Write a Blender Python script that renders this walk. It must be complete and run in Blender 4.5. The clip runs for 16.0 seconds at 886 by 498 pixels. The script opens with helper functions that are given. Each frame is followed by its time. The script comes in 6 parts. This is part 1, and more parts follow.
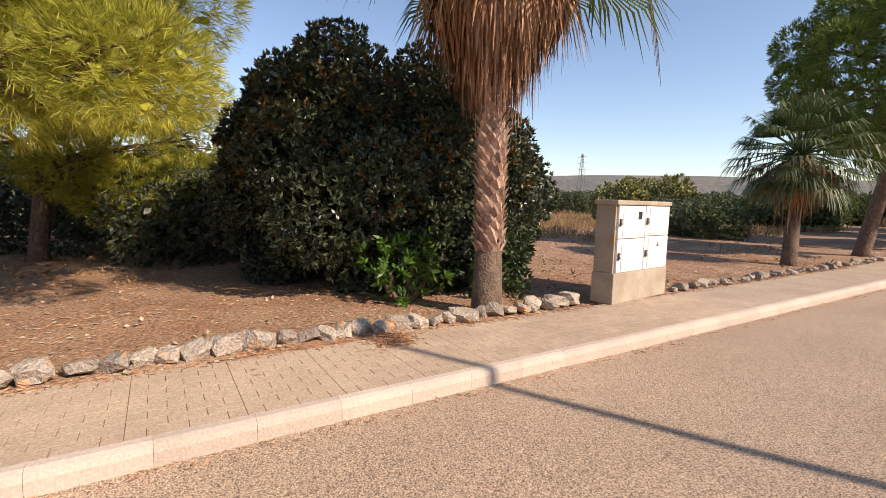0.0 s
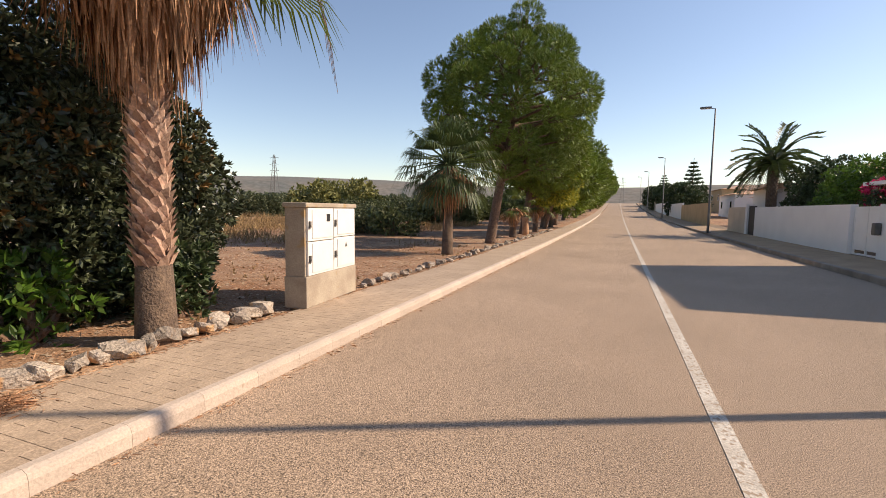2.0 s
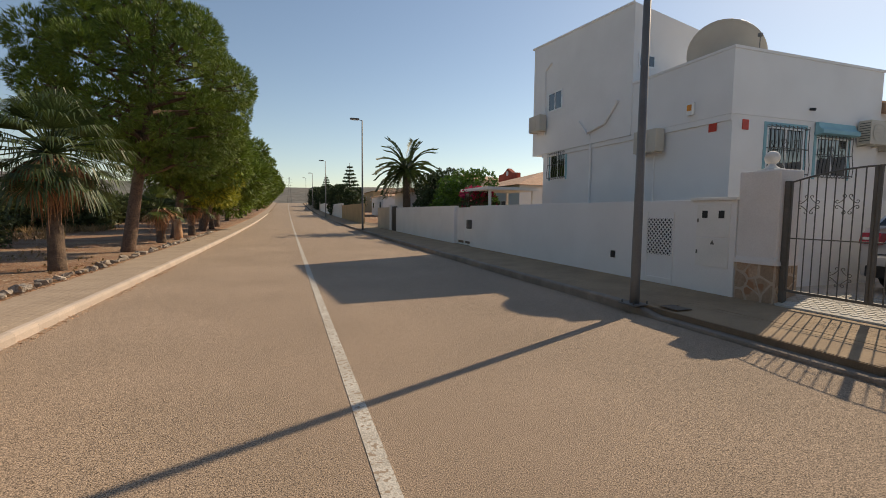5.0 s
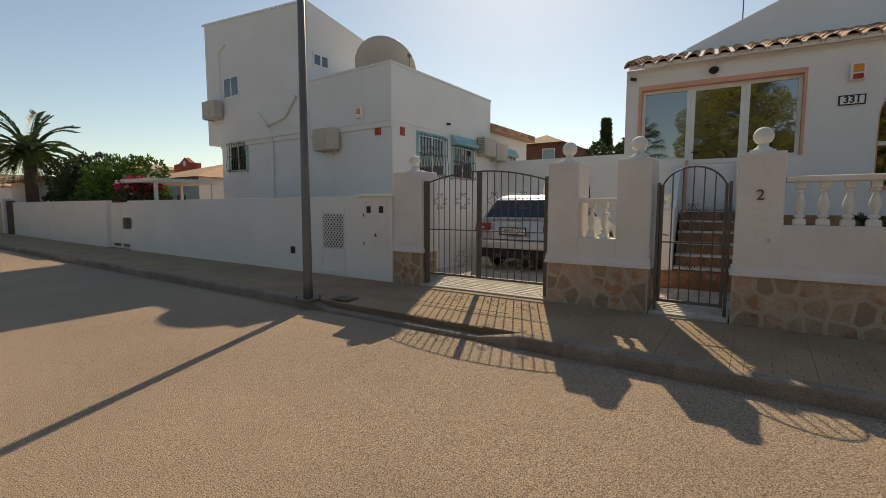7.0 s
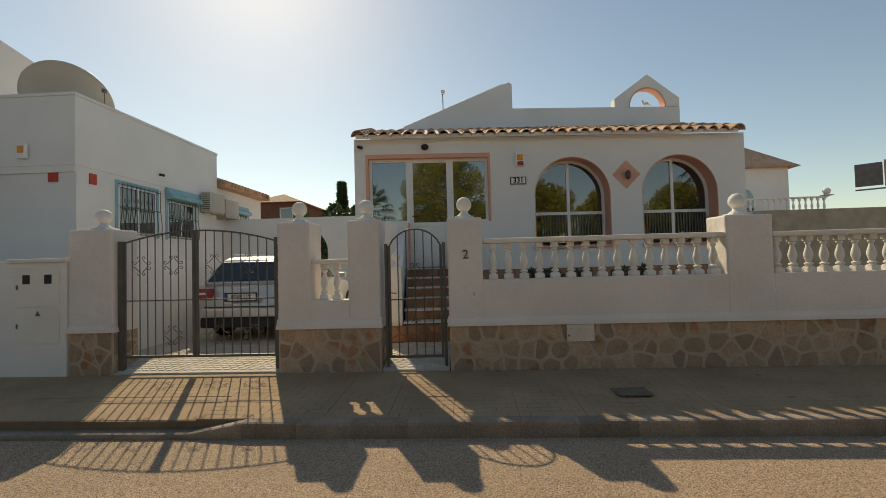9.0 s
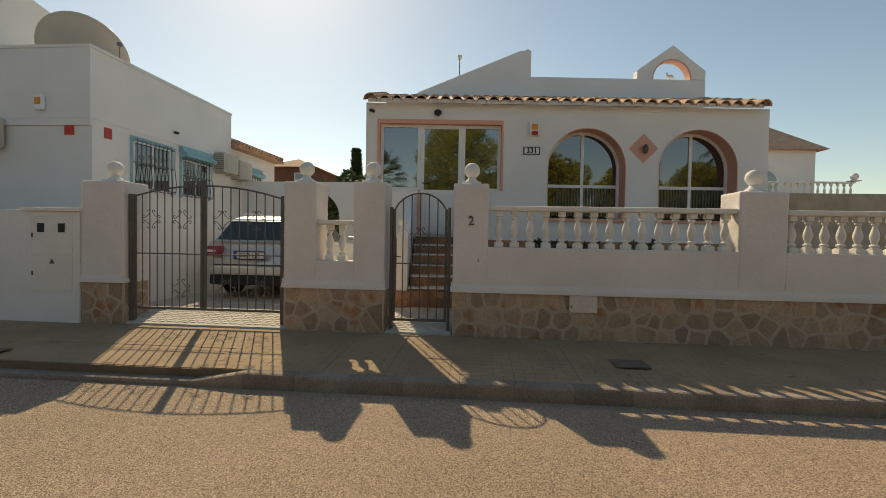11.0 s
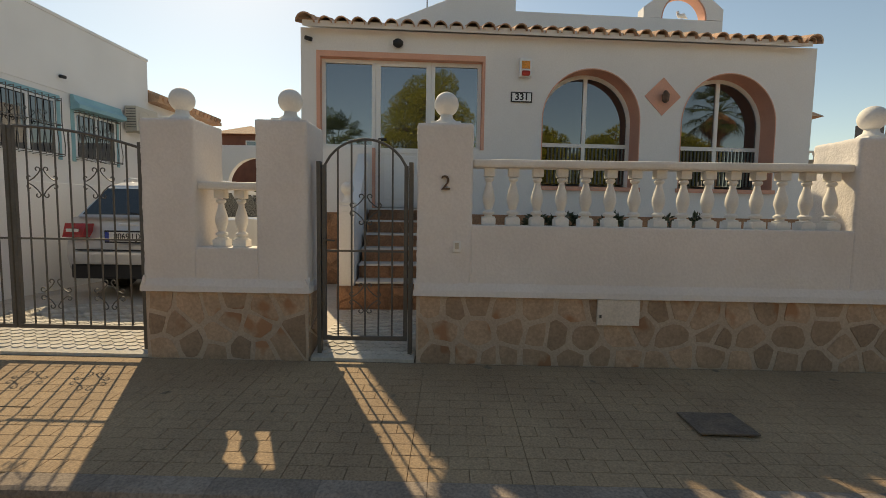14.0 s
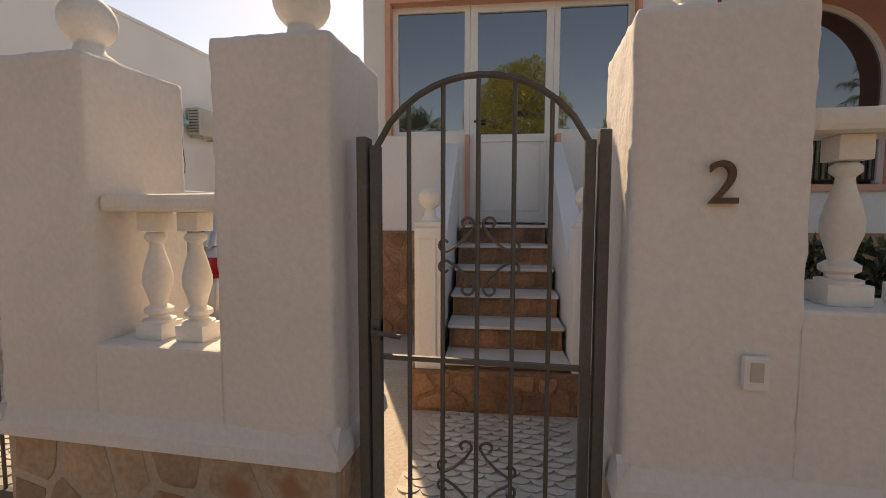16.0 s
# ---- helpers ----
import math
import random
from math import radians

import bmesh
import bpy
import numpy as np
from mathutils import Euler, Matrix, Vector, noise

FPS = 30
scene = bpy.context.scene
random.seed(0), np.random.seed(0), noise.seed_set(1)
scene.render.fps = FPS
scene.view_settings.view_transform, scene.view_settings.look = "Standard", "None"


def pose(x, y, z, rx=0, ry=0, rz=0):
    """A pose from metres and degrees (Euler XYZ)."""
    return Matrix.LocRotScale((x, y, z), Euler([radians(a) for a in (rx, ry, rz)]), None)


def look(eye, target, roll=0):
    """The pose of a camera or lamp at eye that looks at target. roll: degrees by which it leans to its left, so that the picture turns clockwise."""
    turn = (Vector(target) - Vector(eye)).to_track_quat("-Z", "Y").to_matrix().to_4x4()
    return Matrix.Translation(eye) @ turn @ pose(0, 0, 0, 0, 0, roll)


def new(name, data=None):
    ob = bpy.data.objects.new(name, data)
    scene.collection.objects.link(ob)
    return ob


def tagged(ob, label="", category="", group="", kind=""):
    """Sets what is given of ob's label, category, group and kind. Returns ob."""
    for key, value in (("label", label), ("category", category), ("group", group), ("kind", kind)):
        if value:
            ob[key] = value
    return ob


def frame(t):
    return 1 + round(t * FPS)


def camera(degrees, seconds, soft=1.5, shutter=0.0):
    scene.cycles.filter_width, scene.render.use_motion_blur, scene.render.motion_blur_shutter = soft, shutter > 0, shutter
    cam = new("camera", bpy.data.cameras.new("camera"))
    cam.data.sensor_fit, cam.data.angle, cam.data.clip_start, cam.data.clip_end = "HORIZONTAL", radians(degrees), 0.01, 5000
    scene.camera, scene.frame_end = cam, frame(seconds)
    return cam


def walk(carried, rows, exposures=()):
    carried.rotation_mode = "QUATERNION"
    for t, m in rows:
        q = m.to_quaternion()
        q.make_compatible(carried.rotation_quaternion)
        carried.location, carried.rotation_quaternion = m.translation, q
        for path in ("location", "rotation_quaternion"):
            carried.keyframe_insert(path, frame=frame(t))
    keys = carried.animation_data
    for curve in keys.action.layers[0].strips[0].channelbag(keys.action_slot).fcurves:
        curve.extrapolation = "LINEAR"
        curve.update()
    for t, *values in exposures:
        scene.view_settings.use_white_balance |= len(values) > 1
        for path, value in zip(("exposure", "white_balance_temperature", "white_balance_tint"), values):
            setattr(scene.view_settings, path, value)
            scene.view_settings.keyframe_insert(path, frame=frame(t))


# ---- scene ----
cam = camera(88.5, 16.0, soft=0.9)
PATH = [
    (0, (0.212, 0.182, 1.385), (-1.469, 1.246, 1.178), 1.4),
    (0.5, (0.068, 0.196, 1.355), (-1.445, 1.49, 1.159), 1.8),
    (1, (0.037, 0.242, 1.342), (-1.287, 1.731, 1.173), 1.8),
    (1.5, (0.115, 0.316, 1.371), (-0.932, 2.013, 1.208), 2.0),
    (2, (0.159, 0.398, 1.403), (-0.551, 2.259, 1.228), 0.8),
    (2.5, (0.253, 0.424, 1.374), (-0.229, 2.357, 1.205), -0.2),
    (3, (0.347, 0.442, 1.398), (-0.021, 2.4, 1.222), -0.2),
    (3.2, (0.341, 0.494, 1.414), (0.018, 2.459, 1.234), -0.0),
    (5.3, (0.4, 0.573, 1.463), (1.252, 2.376, 1.309), 0.5),
    (5.5, (0.433, 0.574, 1.471), (1.423, 2.304, 1.31), 0.5),
    (6, (0.533, 0.562, 1.475), (1.864, 2.043, 1.291), -0.3),
    (6.5, (0.702, 0.51, 1.479), (2.188, 1.836, 1.294), -0.5),
    (7, (0.853, 0.467, 1.484), (2.492, 1.599, 1.306), 0.1),
    (7.5, (0.957, 0.448, 1.478), (2.758, 1.312, 1.38), 0.6),
    (8, (1.022, 0.456, 1.519), (2.973, 0.894, 1.569), 0.9),
    (8.5, (1.157, 0.462, 1.522), (3.148, 0.628, 1.6), -1.6),
    (8.7, (1.16, 0.452, 1.526), (3.154, 0.572, 1.603), -1.9),
    (10.8, (1.184, 0.329, 1.429), (3.18, 0.444, 1.403), 1.2),
    (11, (1.196, 0.33, 1.428), (3.189, 0.496, 1.375), 1.0),
    (11.5, (1.33, 0.381, 1.41), (3.316, 0.598, 1.339), 0.4),
    (12, (1.591, 0.449, 1.426), (3.582, 0.619, 1.362), -0.1),
    (12.5, (1.874, 0.41, 1.4), (3.871, 0.494, 1.33), -0.2),
    (13, (2.268, 0.413, 1.399), (4.262, 0.532, 1.308), 0.9),
    (13.5, (2.77, 0.446, 1.426), (4.766, 0.501, 1.32), 0.8),
    (14, (3.275, 0.414, 1.405), (5.268, 0.444, 1.245), 0.9),
    (14.5, (3.812, 0.573, 1.414), (5.787, 0.881, 1.335), 1.3),
    (15, (4.368, 0.662, 1.418), (6.341, 0.979, 1.341), 0.5),
    (15.5, (4.957, 0.793, 1.452), (6.933, 1.091, 1.371), 1.5),
    (16, (5.541, 0.944, 1.553), (7.5, 1.318, 1.401), 0.1),
]
walk(cam, [(t, look(eye, target, roll)) for t, eye, target, roll in PATH], [(0, 0.37, 6700, 16), (2, 0.24, 7000, 16), (3.2, 0.08, 7000, 14), (5.5, -0.33, 7300, 9), (8, -0.3, 8000, 5), (12.5, -0.15, 8300, 4), (14.5, -0.05, 8300, 6), (15.3, 0.0, 8600, 9), (16, 0.08, 9000, 17)])

# ==== body ====
# ---- world and sun ----
SUN_AZ, SUN_EL = 25.3, 37.6
world = bpy.data.worlds.new("world")
scene.world = world
world.use_nodes = True
wn = world.node_tree.nodes
sky = wn.new("ShaderNodeTexSky")
sky.sky_type = "NISHITA"
sky.sun_disc = False
sky.sun_elevation = radians(SUN_EL)
sky.sun_rotation = radians(90 - SUN_AZ)
sky.altitude = 50
sky.air_density, sky.dust_density, sky.ozone_density = 1.0, 0.35, 1.0
wn["Background"].inputs["Strength"].default_value = 0.145
world.node_tree.links.new(sky.outputs[0], wn["Background"].inputs[0])
sun_data = bpy.data.lights.new("sun", "SUN")
sun_data.energy, sun_data.angle, sun_data.color = 5.0, radians(0.53), (1.0, 0.86, 0.67)
sun = new("sun", sun_data)
sun.matrix_world = look((0, 0, 0), (-math.cos(radians(SUN_EL)) * math.cos(radians(SUN_AZ)), -math.cos(radians(SUN_EL)) * math.sin(radians(SUN_AZ)), -math.sin(radians(SUN_EL))))
sun.location = (60, 27, 50)


# ---- materials ----
def mat(name, col, col2=None, rough=0.8, scale=6.0, fine=60.0, bump=0.3, metal=0.0, spots=None, island=0.0, rand=0.0, coat=0.0, spec=0.5, bump_size=0.01, mix=0.5, trans=0.0, matt=0.0):
    """A surface with large stains (scale), fine grain (fine), relief and, where given, spots of another colour."""
    m = bpy.data.materials.new(name)
    m.use_nodes = True
    n, l = m.node_tree.nodes, m.node_tree.links
    b = n["Principled BSDF"]
    col2 = col2 or tuple(c * 0.8 for c in col)
    geo = n.new("ShaderNodeNewGeometry")
    pos = geo.outputs["Position"]

    def nz(s, detail=5.0):
        t = n.new("ShaderNodeTexNoise")
        t.inputs["Scale"].default_value, t.inputs["Detail"].default_value = s, detail
        l.new(pos, t.inputs["Vector"])
        return t.outputs["Fac"]

    def ramp(f, lo, hi):
        r = n.new("ShaderNodeMapRange")
        r.inputs["From Min"].default_value, r.inputs["From Max"].default_value = lo, hi
        l.new(f, r.inputs["Value"])
        return r.outputs["Result"]

    def blend(f, a, c, kind="MIX"):
        x = n.new("ShaderNodeMix")
        x.data_type, x.blend_type = "RGBA", kind
        if isinstance(f, float):
            x.inputs[0].default_value = f
        else:
            l.new(f, x.inputs[0])
        for i, v in ((6, a), (7, c)):
            if isinstance(v, tuple):
                x.inputs[i].default_value = (*v, 1)
            else:
                l.new(v, x.inputs[i])
        return x.outputs[2]

    big, small = nz(scale), nz(fine, 3.0)
    c = blend(ramp(big, 0.35, 0.65), col, col2)
    g = n.new("ShaderNodeMapRange")
    g.inputs["From Min"].default_value, g.inputs["From Max"].default_value = 0.3, 0.7
    g.inputs["To Min"].default_value, g.inputs["To Max"].default_value = 1 - mix * 0.5, 1 + mix * 0.5
    l.new(small, g.inputs["Value"])
    c = blend(1.0, c, g.outputs["Result"], "MULTIPLY")
    if spots:
        c = blend(ramp(nz(spots[1], 2.0), spots[2], spots[2] + 0.06), c, spots[0])
    for amount, out in ((island, geo.outputs["Random Per Island"]), (rand, n.new("ShaderNodeObjectInfo").outputs["Random"] if rand else None)):
        if amount:
            v = n.new("ShaderNodeMapRange")
            v.inputs["To Min"].default_value, v.inputs["To Max"].default_value = 1 - amount, 1 + amount
            l.new(out, v.inputs["Value"])
            c = blend(1.0, c, v.outputs["Result"], "MULTIPLY")
    l.new(c, b.inputs["Base Color"])
    b.inputs["Roughness"].default_value, b.inputs["Metallic"].default_value = rough, metal
    b.inputs["Specular IOR Level"].default_value = spec
    b.inputs["Coat Weight"].default_value = coat
    b.inputs["Diffuse Roughness"].default_value = matt
    if trans:
        t = n.new("ShaderNodeBsdfTranslucent")
        l.new(c, t.inputs["Color"])
        s = n.new("ShaderNodeMixShader")
        s.inputs[0].default_value = trans
        l.new(b.outputs[0], s.inputs[1])
        l.new(t.outputs[0], s.inputs[2])
        l.new(s.outputs[0], n["Material Output"].inputs["Surface"])
    if bump:
        u = n.new("ShaderNodeBump")
        u.inputs["Strength"].default_value, u.inputs["Distance"].default_value = bump, bump_size
        l.new(small, u.inputs["Height"])
        l.new(u.outputs[0], b.inputs["Normal"])
    return m


def glass_mat(name, tint, rough=0.02, ior=2.2, coat=1.0):
    m = bpy.data.materials.new(name)
    m.use_nodes = True
    n, l = m.node_tree.nodes, m.node_tree.links
    b = n["Principled BSDF"]
    b.inputs["Base Color"].default_value = (*tint, 1)
    b.inputs["Roughness"].default_value = rough
    b.inputs["Specular IOR Level"].default_value = 1.0
    b.inputs["IOR"].default_value = ior
    b.inputs["Coat Weight"].default_value = coat
    b.inputs["Coat Roughness"].default_value = 0.01
    wave = n.new("ShaderNodeTexNoise")
    wave.inputs["Scale"].default_value = 1.3
    u = n.new("ShaderNodeBump")
    u.inputs["Strength"].default_value, u.inputs["Distance"].default_value = 0.06, 0.02
    l.new(wave.outputs["Fac"], u.inputs["Height"])
    l.new(u.outputs[0], b.inputs["Normal"])
    l.new(u.outputs[0], b.inputs["Coat Normal"])
    return m


ASPHALT = mat("asphalt", (0.43, 0.312, 0.22), (0.36, 0.262, 0.183), 0.9, 0.45, 130, 0.75, spots=((0.10, 0.07, 0.05), 80, 0.605), bump_size=0.009, mix=1.7, matt=0.3)
LINE = mat("road_paint", (0.58, 0.54, 0.48), (0.46, 0.41, 0.35), 0.8, 3, 70, 0.4, spots=((0.33, 0.25, 0.18), 26, 0.55), mix=0.5)
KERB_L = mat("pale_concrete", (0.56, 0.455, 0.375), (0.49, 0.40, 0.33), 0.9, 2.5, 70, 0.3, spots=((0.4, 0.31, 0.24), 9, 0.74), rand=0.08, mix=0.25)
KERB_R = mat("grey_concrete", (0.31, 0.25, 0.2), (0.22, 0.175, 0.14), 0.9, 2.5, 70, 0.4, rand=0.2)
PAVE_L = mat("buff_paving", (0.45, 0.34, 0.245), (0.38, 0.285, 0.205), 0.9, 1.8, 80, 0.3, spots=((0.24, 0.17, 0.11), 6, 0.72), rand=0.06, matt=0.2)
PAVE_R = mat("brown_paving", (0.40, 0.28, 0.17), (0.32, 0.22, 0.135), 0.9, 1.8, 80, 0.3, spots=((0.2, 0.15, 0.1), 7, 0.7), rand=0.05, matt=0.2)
JOINT = mat("joint_sand", (0.21, 0.155, 0.105), None, 1.0, 5, 90, 0.4)
EARTH = mat("red_earth", (0.25, 0.125, 0.065), (0.34, 0.215, 0.13), 1.0, 0.7, 30, 0.9, spots=((0.5, 0.4, 0.3), 24, 0.64), bump_size=0.03, mix=0.9)
GRAVEL = mat("pale_gravel", (0.5, 0.4, 0.29), (0.38, 0.26, 0.17), 1.0, 3, 60, 0.5, island=0.35)
ROCK = mat("border_rock", (0.42, 0.35, 0.28), (0.3, 0.25, 0.21), 0.95, 5, 40, 0.9, spots=((0.45, 0.28, 0.15), 5, 0.6), rand=0.3, bump_size=0.03, mix=0.7)
RENDER = mat("white_render", (0.78, 0.74, 0.71), (0.71, 0.67, 0.64), 0.9, 1.4, 48, 0.32, bump_size=0.012, mix=0.08)
SMOOTH = mat("smooth_white_render", (0.8, 0.785, 0.77), (0.75, 0.735, 0.72), 0.9, 0.9, 50, 0.15, mix=0.06)
CAST = mat("white_cast_stone", (0.8, 0.78, 0.74), (0.72, 0.69, 0.64), 0.75, 4, 60, 0.12, mix=0.08)
PINK = mat("salmon_trim", (0.74, 0.40, 0.29), (0.66, 0.35, 0.26), 0.9, 2, 50, 0.2, mix=0.1)
STONE = mat("flagstone", (0.45, 0.32, 0.225), (0.37, 0.265, 0.185), 0.85, 6, 45, 0.4, rand=0.26, spots=((0.34, 0.18, 0.10), 4, 0.6), mix=0.3)
STONE_RED = mat("rust_flagstone", (0.38, 0.2, 0.11), (0.26, 0.15, 0.09), 0.9, 6, 45, 0.6, rand=0.3, mix=0.4)
MORTAR = mat("pale_mortar", (0.52, 0.42, 0.33), (0.46, 0.365, 0.285), 0.95, 4, 60, 0.5, mix=0.2)
YARD = mat("pale_yard_tile", (0.52, 0.45, 0.38), (0.44, 0.38, 0.31), 0.8, 3, 40, 0.4, mix=0.25)
IRON = mat("dark_grey_iron", (0.12, 0.112, 0.102), (0.095, 0.09, 0.08), 0.55, 8, 60, 0.1, mix=0.2)
BLACK = mat("black_metal", (0.02, 0.02, 0.022), None, 0.6, 8, 60, 0.1)
PVC = mat("white_pvc", (0.8, 0.8, 0.79), (0.76, 0.76, 0.75), 0.35, 2, 40, 0.03, mix=0.05)
TILE = mat("roof_tile", (0.54, 0.34, 0.22), (0.43, 0.26, 0.17), 0.9, 3, 40, 0.4, rand=0.3, island=0.25, spots=((0.5, 0.42, 0.33), 10, 0.62))
GLASS = glass_mat("window_glass", (0.02, 0.025, 0.03), ior=1.95, coat=0.3)
GLASS_DARK = glass_mat("dark_glass", (0.014, 0.013, 0.015), ior=1.75, coat=0.0)
CAR_GLASS = glass_mat("car_glass", (0.02, 0.026, 0.025), ior=1.45, coat=0.0)
POLE = mat("lamp_post_grey", (0.16, 0.155, 0.15), (0.12, 0.115, 0.11), 0.5, 2, 50, 0.1, mix=0.2)
CABINET = mat("cabinet_white", (0.8, 0.78, 0.74), (0.74, 0.72, 0.68), 0.6, 2, 40, 0.05, mix=0.06)
CONCRETE = mat("cabinet_concrete", (0.46, 0.39, 0.30), (0.36, 0.29, 0.22), 0.95, 3, 50, 0.4, spots=((0.42, 0.29, 0.15), 4, 0.63), mix=0.22)
METER = mat("weathered_cover", (0.72, 0.65, 0.57), (0.65, 0.58, 0.5), 0.7, 6, 60, 0.15, mix=0.2)
COVER = mat("rusty_cast_iron", (0.13, 0.10, 0.08), (0.2, 0.15, 0.11), 0.85, 9, 70, 0.5, mix=0.5)
MARBLE = mat("white_marble_tread", (0.72, 0.70, 0.67), (0.62, 0.6, 0.57), 0.4, 3, 30, 0.05, mix=0.08)
BARK = mat("pine_bark", (0.2, 0.12, 0.08), (0.13, 0.085, 0.06), 1.0, 8, 25, 1.0, bump_size=0.04, mix=0.8)
PALM_BARK = mat("palm_boot", (0.52, 0.36, 0.27), (0.36, 0.21, 0.145), 0.95, 6, 40, 0.6, island=0.4, mix=0.5)
PALM_BASE = mat("palm_trunk", (0.19, 0.13, 0.09), (0.12, 0.082, 0.06), 1.0, 9, 40, 0.9, bump_size=0.03, mix=0.6)
FROND = mat("palm_frond", (0.12, 0.16, 0.035), (0.085, 0.12, 0.03), 0.5, 2, 30, 0.1, island=0.3, trans=0.3)
FROND_DARK = mat("palm_frond_dark", (0.085, 0.12, 0.035), (0.06, 0.09, 0.028), 0.5, 2, 30, 0.1, island=0.3, trans=0.25)
DEAD = mat("dead_frond", (0.50, 0.29, 0.165), (0.34, 0.165, 0.085), 0.9, 3, 50, 0.2, island=0.45, trans=0.15)
LEAF_FICUS = mat("ficus_leaf", (0.08, 0.095, 0.05), (0.058, 0.072, 0.036), 0.33, 1.2, 30, 0.05, island=0.55, trans=0.08)
LEAF_RUST = mat("ficus_rust_leaf", (0.2, 0.105, 0.03), (0.14, 0.085, 0.028), 0.5, 1.2, 30, 0.05, island=0.5, trans=0.1)
LEAF_BRIGHT = mat("fresh_leaf", (0.10, 0.19, 0.025), (0.07, 0.14, 0.02), 0.4, 2, 30, 0.05, island=0.4, trans=0.3)
BLIND = mat("grey_green_blind", (0.16, 0.17, 0.15), (0.12, 0.13, 0.115), 0.9, 4, 40, 0.1)
LEAF_DARK = mat("shrub_leaf", (0.065, 0.10, 0.035), (0.05, 0.075, 0.028), 0.5, 1, 30, 0.05, island=0.5, trans=0.15)
LEAF_OLIVE = mat("olive_leaf", (0.13, 0.15, 0.075), (0.095, 0.115, 0.055), 0.6, 1, 30, 0.05, island=0.4, trans=0.2)
LEAF_YELLOW = mat("carob_leaf", (0.27, 0.26, 0.085), (0.2, 0.2, 0.065), 0.6, 1, 30, 0.05, island=0.4, trans=0.2)
NEEDLE_LIGHT = mat("pine_needle_light", (0.46, 0.43, 0.05), (0.34, 0.35, 0.045), 0.6, 0.8, 30, 0.05, island=0.35, trans=0.35)
NEEDLE = mat("pine_needle", (0.19, 0.26, 0.032), (0.12, 0.175, 0.025), 0.6, 0.5, 30, 0.05, island=0.45, trans=0.1)
LEAF_MID = mat("field_tree_leaf", (0.12, 0.14, 0.05), (0.085, 0.11, 0.04), 0.6, 1, 30, 0.05, island=0.45, trans=0.2)
FLOWER = mat("bougainvillea_flower", (0.6, 0.03, 0.12), (0.45, 0.02, 0.1), 0.6, 2, 30, 0.05, island=0.3, trans=0.3)
DRY = mat("dry_grass", (0.36, 0.25, 0.12), (0.27, 0.17, 0.08), 0.9, 1, 30, 0.1, island=0.35, trans=0.2)


# ---- mesh helpers ----
def thing(name, label, category, group="", at=(0, 0, 0), rz=0.0, kind=""):
    ob = new(name)
    ob.matrix_world = pose(*at, 0, 0, rz)
    ob.empty_display_size = 0.1
    return tagged(ob, label, category, group, kind)


def mesh_of(bm, name, material, smooth=False):
    me = bpy.data.meshes.new(name)
    bm.to_mesh(me)
    bm.free()
    me.materials.append(material)
    if smooth:
        me.shade_smooth()
    return me


def part(name, bm, material, parent=None, label="", smooth=False):
    """Links a bmesh as one mesh object under a thing or a part."""
    ob = new(name, mesh_of(bm, name, material, smooth))
    ob.parent = parent
    return tagged(ob, label)


def solo(name, bm, material, label, category, group="", kind="", smooth=False, at=(0, 0, 0), rz=0.0):
    ob = new(name, mesh_of(bm, name, material, smooth))
    ob.matrix_world = pose(*at, 0, 0, rz)
    return tagged(ob, label, category, group, kind)


def box(bm, x0, y0, z0, x1, y1, z1, bev=0.0, m=None):
    r = bmesh.ops.create_cube(bm, size=1)
    v = r["verts"]
    bmesh.ops.scale(bm, vec=(abs(x1 - x0), abs(y1 - y0), abs(z1 - z0)), verts=v)
    bmesh.ops.translate(bm, vec=((x0 + x1) / 2, (y0 + y1) / 2, (z0 + z1) / 2), verts=v)
    if m is not None:
        bmesh.ops.transform(bm, matrix=m, verts=v)
    if bev:
        e = list({k for w in v for k in w.link_edges})
        bmesh.ops.bevel(bm, geom=e, offset=bev, segments=2, affect="EDGES", profile=0.6)
    return bm


def B(*a, **k):
    return box(bmesh.new(), *a, **k)


def tube(bm, pts, r, seg=8, caps=True):
    """A round bar along points; r is one radius or one for each point."""
    pts = [Vector(p) for p in pts]
    rs = r if isinstance(r, (list, tuple)) else [r] * len(pts)
    rings, side = [], None
    for i, p in enumerate(pts):
        d = (pts[min(i + 1, len(pts) - 1)] - pts[max(i - 1, 0)]).normalized()
        if side is None:
            side = d.orthogonal().normalized()
        side = (side - d * side.dot(d)).normalized()
        up = d.cross(side)
        rings.append([bm.verts.new(p + rs[i] * (side * math.cos(a) + up * math.sin(a))) for a in [2 * math.pi * k / seg for k in range(seg)]])
    for a, b in zip(rings, rings[1:]):
        for k in range(seg):
            bm.faces.new((a[k], a[(k + 1) % seg], b[(k + 1) % seg], b[k]))
    if caps:
        bm.faces.new(rings[0][::-1])
        bm.faces.new(rings[-1])
    return bm


def lathe(bm, prof, seg=16, at=(0, 0, 0)):
    """A turned body from (radius, height) rows."""
    rings = []
    for r, z in prof:
        rings.append([bm.verts.new((at[0] + max(r, 1e-4) * math.cos(2 * math.pi * k / seg), at[1] + max(r, 1e-4) * math.sin(2 * math.pi * k / seg), at[2] + z)) for k in range(seg)])
    for a, b in zip(rings, rings[1:]):
        for k in range(seg):
            bm.faces.new((a[k], a[(k + 1) % seg], b[(k + 1) % seg], b[k]))
    bm.faces.new(rings[0][::-1])
    bm.faces.new(rings[-1])
    return bm


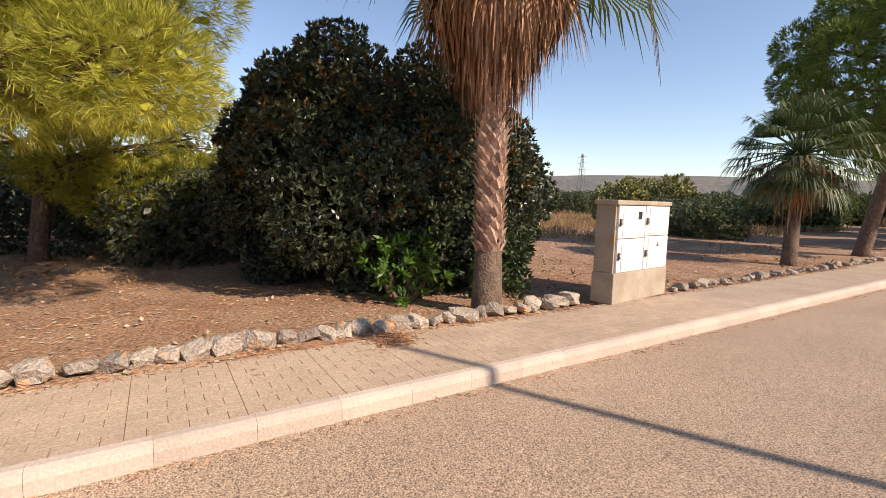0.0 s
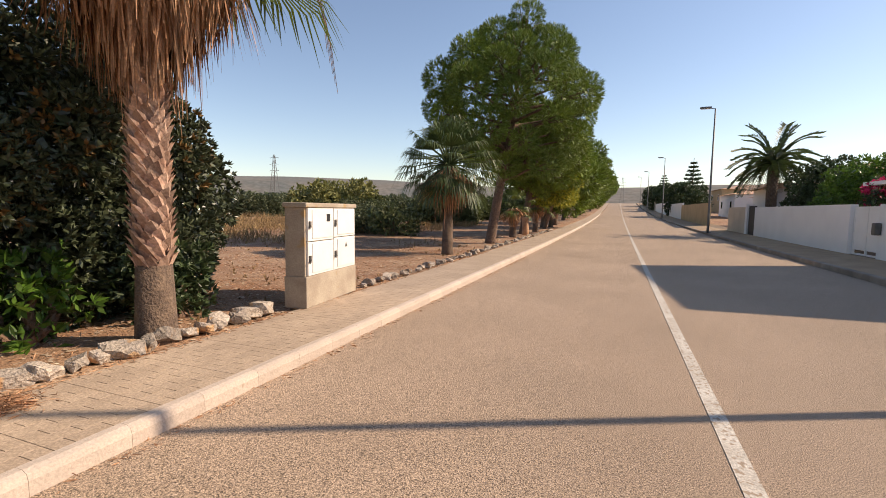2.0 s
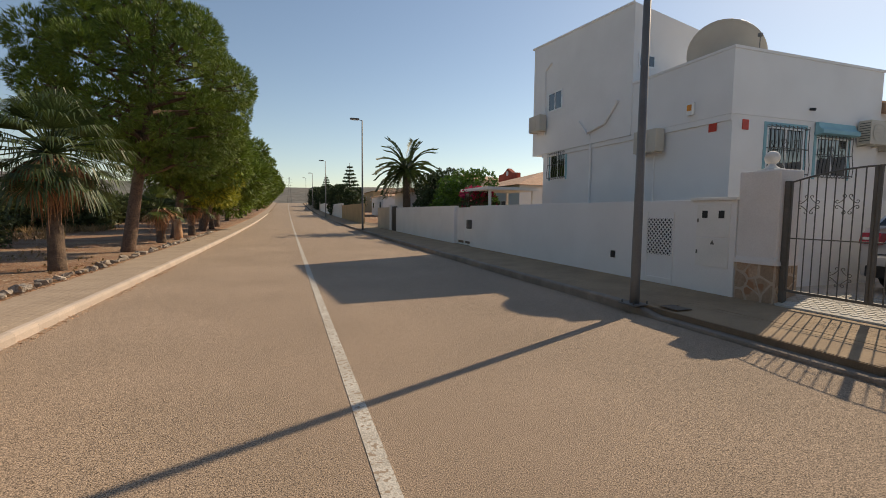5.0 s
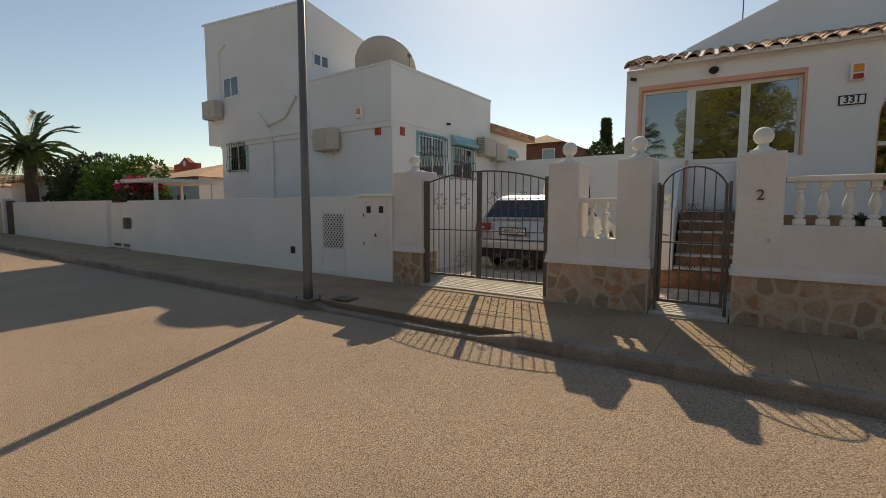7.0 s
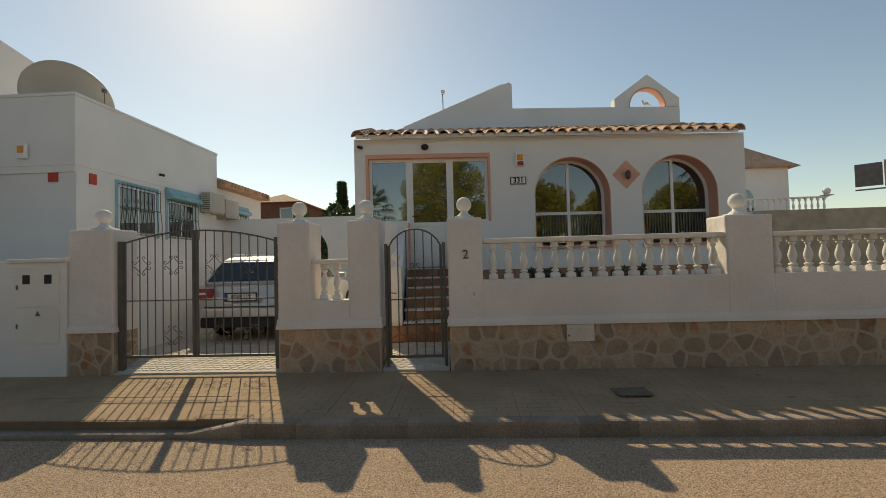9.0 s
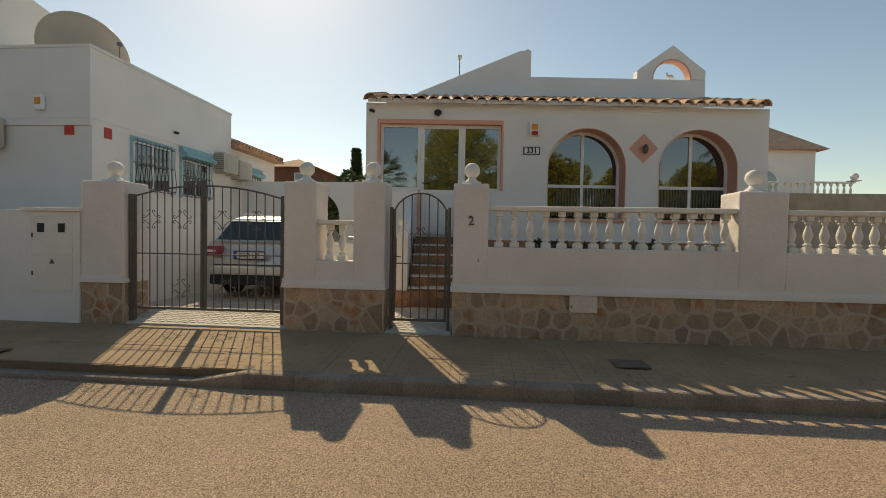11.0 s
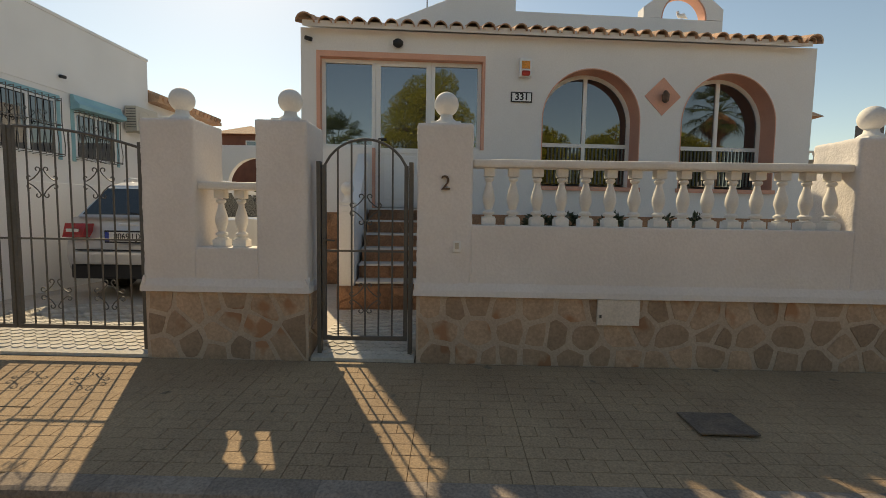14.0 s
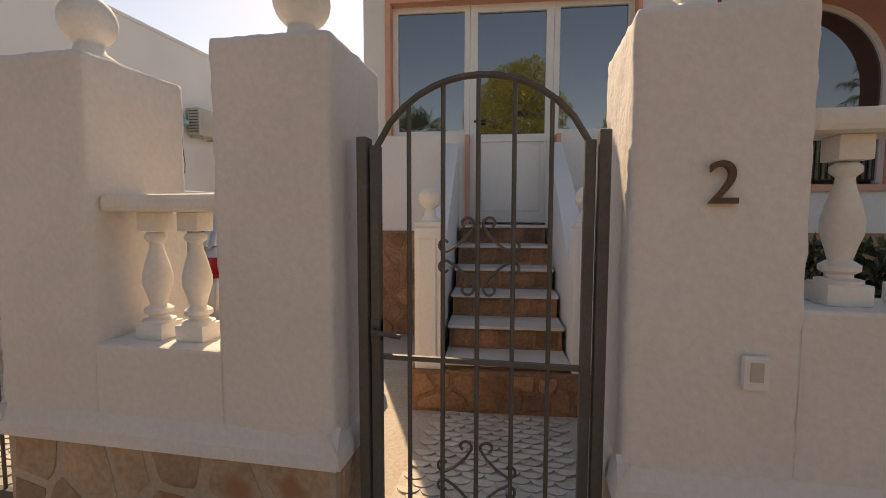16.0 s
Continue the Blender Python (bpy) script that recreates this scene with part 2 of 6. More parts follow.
def prism(bm, outline, axis, a, b):
    """A flat outline of (u, v) pushed through along an axis from a to b. x: u is y, v is z; y: u is x, v is z; z: u is x, v is y."""
    def at(u, v, w):
        return {"x": (w, u, v), "y": (u, w, v), "z": (u, v, w)}[axis]
    lo = [bm.verts.new(at(u, v, a)) for u, v in outline]
    hi = [bm.verts.new(at(u, v, b)) for u, v in outline]
    bm.faces.new(lo)
    bm.faces.new(hi[::-1])
    n = len(lo)
    for i in range(n):
        bm.faces.new((lo[i], hi[i], hi[(i + 1) % n], lo[(i + 1) % n]))
    bmesh.ops.recalc_face_normals(bm, faces=bm.faces)
    return bm


def quads(name, corners, material, parent=None, label=""):
    """One mesh of many loose quads, corners as an array (n, 4, 3)."""
    corners = np.asarray(corners, dtype=np.float32)
    n = len(corners)
    me = bpy.data.meshes.new(name)
    me.vertices.add(4 * n)
    me.loops.add(4 * n)
    me.polygons.add(n)
    me.vertices.foreach_set("co", corners.reshape(-1))
    me.loops.foreach_set("vertex_index", np.arange(4 * n, dtype=np.int32))
    me.polygons.foreach_set("loop_start", np.arange(0, 4 * n, 4, dtype=np.int32))
    me.update(calc_edges=True)
    me.materials.append(material)
    ob = new(name, me)
    ob.parent = parent
    return tagged(ob, label)


def unit(v):
    return v / np.maximum(np.linalg.norm(v, axis=-1, keepdims=True), 1e-6)


def leaf_quads(p, d, length, width, rng, flat=None):
    """Kite-shaped leaves at points p, along directions d."""
    n = len(p)
    d = unit(d)
    w = unit(np.cross(d, rng.normal(size=(n, 3)) if flat is None else flat))
    L = (length * rng.uniform(0.7, 1.3, (n, 1)))
    W = (width * rng.uniform(0.7, 1.3, (n, 1)))
    return np.stack([p, p + d * L * 0.5 + w * W * 0.5, p + d * L, p + d * L * 0.5 - w * W * 0.5], axis=1)


# ---- ground, road and pavements ----
FW, HF = 6.845, 10.25           # front wall line, house front line
KL, KR = -2.42, 5.19            # kerb faces
Y0, Y1 = -45.0, 260.0
rng = np.random.default_rng(7)


def rise(y):
    """The street climbs gently in the distance."""
    return 0.0002 * min(max(0.0, y - 12), 140) ** 2


def ground_z(x, y):
    lift = rise(y) / (1 + (abs(x) / 90) ** 2) - 0.0025 * max(0, y - 150) * (y < 800)
    if x > -3.41:
        return -0.06 + lift
    near = max(0.0, 1 - abs(x) / 40)
    return lift + 0.10 + near * (0.05 * noise.noise((x * 0.6, y * 0.6, 0)) + 0.02 * noise.noise((x * 2.5, y * 2.5, 3))) - 0.0006 * max(0, -x - 30)


xs = [-4200, -2000, -900, -400, -200, -100, -60, -40, -30, -24] + [-20 + 0.5 * i for i in range(33)] + [-3.55, -3.4, 9, 40, 120, 500, 2000, 4200]
ys = [-4200, -1500, -400, -120, -50, -25] + [-14 + 0.6 * i for i in range(68)] + [30, 36, 45, 60, 75, 90, 105, 120, 135, 152, 300, 700, 1800, 4200]
bm = bmesh.new()
grid = [[bm.verts.new((x, y, ground_z(x, y))) for y in ys] for x in xs]
for i in range(len(xs) - 1):
    for j in range(len(ys) - 1):
        bm.faces.new((grid[i][j], grid[i + 1][j], grid[i + 1][j + 1], grid[i][j + 1]))
solo("ground", bm, EARTH, "dry reddish earth with pale stones and stubble", "ground", kind="structure", smooth=True)

STATIONS = [Y0, 12] + [20 + 10 * i for i in range(14)] + [152]


def ribbon(outline):
    """A cross-section of (x, z) drawn along the street, following its rise."""
    bm = bmesh.new()
    rings = [[bm.verts.new((x, yy, z + rise(yy))) for x, z in outline] for yy in STATIONS]
    n = len(outline)
    for p, q in zip(rings, rings[1:]):
        for i in range(n):
            bm.faces.new((p[i], q[i], q[(i + 1) % n], p[(i + 1) % n]))
    bm.faces.new(rings[0])
    bm.faces.new(rings[-1][::-1])
    bmesh.ops.recalc_face_normals(bm, faces=bm.faces)
    return bm


road = solo("road", ribbon([(KL, -0.3), (KR, -0.3), (KR, -0.005), (1.3, 0.0), (KL, -0.005)]), ASPHALT, "sunlit pinkish-beige worn asphalt road with loose grit", "road", kind="structure")
part("road_line", ribbon([(0.81, -0.002), (0.92, -0.002), (0.92, 0.004), (0.81, 0.004)]), LINE, road, "cracked white centre line")
pave_l = solo("pavement_left", ribbon([(-3.56, -0.2), (KL - 0.095, -0.2), (KL - 0.095, 0.105), (-3.56, 0.105)]), JOINT, "buff concrete paving beside the earth verge", "pavement", kind="structure")
pave_r = solo("pavement_right", ribbon([(KR + 0.12, -0.2), (7.9, -0.2), (7.9, 0.19), (6.9, 0.19), (KR + 0.12, 0.122)]), JOINT, "brown concrete paving in front of the garden walls", "pavement", kind="structure")
solo("yard_floor", B(7.25, -14, 0.0, 40, 8.9, 0.30), YARD, "pale patterned tiles of the front yard", "floor", kind="structure")
solo("yard_floor_2", B(7.0, 9.0, 0.0, 40, 29, 0.19), PAVE_R, "plain paved yard behind the garden wall", "floor", kind="structure")

# ---- garden wall of the near house ----
front_wall = thing("wall_front", "white rough-rendered garden wall with a flagstone base", "wall", kind="structure", at=(FW, 0, 0.0))


def ball_finial(x, y, z, k=1.0):
    t = thing("ball_finial", "white cast ball finial on a wall pillar", "finial", "pillar finials", at=(x, y, z))
    part("foot", box(bmesh.new(), -0.12 * k, -0.12 * k, 0, 0.12 * k, 0.12 * k, 0.035, bev=0.01), CAST, t)
    part("ball", lathe(bmesh.new(), [(0.105 * k, 0.03), (0.09 * k, 0.05), (0.055 * k, 0.075), (0.05 * k, 0.1)] + [(0.099 * k * math.sin(a), 0.19 - 0.099 * k * math.cos(a)) for a in [0.45 + 0.22 * i for i in range(13)]], 24), CAST, t, smooth=True)
    return t


PILLARS = [(5.05, 5.665, 2.10), (2.43, 2.86, 2.11), (1.54, 1.95, 2.11), (0.24, 0.68, 2.10), (-3.26, -2.71, 2.03), (-6.9, -6.4, 2.03)]
PD = 0.47


def stucco_block(x0, y0, z0, x1, y1, z1, r=0.02, cell=0.026):
    """A rendered pillar with soft, lumpy edges and faces."""
    bm = bmesh.new()
    lo, hi = Vector((x0, y0, z0)), Vector((x1, y1, z1))
    k = [max(2, round((hi[i] - lo[i]) / cell)) for i in range(3)]
    for ax, side in ((0, 0), (0, 1), (1, 0), (1, 1), (2, 1)):
        u, v = (ax + 1) % 3, (ax + 2) % 3
        rows = []
        for i in range(k[u] + 1):
            row = []
            for j in range(k[v] + 1):
                p = lo.copy()
                p[ax] = hi[ax] if side else lo[ax]
                p[u] += (hi[u] - lo[u]) * i / k[u]
                p[v] += (hi[v] - lo[v]) * j / k[v]
                row.append(bm.verts.new(p))
            rows.append(row)
        for i in range(k[u]):
            for j in range(k[v]):
                bm.faces.new((rows[i][j], rows[i + 1][j], rows[i + 1][j + 1], rows[i][j + 1]))
    bmesh.ops.remove_doubles(bm, verts=bm.verts, dist=0.0005)
    for w in bm.verts:
        c = Vector([min(max(w.co[i], lo[i] + r), hi[i] - r) for i in range(3)])
        if w.co.z < z0 + r:
            c.z = w.co.z
        d = (w.co - c)
        if d.length > 1e-6:
            d.normalize()
            g = Vector((w.co.x + 6.8, w.co.y, w.co.z))
            w.co = c + d * (r - 0.002 + 0.0045 * noise.noise(g * 26) + 0.004 * noise.noise(g * 9) + 0.002 * noise.noise(g * 55))
    bmesh.ops.recalc_face_normals(bm, faces=bm.faces)
    return bm


for a, b, z in PILLARS:
    part("pillar", stucco_block(0, a, 0.76, PD, b, z), RENDER, front_wall, smooth=True)
    ball_finial(FW + PD / 2, (a + b) / 2, z - 0.004)
SILL = 1.31
for a, b, z in ((-14, -6.89, SILL), (-6.41, -3.25, SILL), (-2.72, 0.25, SILL), (1.94, 2.44, 1.10)):
    bm = prism(bmesh.new(), [(a, 0.76), (a, z), (b, z), (b, 0.76)], "x", 0.003, 0.24)
    bmesh.ops.bevel(bm, geom=list(bm.edges), offset=0.012, segments=2, affect="EDGES", profile=0.6)
    part("wall_panel", bm, RENDER, front_wall)
for a, b, d in ((5.05, 5.665, PD), (1.54, 2.86, PD), (-14, 0.68, PD)):
    part("wall_base", B(0.012, a + 0.005, 0.0, d - 0.005, b - 0.005, 0.765), MORTAR, front_wall, "pale mortar bed between the flagstones")
    part("wall_flare", prism(bmesh.new(), [(-0.024, 0.745), (-0.02, 0.79), (0.003, 0.85), (0.02, 0.87), (0.02, 0.745)], "y", a - 0.012, b + 0.012), RENDER, front_wall)
    for y0, y1 in ((a - 0.02, a + 0.02), (b - 0.02, b + 0.02)):
        lo_, hi_ = (y0, y1) if y0 < a else (y1, y0)
        part("wall_flare", prism(bmesh.new(), [(lo_ - 0.003 if y0 < a else lo_ + 0.003, 0.746), (lo_ * 0.9 + hi_ * 0.1, 0.79), (hi_, 0.86), (hi_, 0.746)], "x", -0.02, d), RENDER, front_wall)

# ---- balustrade ----
BAL = [(0.06, 0), (0.06, 0.07), (0.035, 0.075), (0.035, 0.085), (0.052, 0.095), (0.052, 0.11), (0.03, 0.125), (0.04, 0.16), (0.053, 0.2), (0.054, 0.235), (0.043, 0.28), (0.027, 0.33), (0.023, 0.355), (0.04, 0.37), (0.04, 0.385), (0.03, 0.395)]


def baluster_mesh(h):
    bm = lathe(bmesh.new(), [(r * 0.92, z * h / 0.47) for r, z in BAL], 16)
    box(bm, -0.055, -0.055, 0, 0.055, 0.055, 0.06 * h / 0.47, bev=0.006)
    box(bm, -0.042, -0.042, 0.4 * h / 0.47, 0.042, 0.042, h, bev=0.006)
    me = mesh_of(bm, "baluster", CAST, True)
    me.set_sharp_from_angle(angle=radians(50))
    return me


def balustrade(x, ya, yb, z, n, h, label, group="", first=None, step=None):
    t = thing("balustrade", label, "balustrade", group, at=(x, ya, z))
    me = baluster_mesh(h)
    for i in range(n):
        o = new("baluster", me)
        o.parent = t
        o.location = (0, (yb - ya) * (i + 0.5) / n if step is None else first - ya + step * i, 0)
    part("handrail", B(-0.09, 0, h, 0.09, yb - ya, h + 0.062, bev=0.018), CAST, t)
    return t


BL = "white cast-stone balustrade on the garden wall"
balustrade(FW + 0.12, -2.71, 0.24, 1.31, 15, 0.455, BL, "wall balustrades", 0.108, -0.194)
balustrade(FW + 0.1, -6.4, -3.26, 1.31, 17, 0.44, BL, "wall balustrades")
balustrade(FW + 0.1, -14, -6.9, 1.31, 36, 0.44, BL, "wall balustrades")
balustrade(FW + 0.13, 1.95, 2.43, 1.10, 2, 0.46, "short white balustrade of two balusters between the pillars", "wall balustrades", 2.12, 0.165)


# ---- iron gates ----
def scroll_mesh():
    """Four C-scrolls round a collar, about 0.3 m high, in the plane y-z."""
    bm = bmesh.new()
    for sy in (-1, 1):
        for sz in (-1, 1):
            pts = [(0, sy * 0.01, sz * 0.02)]
            for i in range(1, 19):
                a = i / 18
                if a < 0.5:
                    pts.append((0, sy * (0.01 + 0.085 * math.sin(a * math.pi)), sz * (0.02 + 0.2 * a)))
                else:
                    k = (a - 0.5) * 2
                    r = 0.032 * (1 - 0.6 * k)
                    pts.append((0, sy * (0.05 + r * math.cos(k * 4.6)), sz * (0.115 + r * math.sin(k * 4.6))))
            tube(bm, pts, 0.0068, 5)
    box(bm, -0.008, -0.014, -0.02, 0.008, 0.014, 0.02)
    return mesh_of(bm, "scroll", IRON)


SCROLL = scroll_mesh()


def diamond_mesh():
    """Four S-scrolls set as a diamond, about 0.2 m across, in the plane y-z."""
    bm = bmesh.new()
    for sy in (-1, 1):
        for sz in (-1, 1):
            a, b = Vector((0, sy * 0.014, sz * 0.098)), Vector((0, sy * 0.102, sz * 0.014))
            def curl(c, w, turns):
                return [c + w * 0.024 + Matrix.Rotation(turns * k / 10, 3, "X") @ (-w * 0.024 * (1 - 0.055 * k)) for k in range(11)]
            out_a, out_b = Vector((0, sy, 0.25 * sz)).normalized(), Vector((0, 0.25 * sy, sz)).normalized()
            tube(bm, list(reversed(curl(a, out_a, -sy * sz * 4.4))) + [a.lerp(b, 0.3) - Vector((0, sy, sz)) * 0.006, a.lerp(b, 0.7) - Vector((0, sy, sz)) * 0.006] + curl(b, out_b, sy * sz * 4.4), 0.005, 5)
    return mesh_of(bm, "scroll", IRON)


DIAMOND = diamond_mesh()


def gate_leaf(name, label, y0, y1, zb, ztop, nbars, scrolls, mid, group="", shape=None):
    """A leaf of upright bars between two stiles; ztop(y) is the arched top."""
    t = thing(name, label, "gate", group, at=(FW + 0.12, y0, 0))
    w = y1 - y0
    for yy in (0.0, w):
        part("stile", B(-0.018, yy - 0.016, zb, 0.018, yy + 0.016, ztop(y0 + yy) + 0.01, bev=0.004), IRON, t)
    part("bottom_rail", B(-0.016, 0, zb, 0.016, w, zb + 0.035, bev=0.003), IRON, t)
    part("middle_rail", B(-0.008, 0, mid - 0.008, 0.008, w, mid + 0.008), IRON, t)
    part("top_rail", tube(bmesh.new(), [(0, w * i / 14, ztop(y0 + w * i / 14)) for i in range(15)], 0.0115, 6), IRON, t)
    for i in range(nbars):
        yy = w * (i + 1) / (nbars + 1)
        part("bar", tube(bmesh.new(), [(0, yy, zb), (0, yy, ztop(y0 + yy))], 0.0075, 6), IRON, t)
    for yy, zz in scrolls:
        o = new("scroll", shape or SCROLL)
        o.parent, o.location = t, (0, yy, zz)
    return t


def drive_top(y):
    return 1.88 + 0.17 * (1 - ((y - 3.99) / 1.08) ** 2)


gate_leaf("driveway_gate", "dark grey iron driveway gate leaf with scrolls", 2.93, 3.985, 0.39, drive_top, 8, [(0.3, 0.68), (0.75, 0.68), (0.35, 1.60), (0.82, 1.60)], 1.14, "driveway gate leaves", DIAMOND)
gate_leaf("driveway_gate", "dark grey iron driveway gate leaf with scrolls", 4.03, 4.98, 0.39, drive_top, 8, [(0.3, 0.68), (0.28, 1.60), (0.72, 1.60)], 1.14, "driveway gate leaves", DIAMOND)
for yy in (2.90, 5.013):
    solo("gate_post", B(-0.035, -0.035, 0.17, 0.035, 0.035, 1.93, bev=0.004), IRON, "dark grey square steel gate post", "post", "gate posts", at=(FW + 0.12, yy, 0))


def ped_top(y):
    k = (y - 1.105) / 0.35
    return 1.62 + 0.36 * math.sqrt(max(0.0, 1 - k * k * 0.93))


gate = gate_leaf("garden_gate", "dark grey arched iron garden gate, closed", 0.772, 1.438, 0.34, ped_top, 5, [(0.333, 0.69), (0.33, 1.42)], 1.08, shape=DIAMOND)
part("latch", B(-0.024, 0.65, 1.13, 0.014, 0.682, 1.21, bev=0.004), IRON, gate, "small latch plate")
part("handle", tube(bmesh.new(), [(-0.02, 0.668, 1.175), (-0.055, 0.665, 1.175), (-0.06, 0.57, 1.165)], 0.008, 6), IRON, gate)
for yy in (0.732, 1.477):
    solo("gate_post", B(-0.03, -0.017, 0.17, 0.03, 0.017, 1.80, bev=0.004), IRON, "dark grey square steel gate post", "post", "gate posts", at=(FW + 0.12, yy, 0))

# ---- house 331 ----
TURN = Matrix.Translation((-0.035, -0.007, -0.023)) @ Matrix.Scale(1.016, 4) @ Matrix.Translation((HF, -1.2, 0)) @ Matrix.Rotation(radians(4.6), 4, "Z") @ Matrix.Translation((-HF, 1.2, 0))


def turned(ob):
    """Sets a thing square to the house, which stands askew to the street."""
    ob.matrix_world = TURN @ ob.matrix_world
    return ob


house = turned(thing("house", "white single-storey villa with salmon trims and tiled eaves", "house", at=(HF, 0, 0.2)))
EZ = 3.81


def hw(name, bm, material=SMOOTH, label=""):
    return part(name, bm, material, house, label)


def arch_top(ya, yb, zs, zt, x0, x1, bm):
    """Wall over a round arch that springs at zs, up to zt."""
    c, r = (ya + yb) / 2, (yb - ya) / 2
    out = [(c + r * math.cos(a), zs + r * math.sin(a)) for a in [math.pi * i / 20 for i in range(21)]]
    return prism(bm, out + [(ya, zt), (yb, zt)], "x", x0, x1)


W1, W2 = (-2.45, -0.93), (-4.62, -3.09)
ZS, ZB = 2.63, 1.60
for a, b, z0, z1 in ((-5.2, W2[0], 0, EZ), (W2[1], W1[0], 0, EZ), (W1[1], -0.06, 0, EZ), (-0.06, 2.39, 3.50, EZ), (-0.06, 0.66, 0, 2.14), (1.59, 2.39, 0, 2.14), (2.39, 2.61, 0, EZ), (W1[0], W1[1], 0, ZB), (W2[0], W2[1], 0, ZB)):
    hw("wall_panel", B(0, a, z0, 0.42, b, z1))
for a, b in (W1, W2):
    hw("arch_wall", arch_top(a, b, ZS, EZ, 0, 0.42, bmesh.new()))
hw("side_wall", B(0.42, 2.31, 0, 8, 2.61, EZ - 0.05))
hw("side_wall", B(0.42, -5.2, 0, 8, -4.9, EZ - 0.05))
hw("room_back", B(2.42, -4.82, 0, 2.6, 2.31, 4.2))
hw("room_floor", B(0.42, -4.82, 1.1, 2.42, 2.31, 1.25), MARBLE)
for a, b in ((1.62, 2.61), (-5.2, 0.62)):
    hw("stone_plinth", B(-0.03, a, 0, -0.001, b, 1.185), STONE_RED, "brown flagstone plinth")


def arch_window(ya, yb):
    c, r = (ya + yb) / 2, (yb - ya) / 2
    w = part("window", B(0.31, ya + 0.02, ZB + 0.06, 0.36, ya + 0.07, ZS), PVC, house, "arched window with white frame and salmon surround")
    ring = bmesh.new()
    n = 24
    pts = [(ya, ZB), (ya, ZS)] + [(c - r * math.cos(math.pi * i / n), ZS + r * math.sin(math.pi * i / n)) for i in range(1, n)] + [(yb, ZS), (yb, ZB)]
    k = (r - 0.014) / r
    inner = [(c + (u - c) * k, ZB + 0.014 if v == ZB else (v if v <= ZS else ZS + (v - ZS) * k)) for u, v in pts]
    prism(ring, pts + inner[::-1], "x", -0.006, 0.34)
    box(ring, -0.04, ya - 0.03, ZB - 0.03, 0.33, yb + 0.03, ZB + 0.03)
    part("surround", ring, PINK, w, "salmon painted surround")
    fr = bmesh.new()
    k2 = (r - 0.07) / r
    inner2 = [(c + (u - c) * k2, ZB + 0.09 if v == ZB else (v if v <= ZS else ZS + (v - ZS) * k2)) for u, v in pts]
    prism(fr, inner + inner2[::-1], "x", 0.30, 0.36)
    box(fr, 0.302, c - 0.03, ZB + 0.05, 0.358, c + 0.03, ZS + r - 0.06)
    box(fr, 0.301, ya + 0.05, 2.26, 0.359, yb - 0.05, 2.32)
    part("frame", fr, PVC, w)
    g = bmesh.new()
    prism(g, [(u, v) for u, v in inner2], "x", 0.325, 0.335)
    part("pane", g, GLASS_DARK, w)
    yy = ya + 0.12
    while yy < yb - 0.14:
        part("blind_slat", tube(bmesh.new(), [(0.318, yy, ZB + 0.1), (0.318, yy, 2.26)], 0.014, 5), BLIND, w)
        yy += 0.06


arch_window(*W1)
arch_window(*W2)

# entrance: glazed screen with the door
screen = turned(thing("entrance_door", "white glazed entrance door with side windows, salmon trim", "door", at=(HF, 0, 0.2)))
tr = bmesh.new()
box(tr, -0.015, 2.335, 2.14, 0.14, 2.39, 3.50)
box(tr, -0.015, -0.06, 3.42, 0.139, 2.335, 3.50)
box(tr, -0.015, -0.06, 2.14, 0.14, -0.02, 3.42)
box(tr, -0.015, 1.55, 1.25, 0.14, 1.59, 2.138)
box(tr, -0.015, 0.66, 1.25, 0.14, 0.70, 2.138)
part("trim", tr, PINK, screen, "salmon painted reveal")


def pane_unit(name, y0, y1, z0, z1, fw, solid_to=None):
    f = bmesh.new()
    box(f, 0.10, y0, z0, 0.17, y0 + fw, z1, bev=0.004)
    box(f, 0.10, y1 - fw, z0, 0.17, y1, z1, bev=0.004)
    box(f, 0.101, y0, z0, 0.169, y1, z0 + fw, bev=0.004)
    box(f, 0.101, y0, z1 - fw, 0.169, y1, z1, bev=0.004)
    if solid_to:
        box(f, 0.101, y0, solid_to, 0.169, y1, solid_to + fw, bev=0.004)
        box(f, 0.12, y0 + fw, z0 + fw, 0.15, y1 - fw, solid_to)
        box(f, 0.11, y0 + fw + 0.04, z0 + fw + 0.04, 0.125, y1 - fw - 0.04, solid_to - 0.04, bev=0.008)
    o = part(name, f, PVC, screen)
    part("pane", B(0.13, y0 + fw, (solid_to or z0) + fw, 0.138, y1 - fw, z1 - fw), GLASS, o)
    return o


pane_unit("side_window", 1.552, 2.335, 2.14, 3.42, 0.055)
pane_unit("side_window", -0.02, 0.728, 2.14, 3.42, 0.055)
leaf = pane_unit("door_leaf", 0.73, 1.55, 1.27, 3.42, 0.075, 2.08)
part("handle", tube(bmesh.new(), [(0.10, 1.50, 2.28), (0.06, 1.50, 2.28), (0.06, 1.39, 2.28)], 0.011, 6), BLACK, leaf, "dark door handle")

# roof over the front: barrel tiles on a slope, gable wall and bell arch behind
SL0, SL1 = Vector((10.04, 0, 4.115)), Vector((12.62, 0, 4.95))
roof = part("roof", prism(bmesh.new(), [(SL0.x - HF + 0.05, SL0.z - 0.26), (SL1.x - HF, SL1.z - 0.26), (SL1.x - HF, SL1.z - 0.34), (SL0.x - HF + 0.05, SL0.z - 0.34)], "y", -4.98, 2.55), SMOOTH, house, "sloping roof with terracotta barrel tiles")
hw("gable_wall", prism(bmesh.new(), [(1.75, 4.76), (-0.80, 5.82), (-0.92, 5.87), (-1.0, 5.82), (-1.0, 5.20), (-3.61, 5.19), (-5.28, 5.18), (-5.28, 4.1), (2.6, 4.1), (2.6, 4.5)], "x", 2.4, 2.65))
bm = bmesh.new()
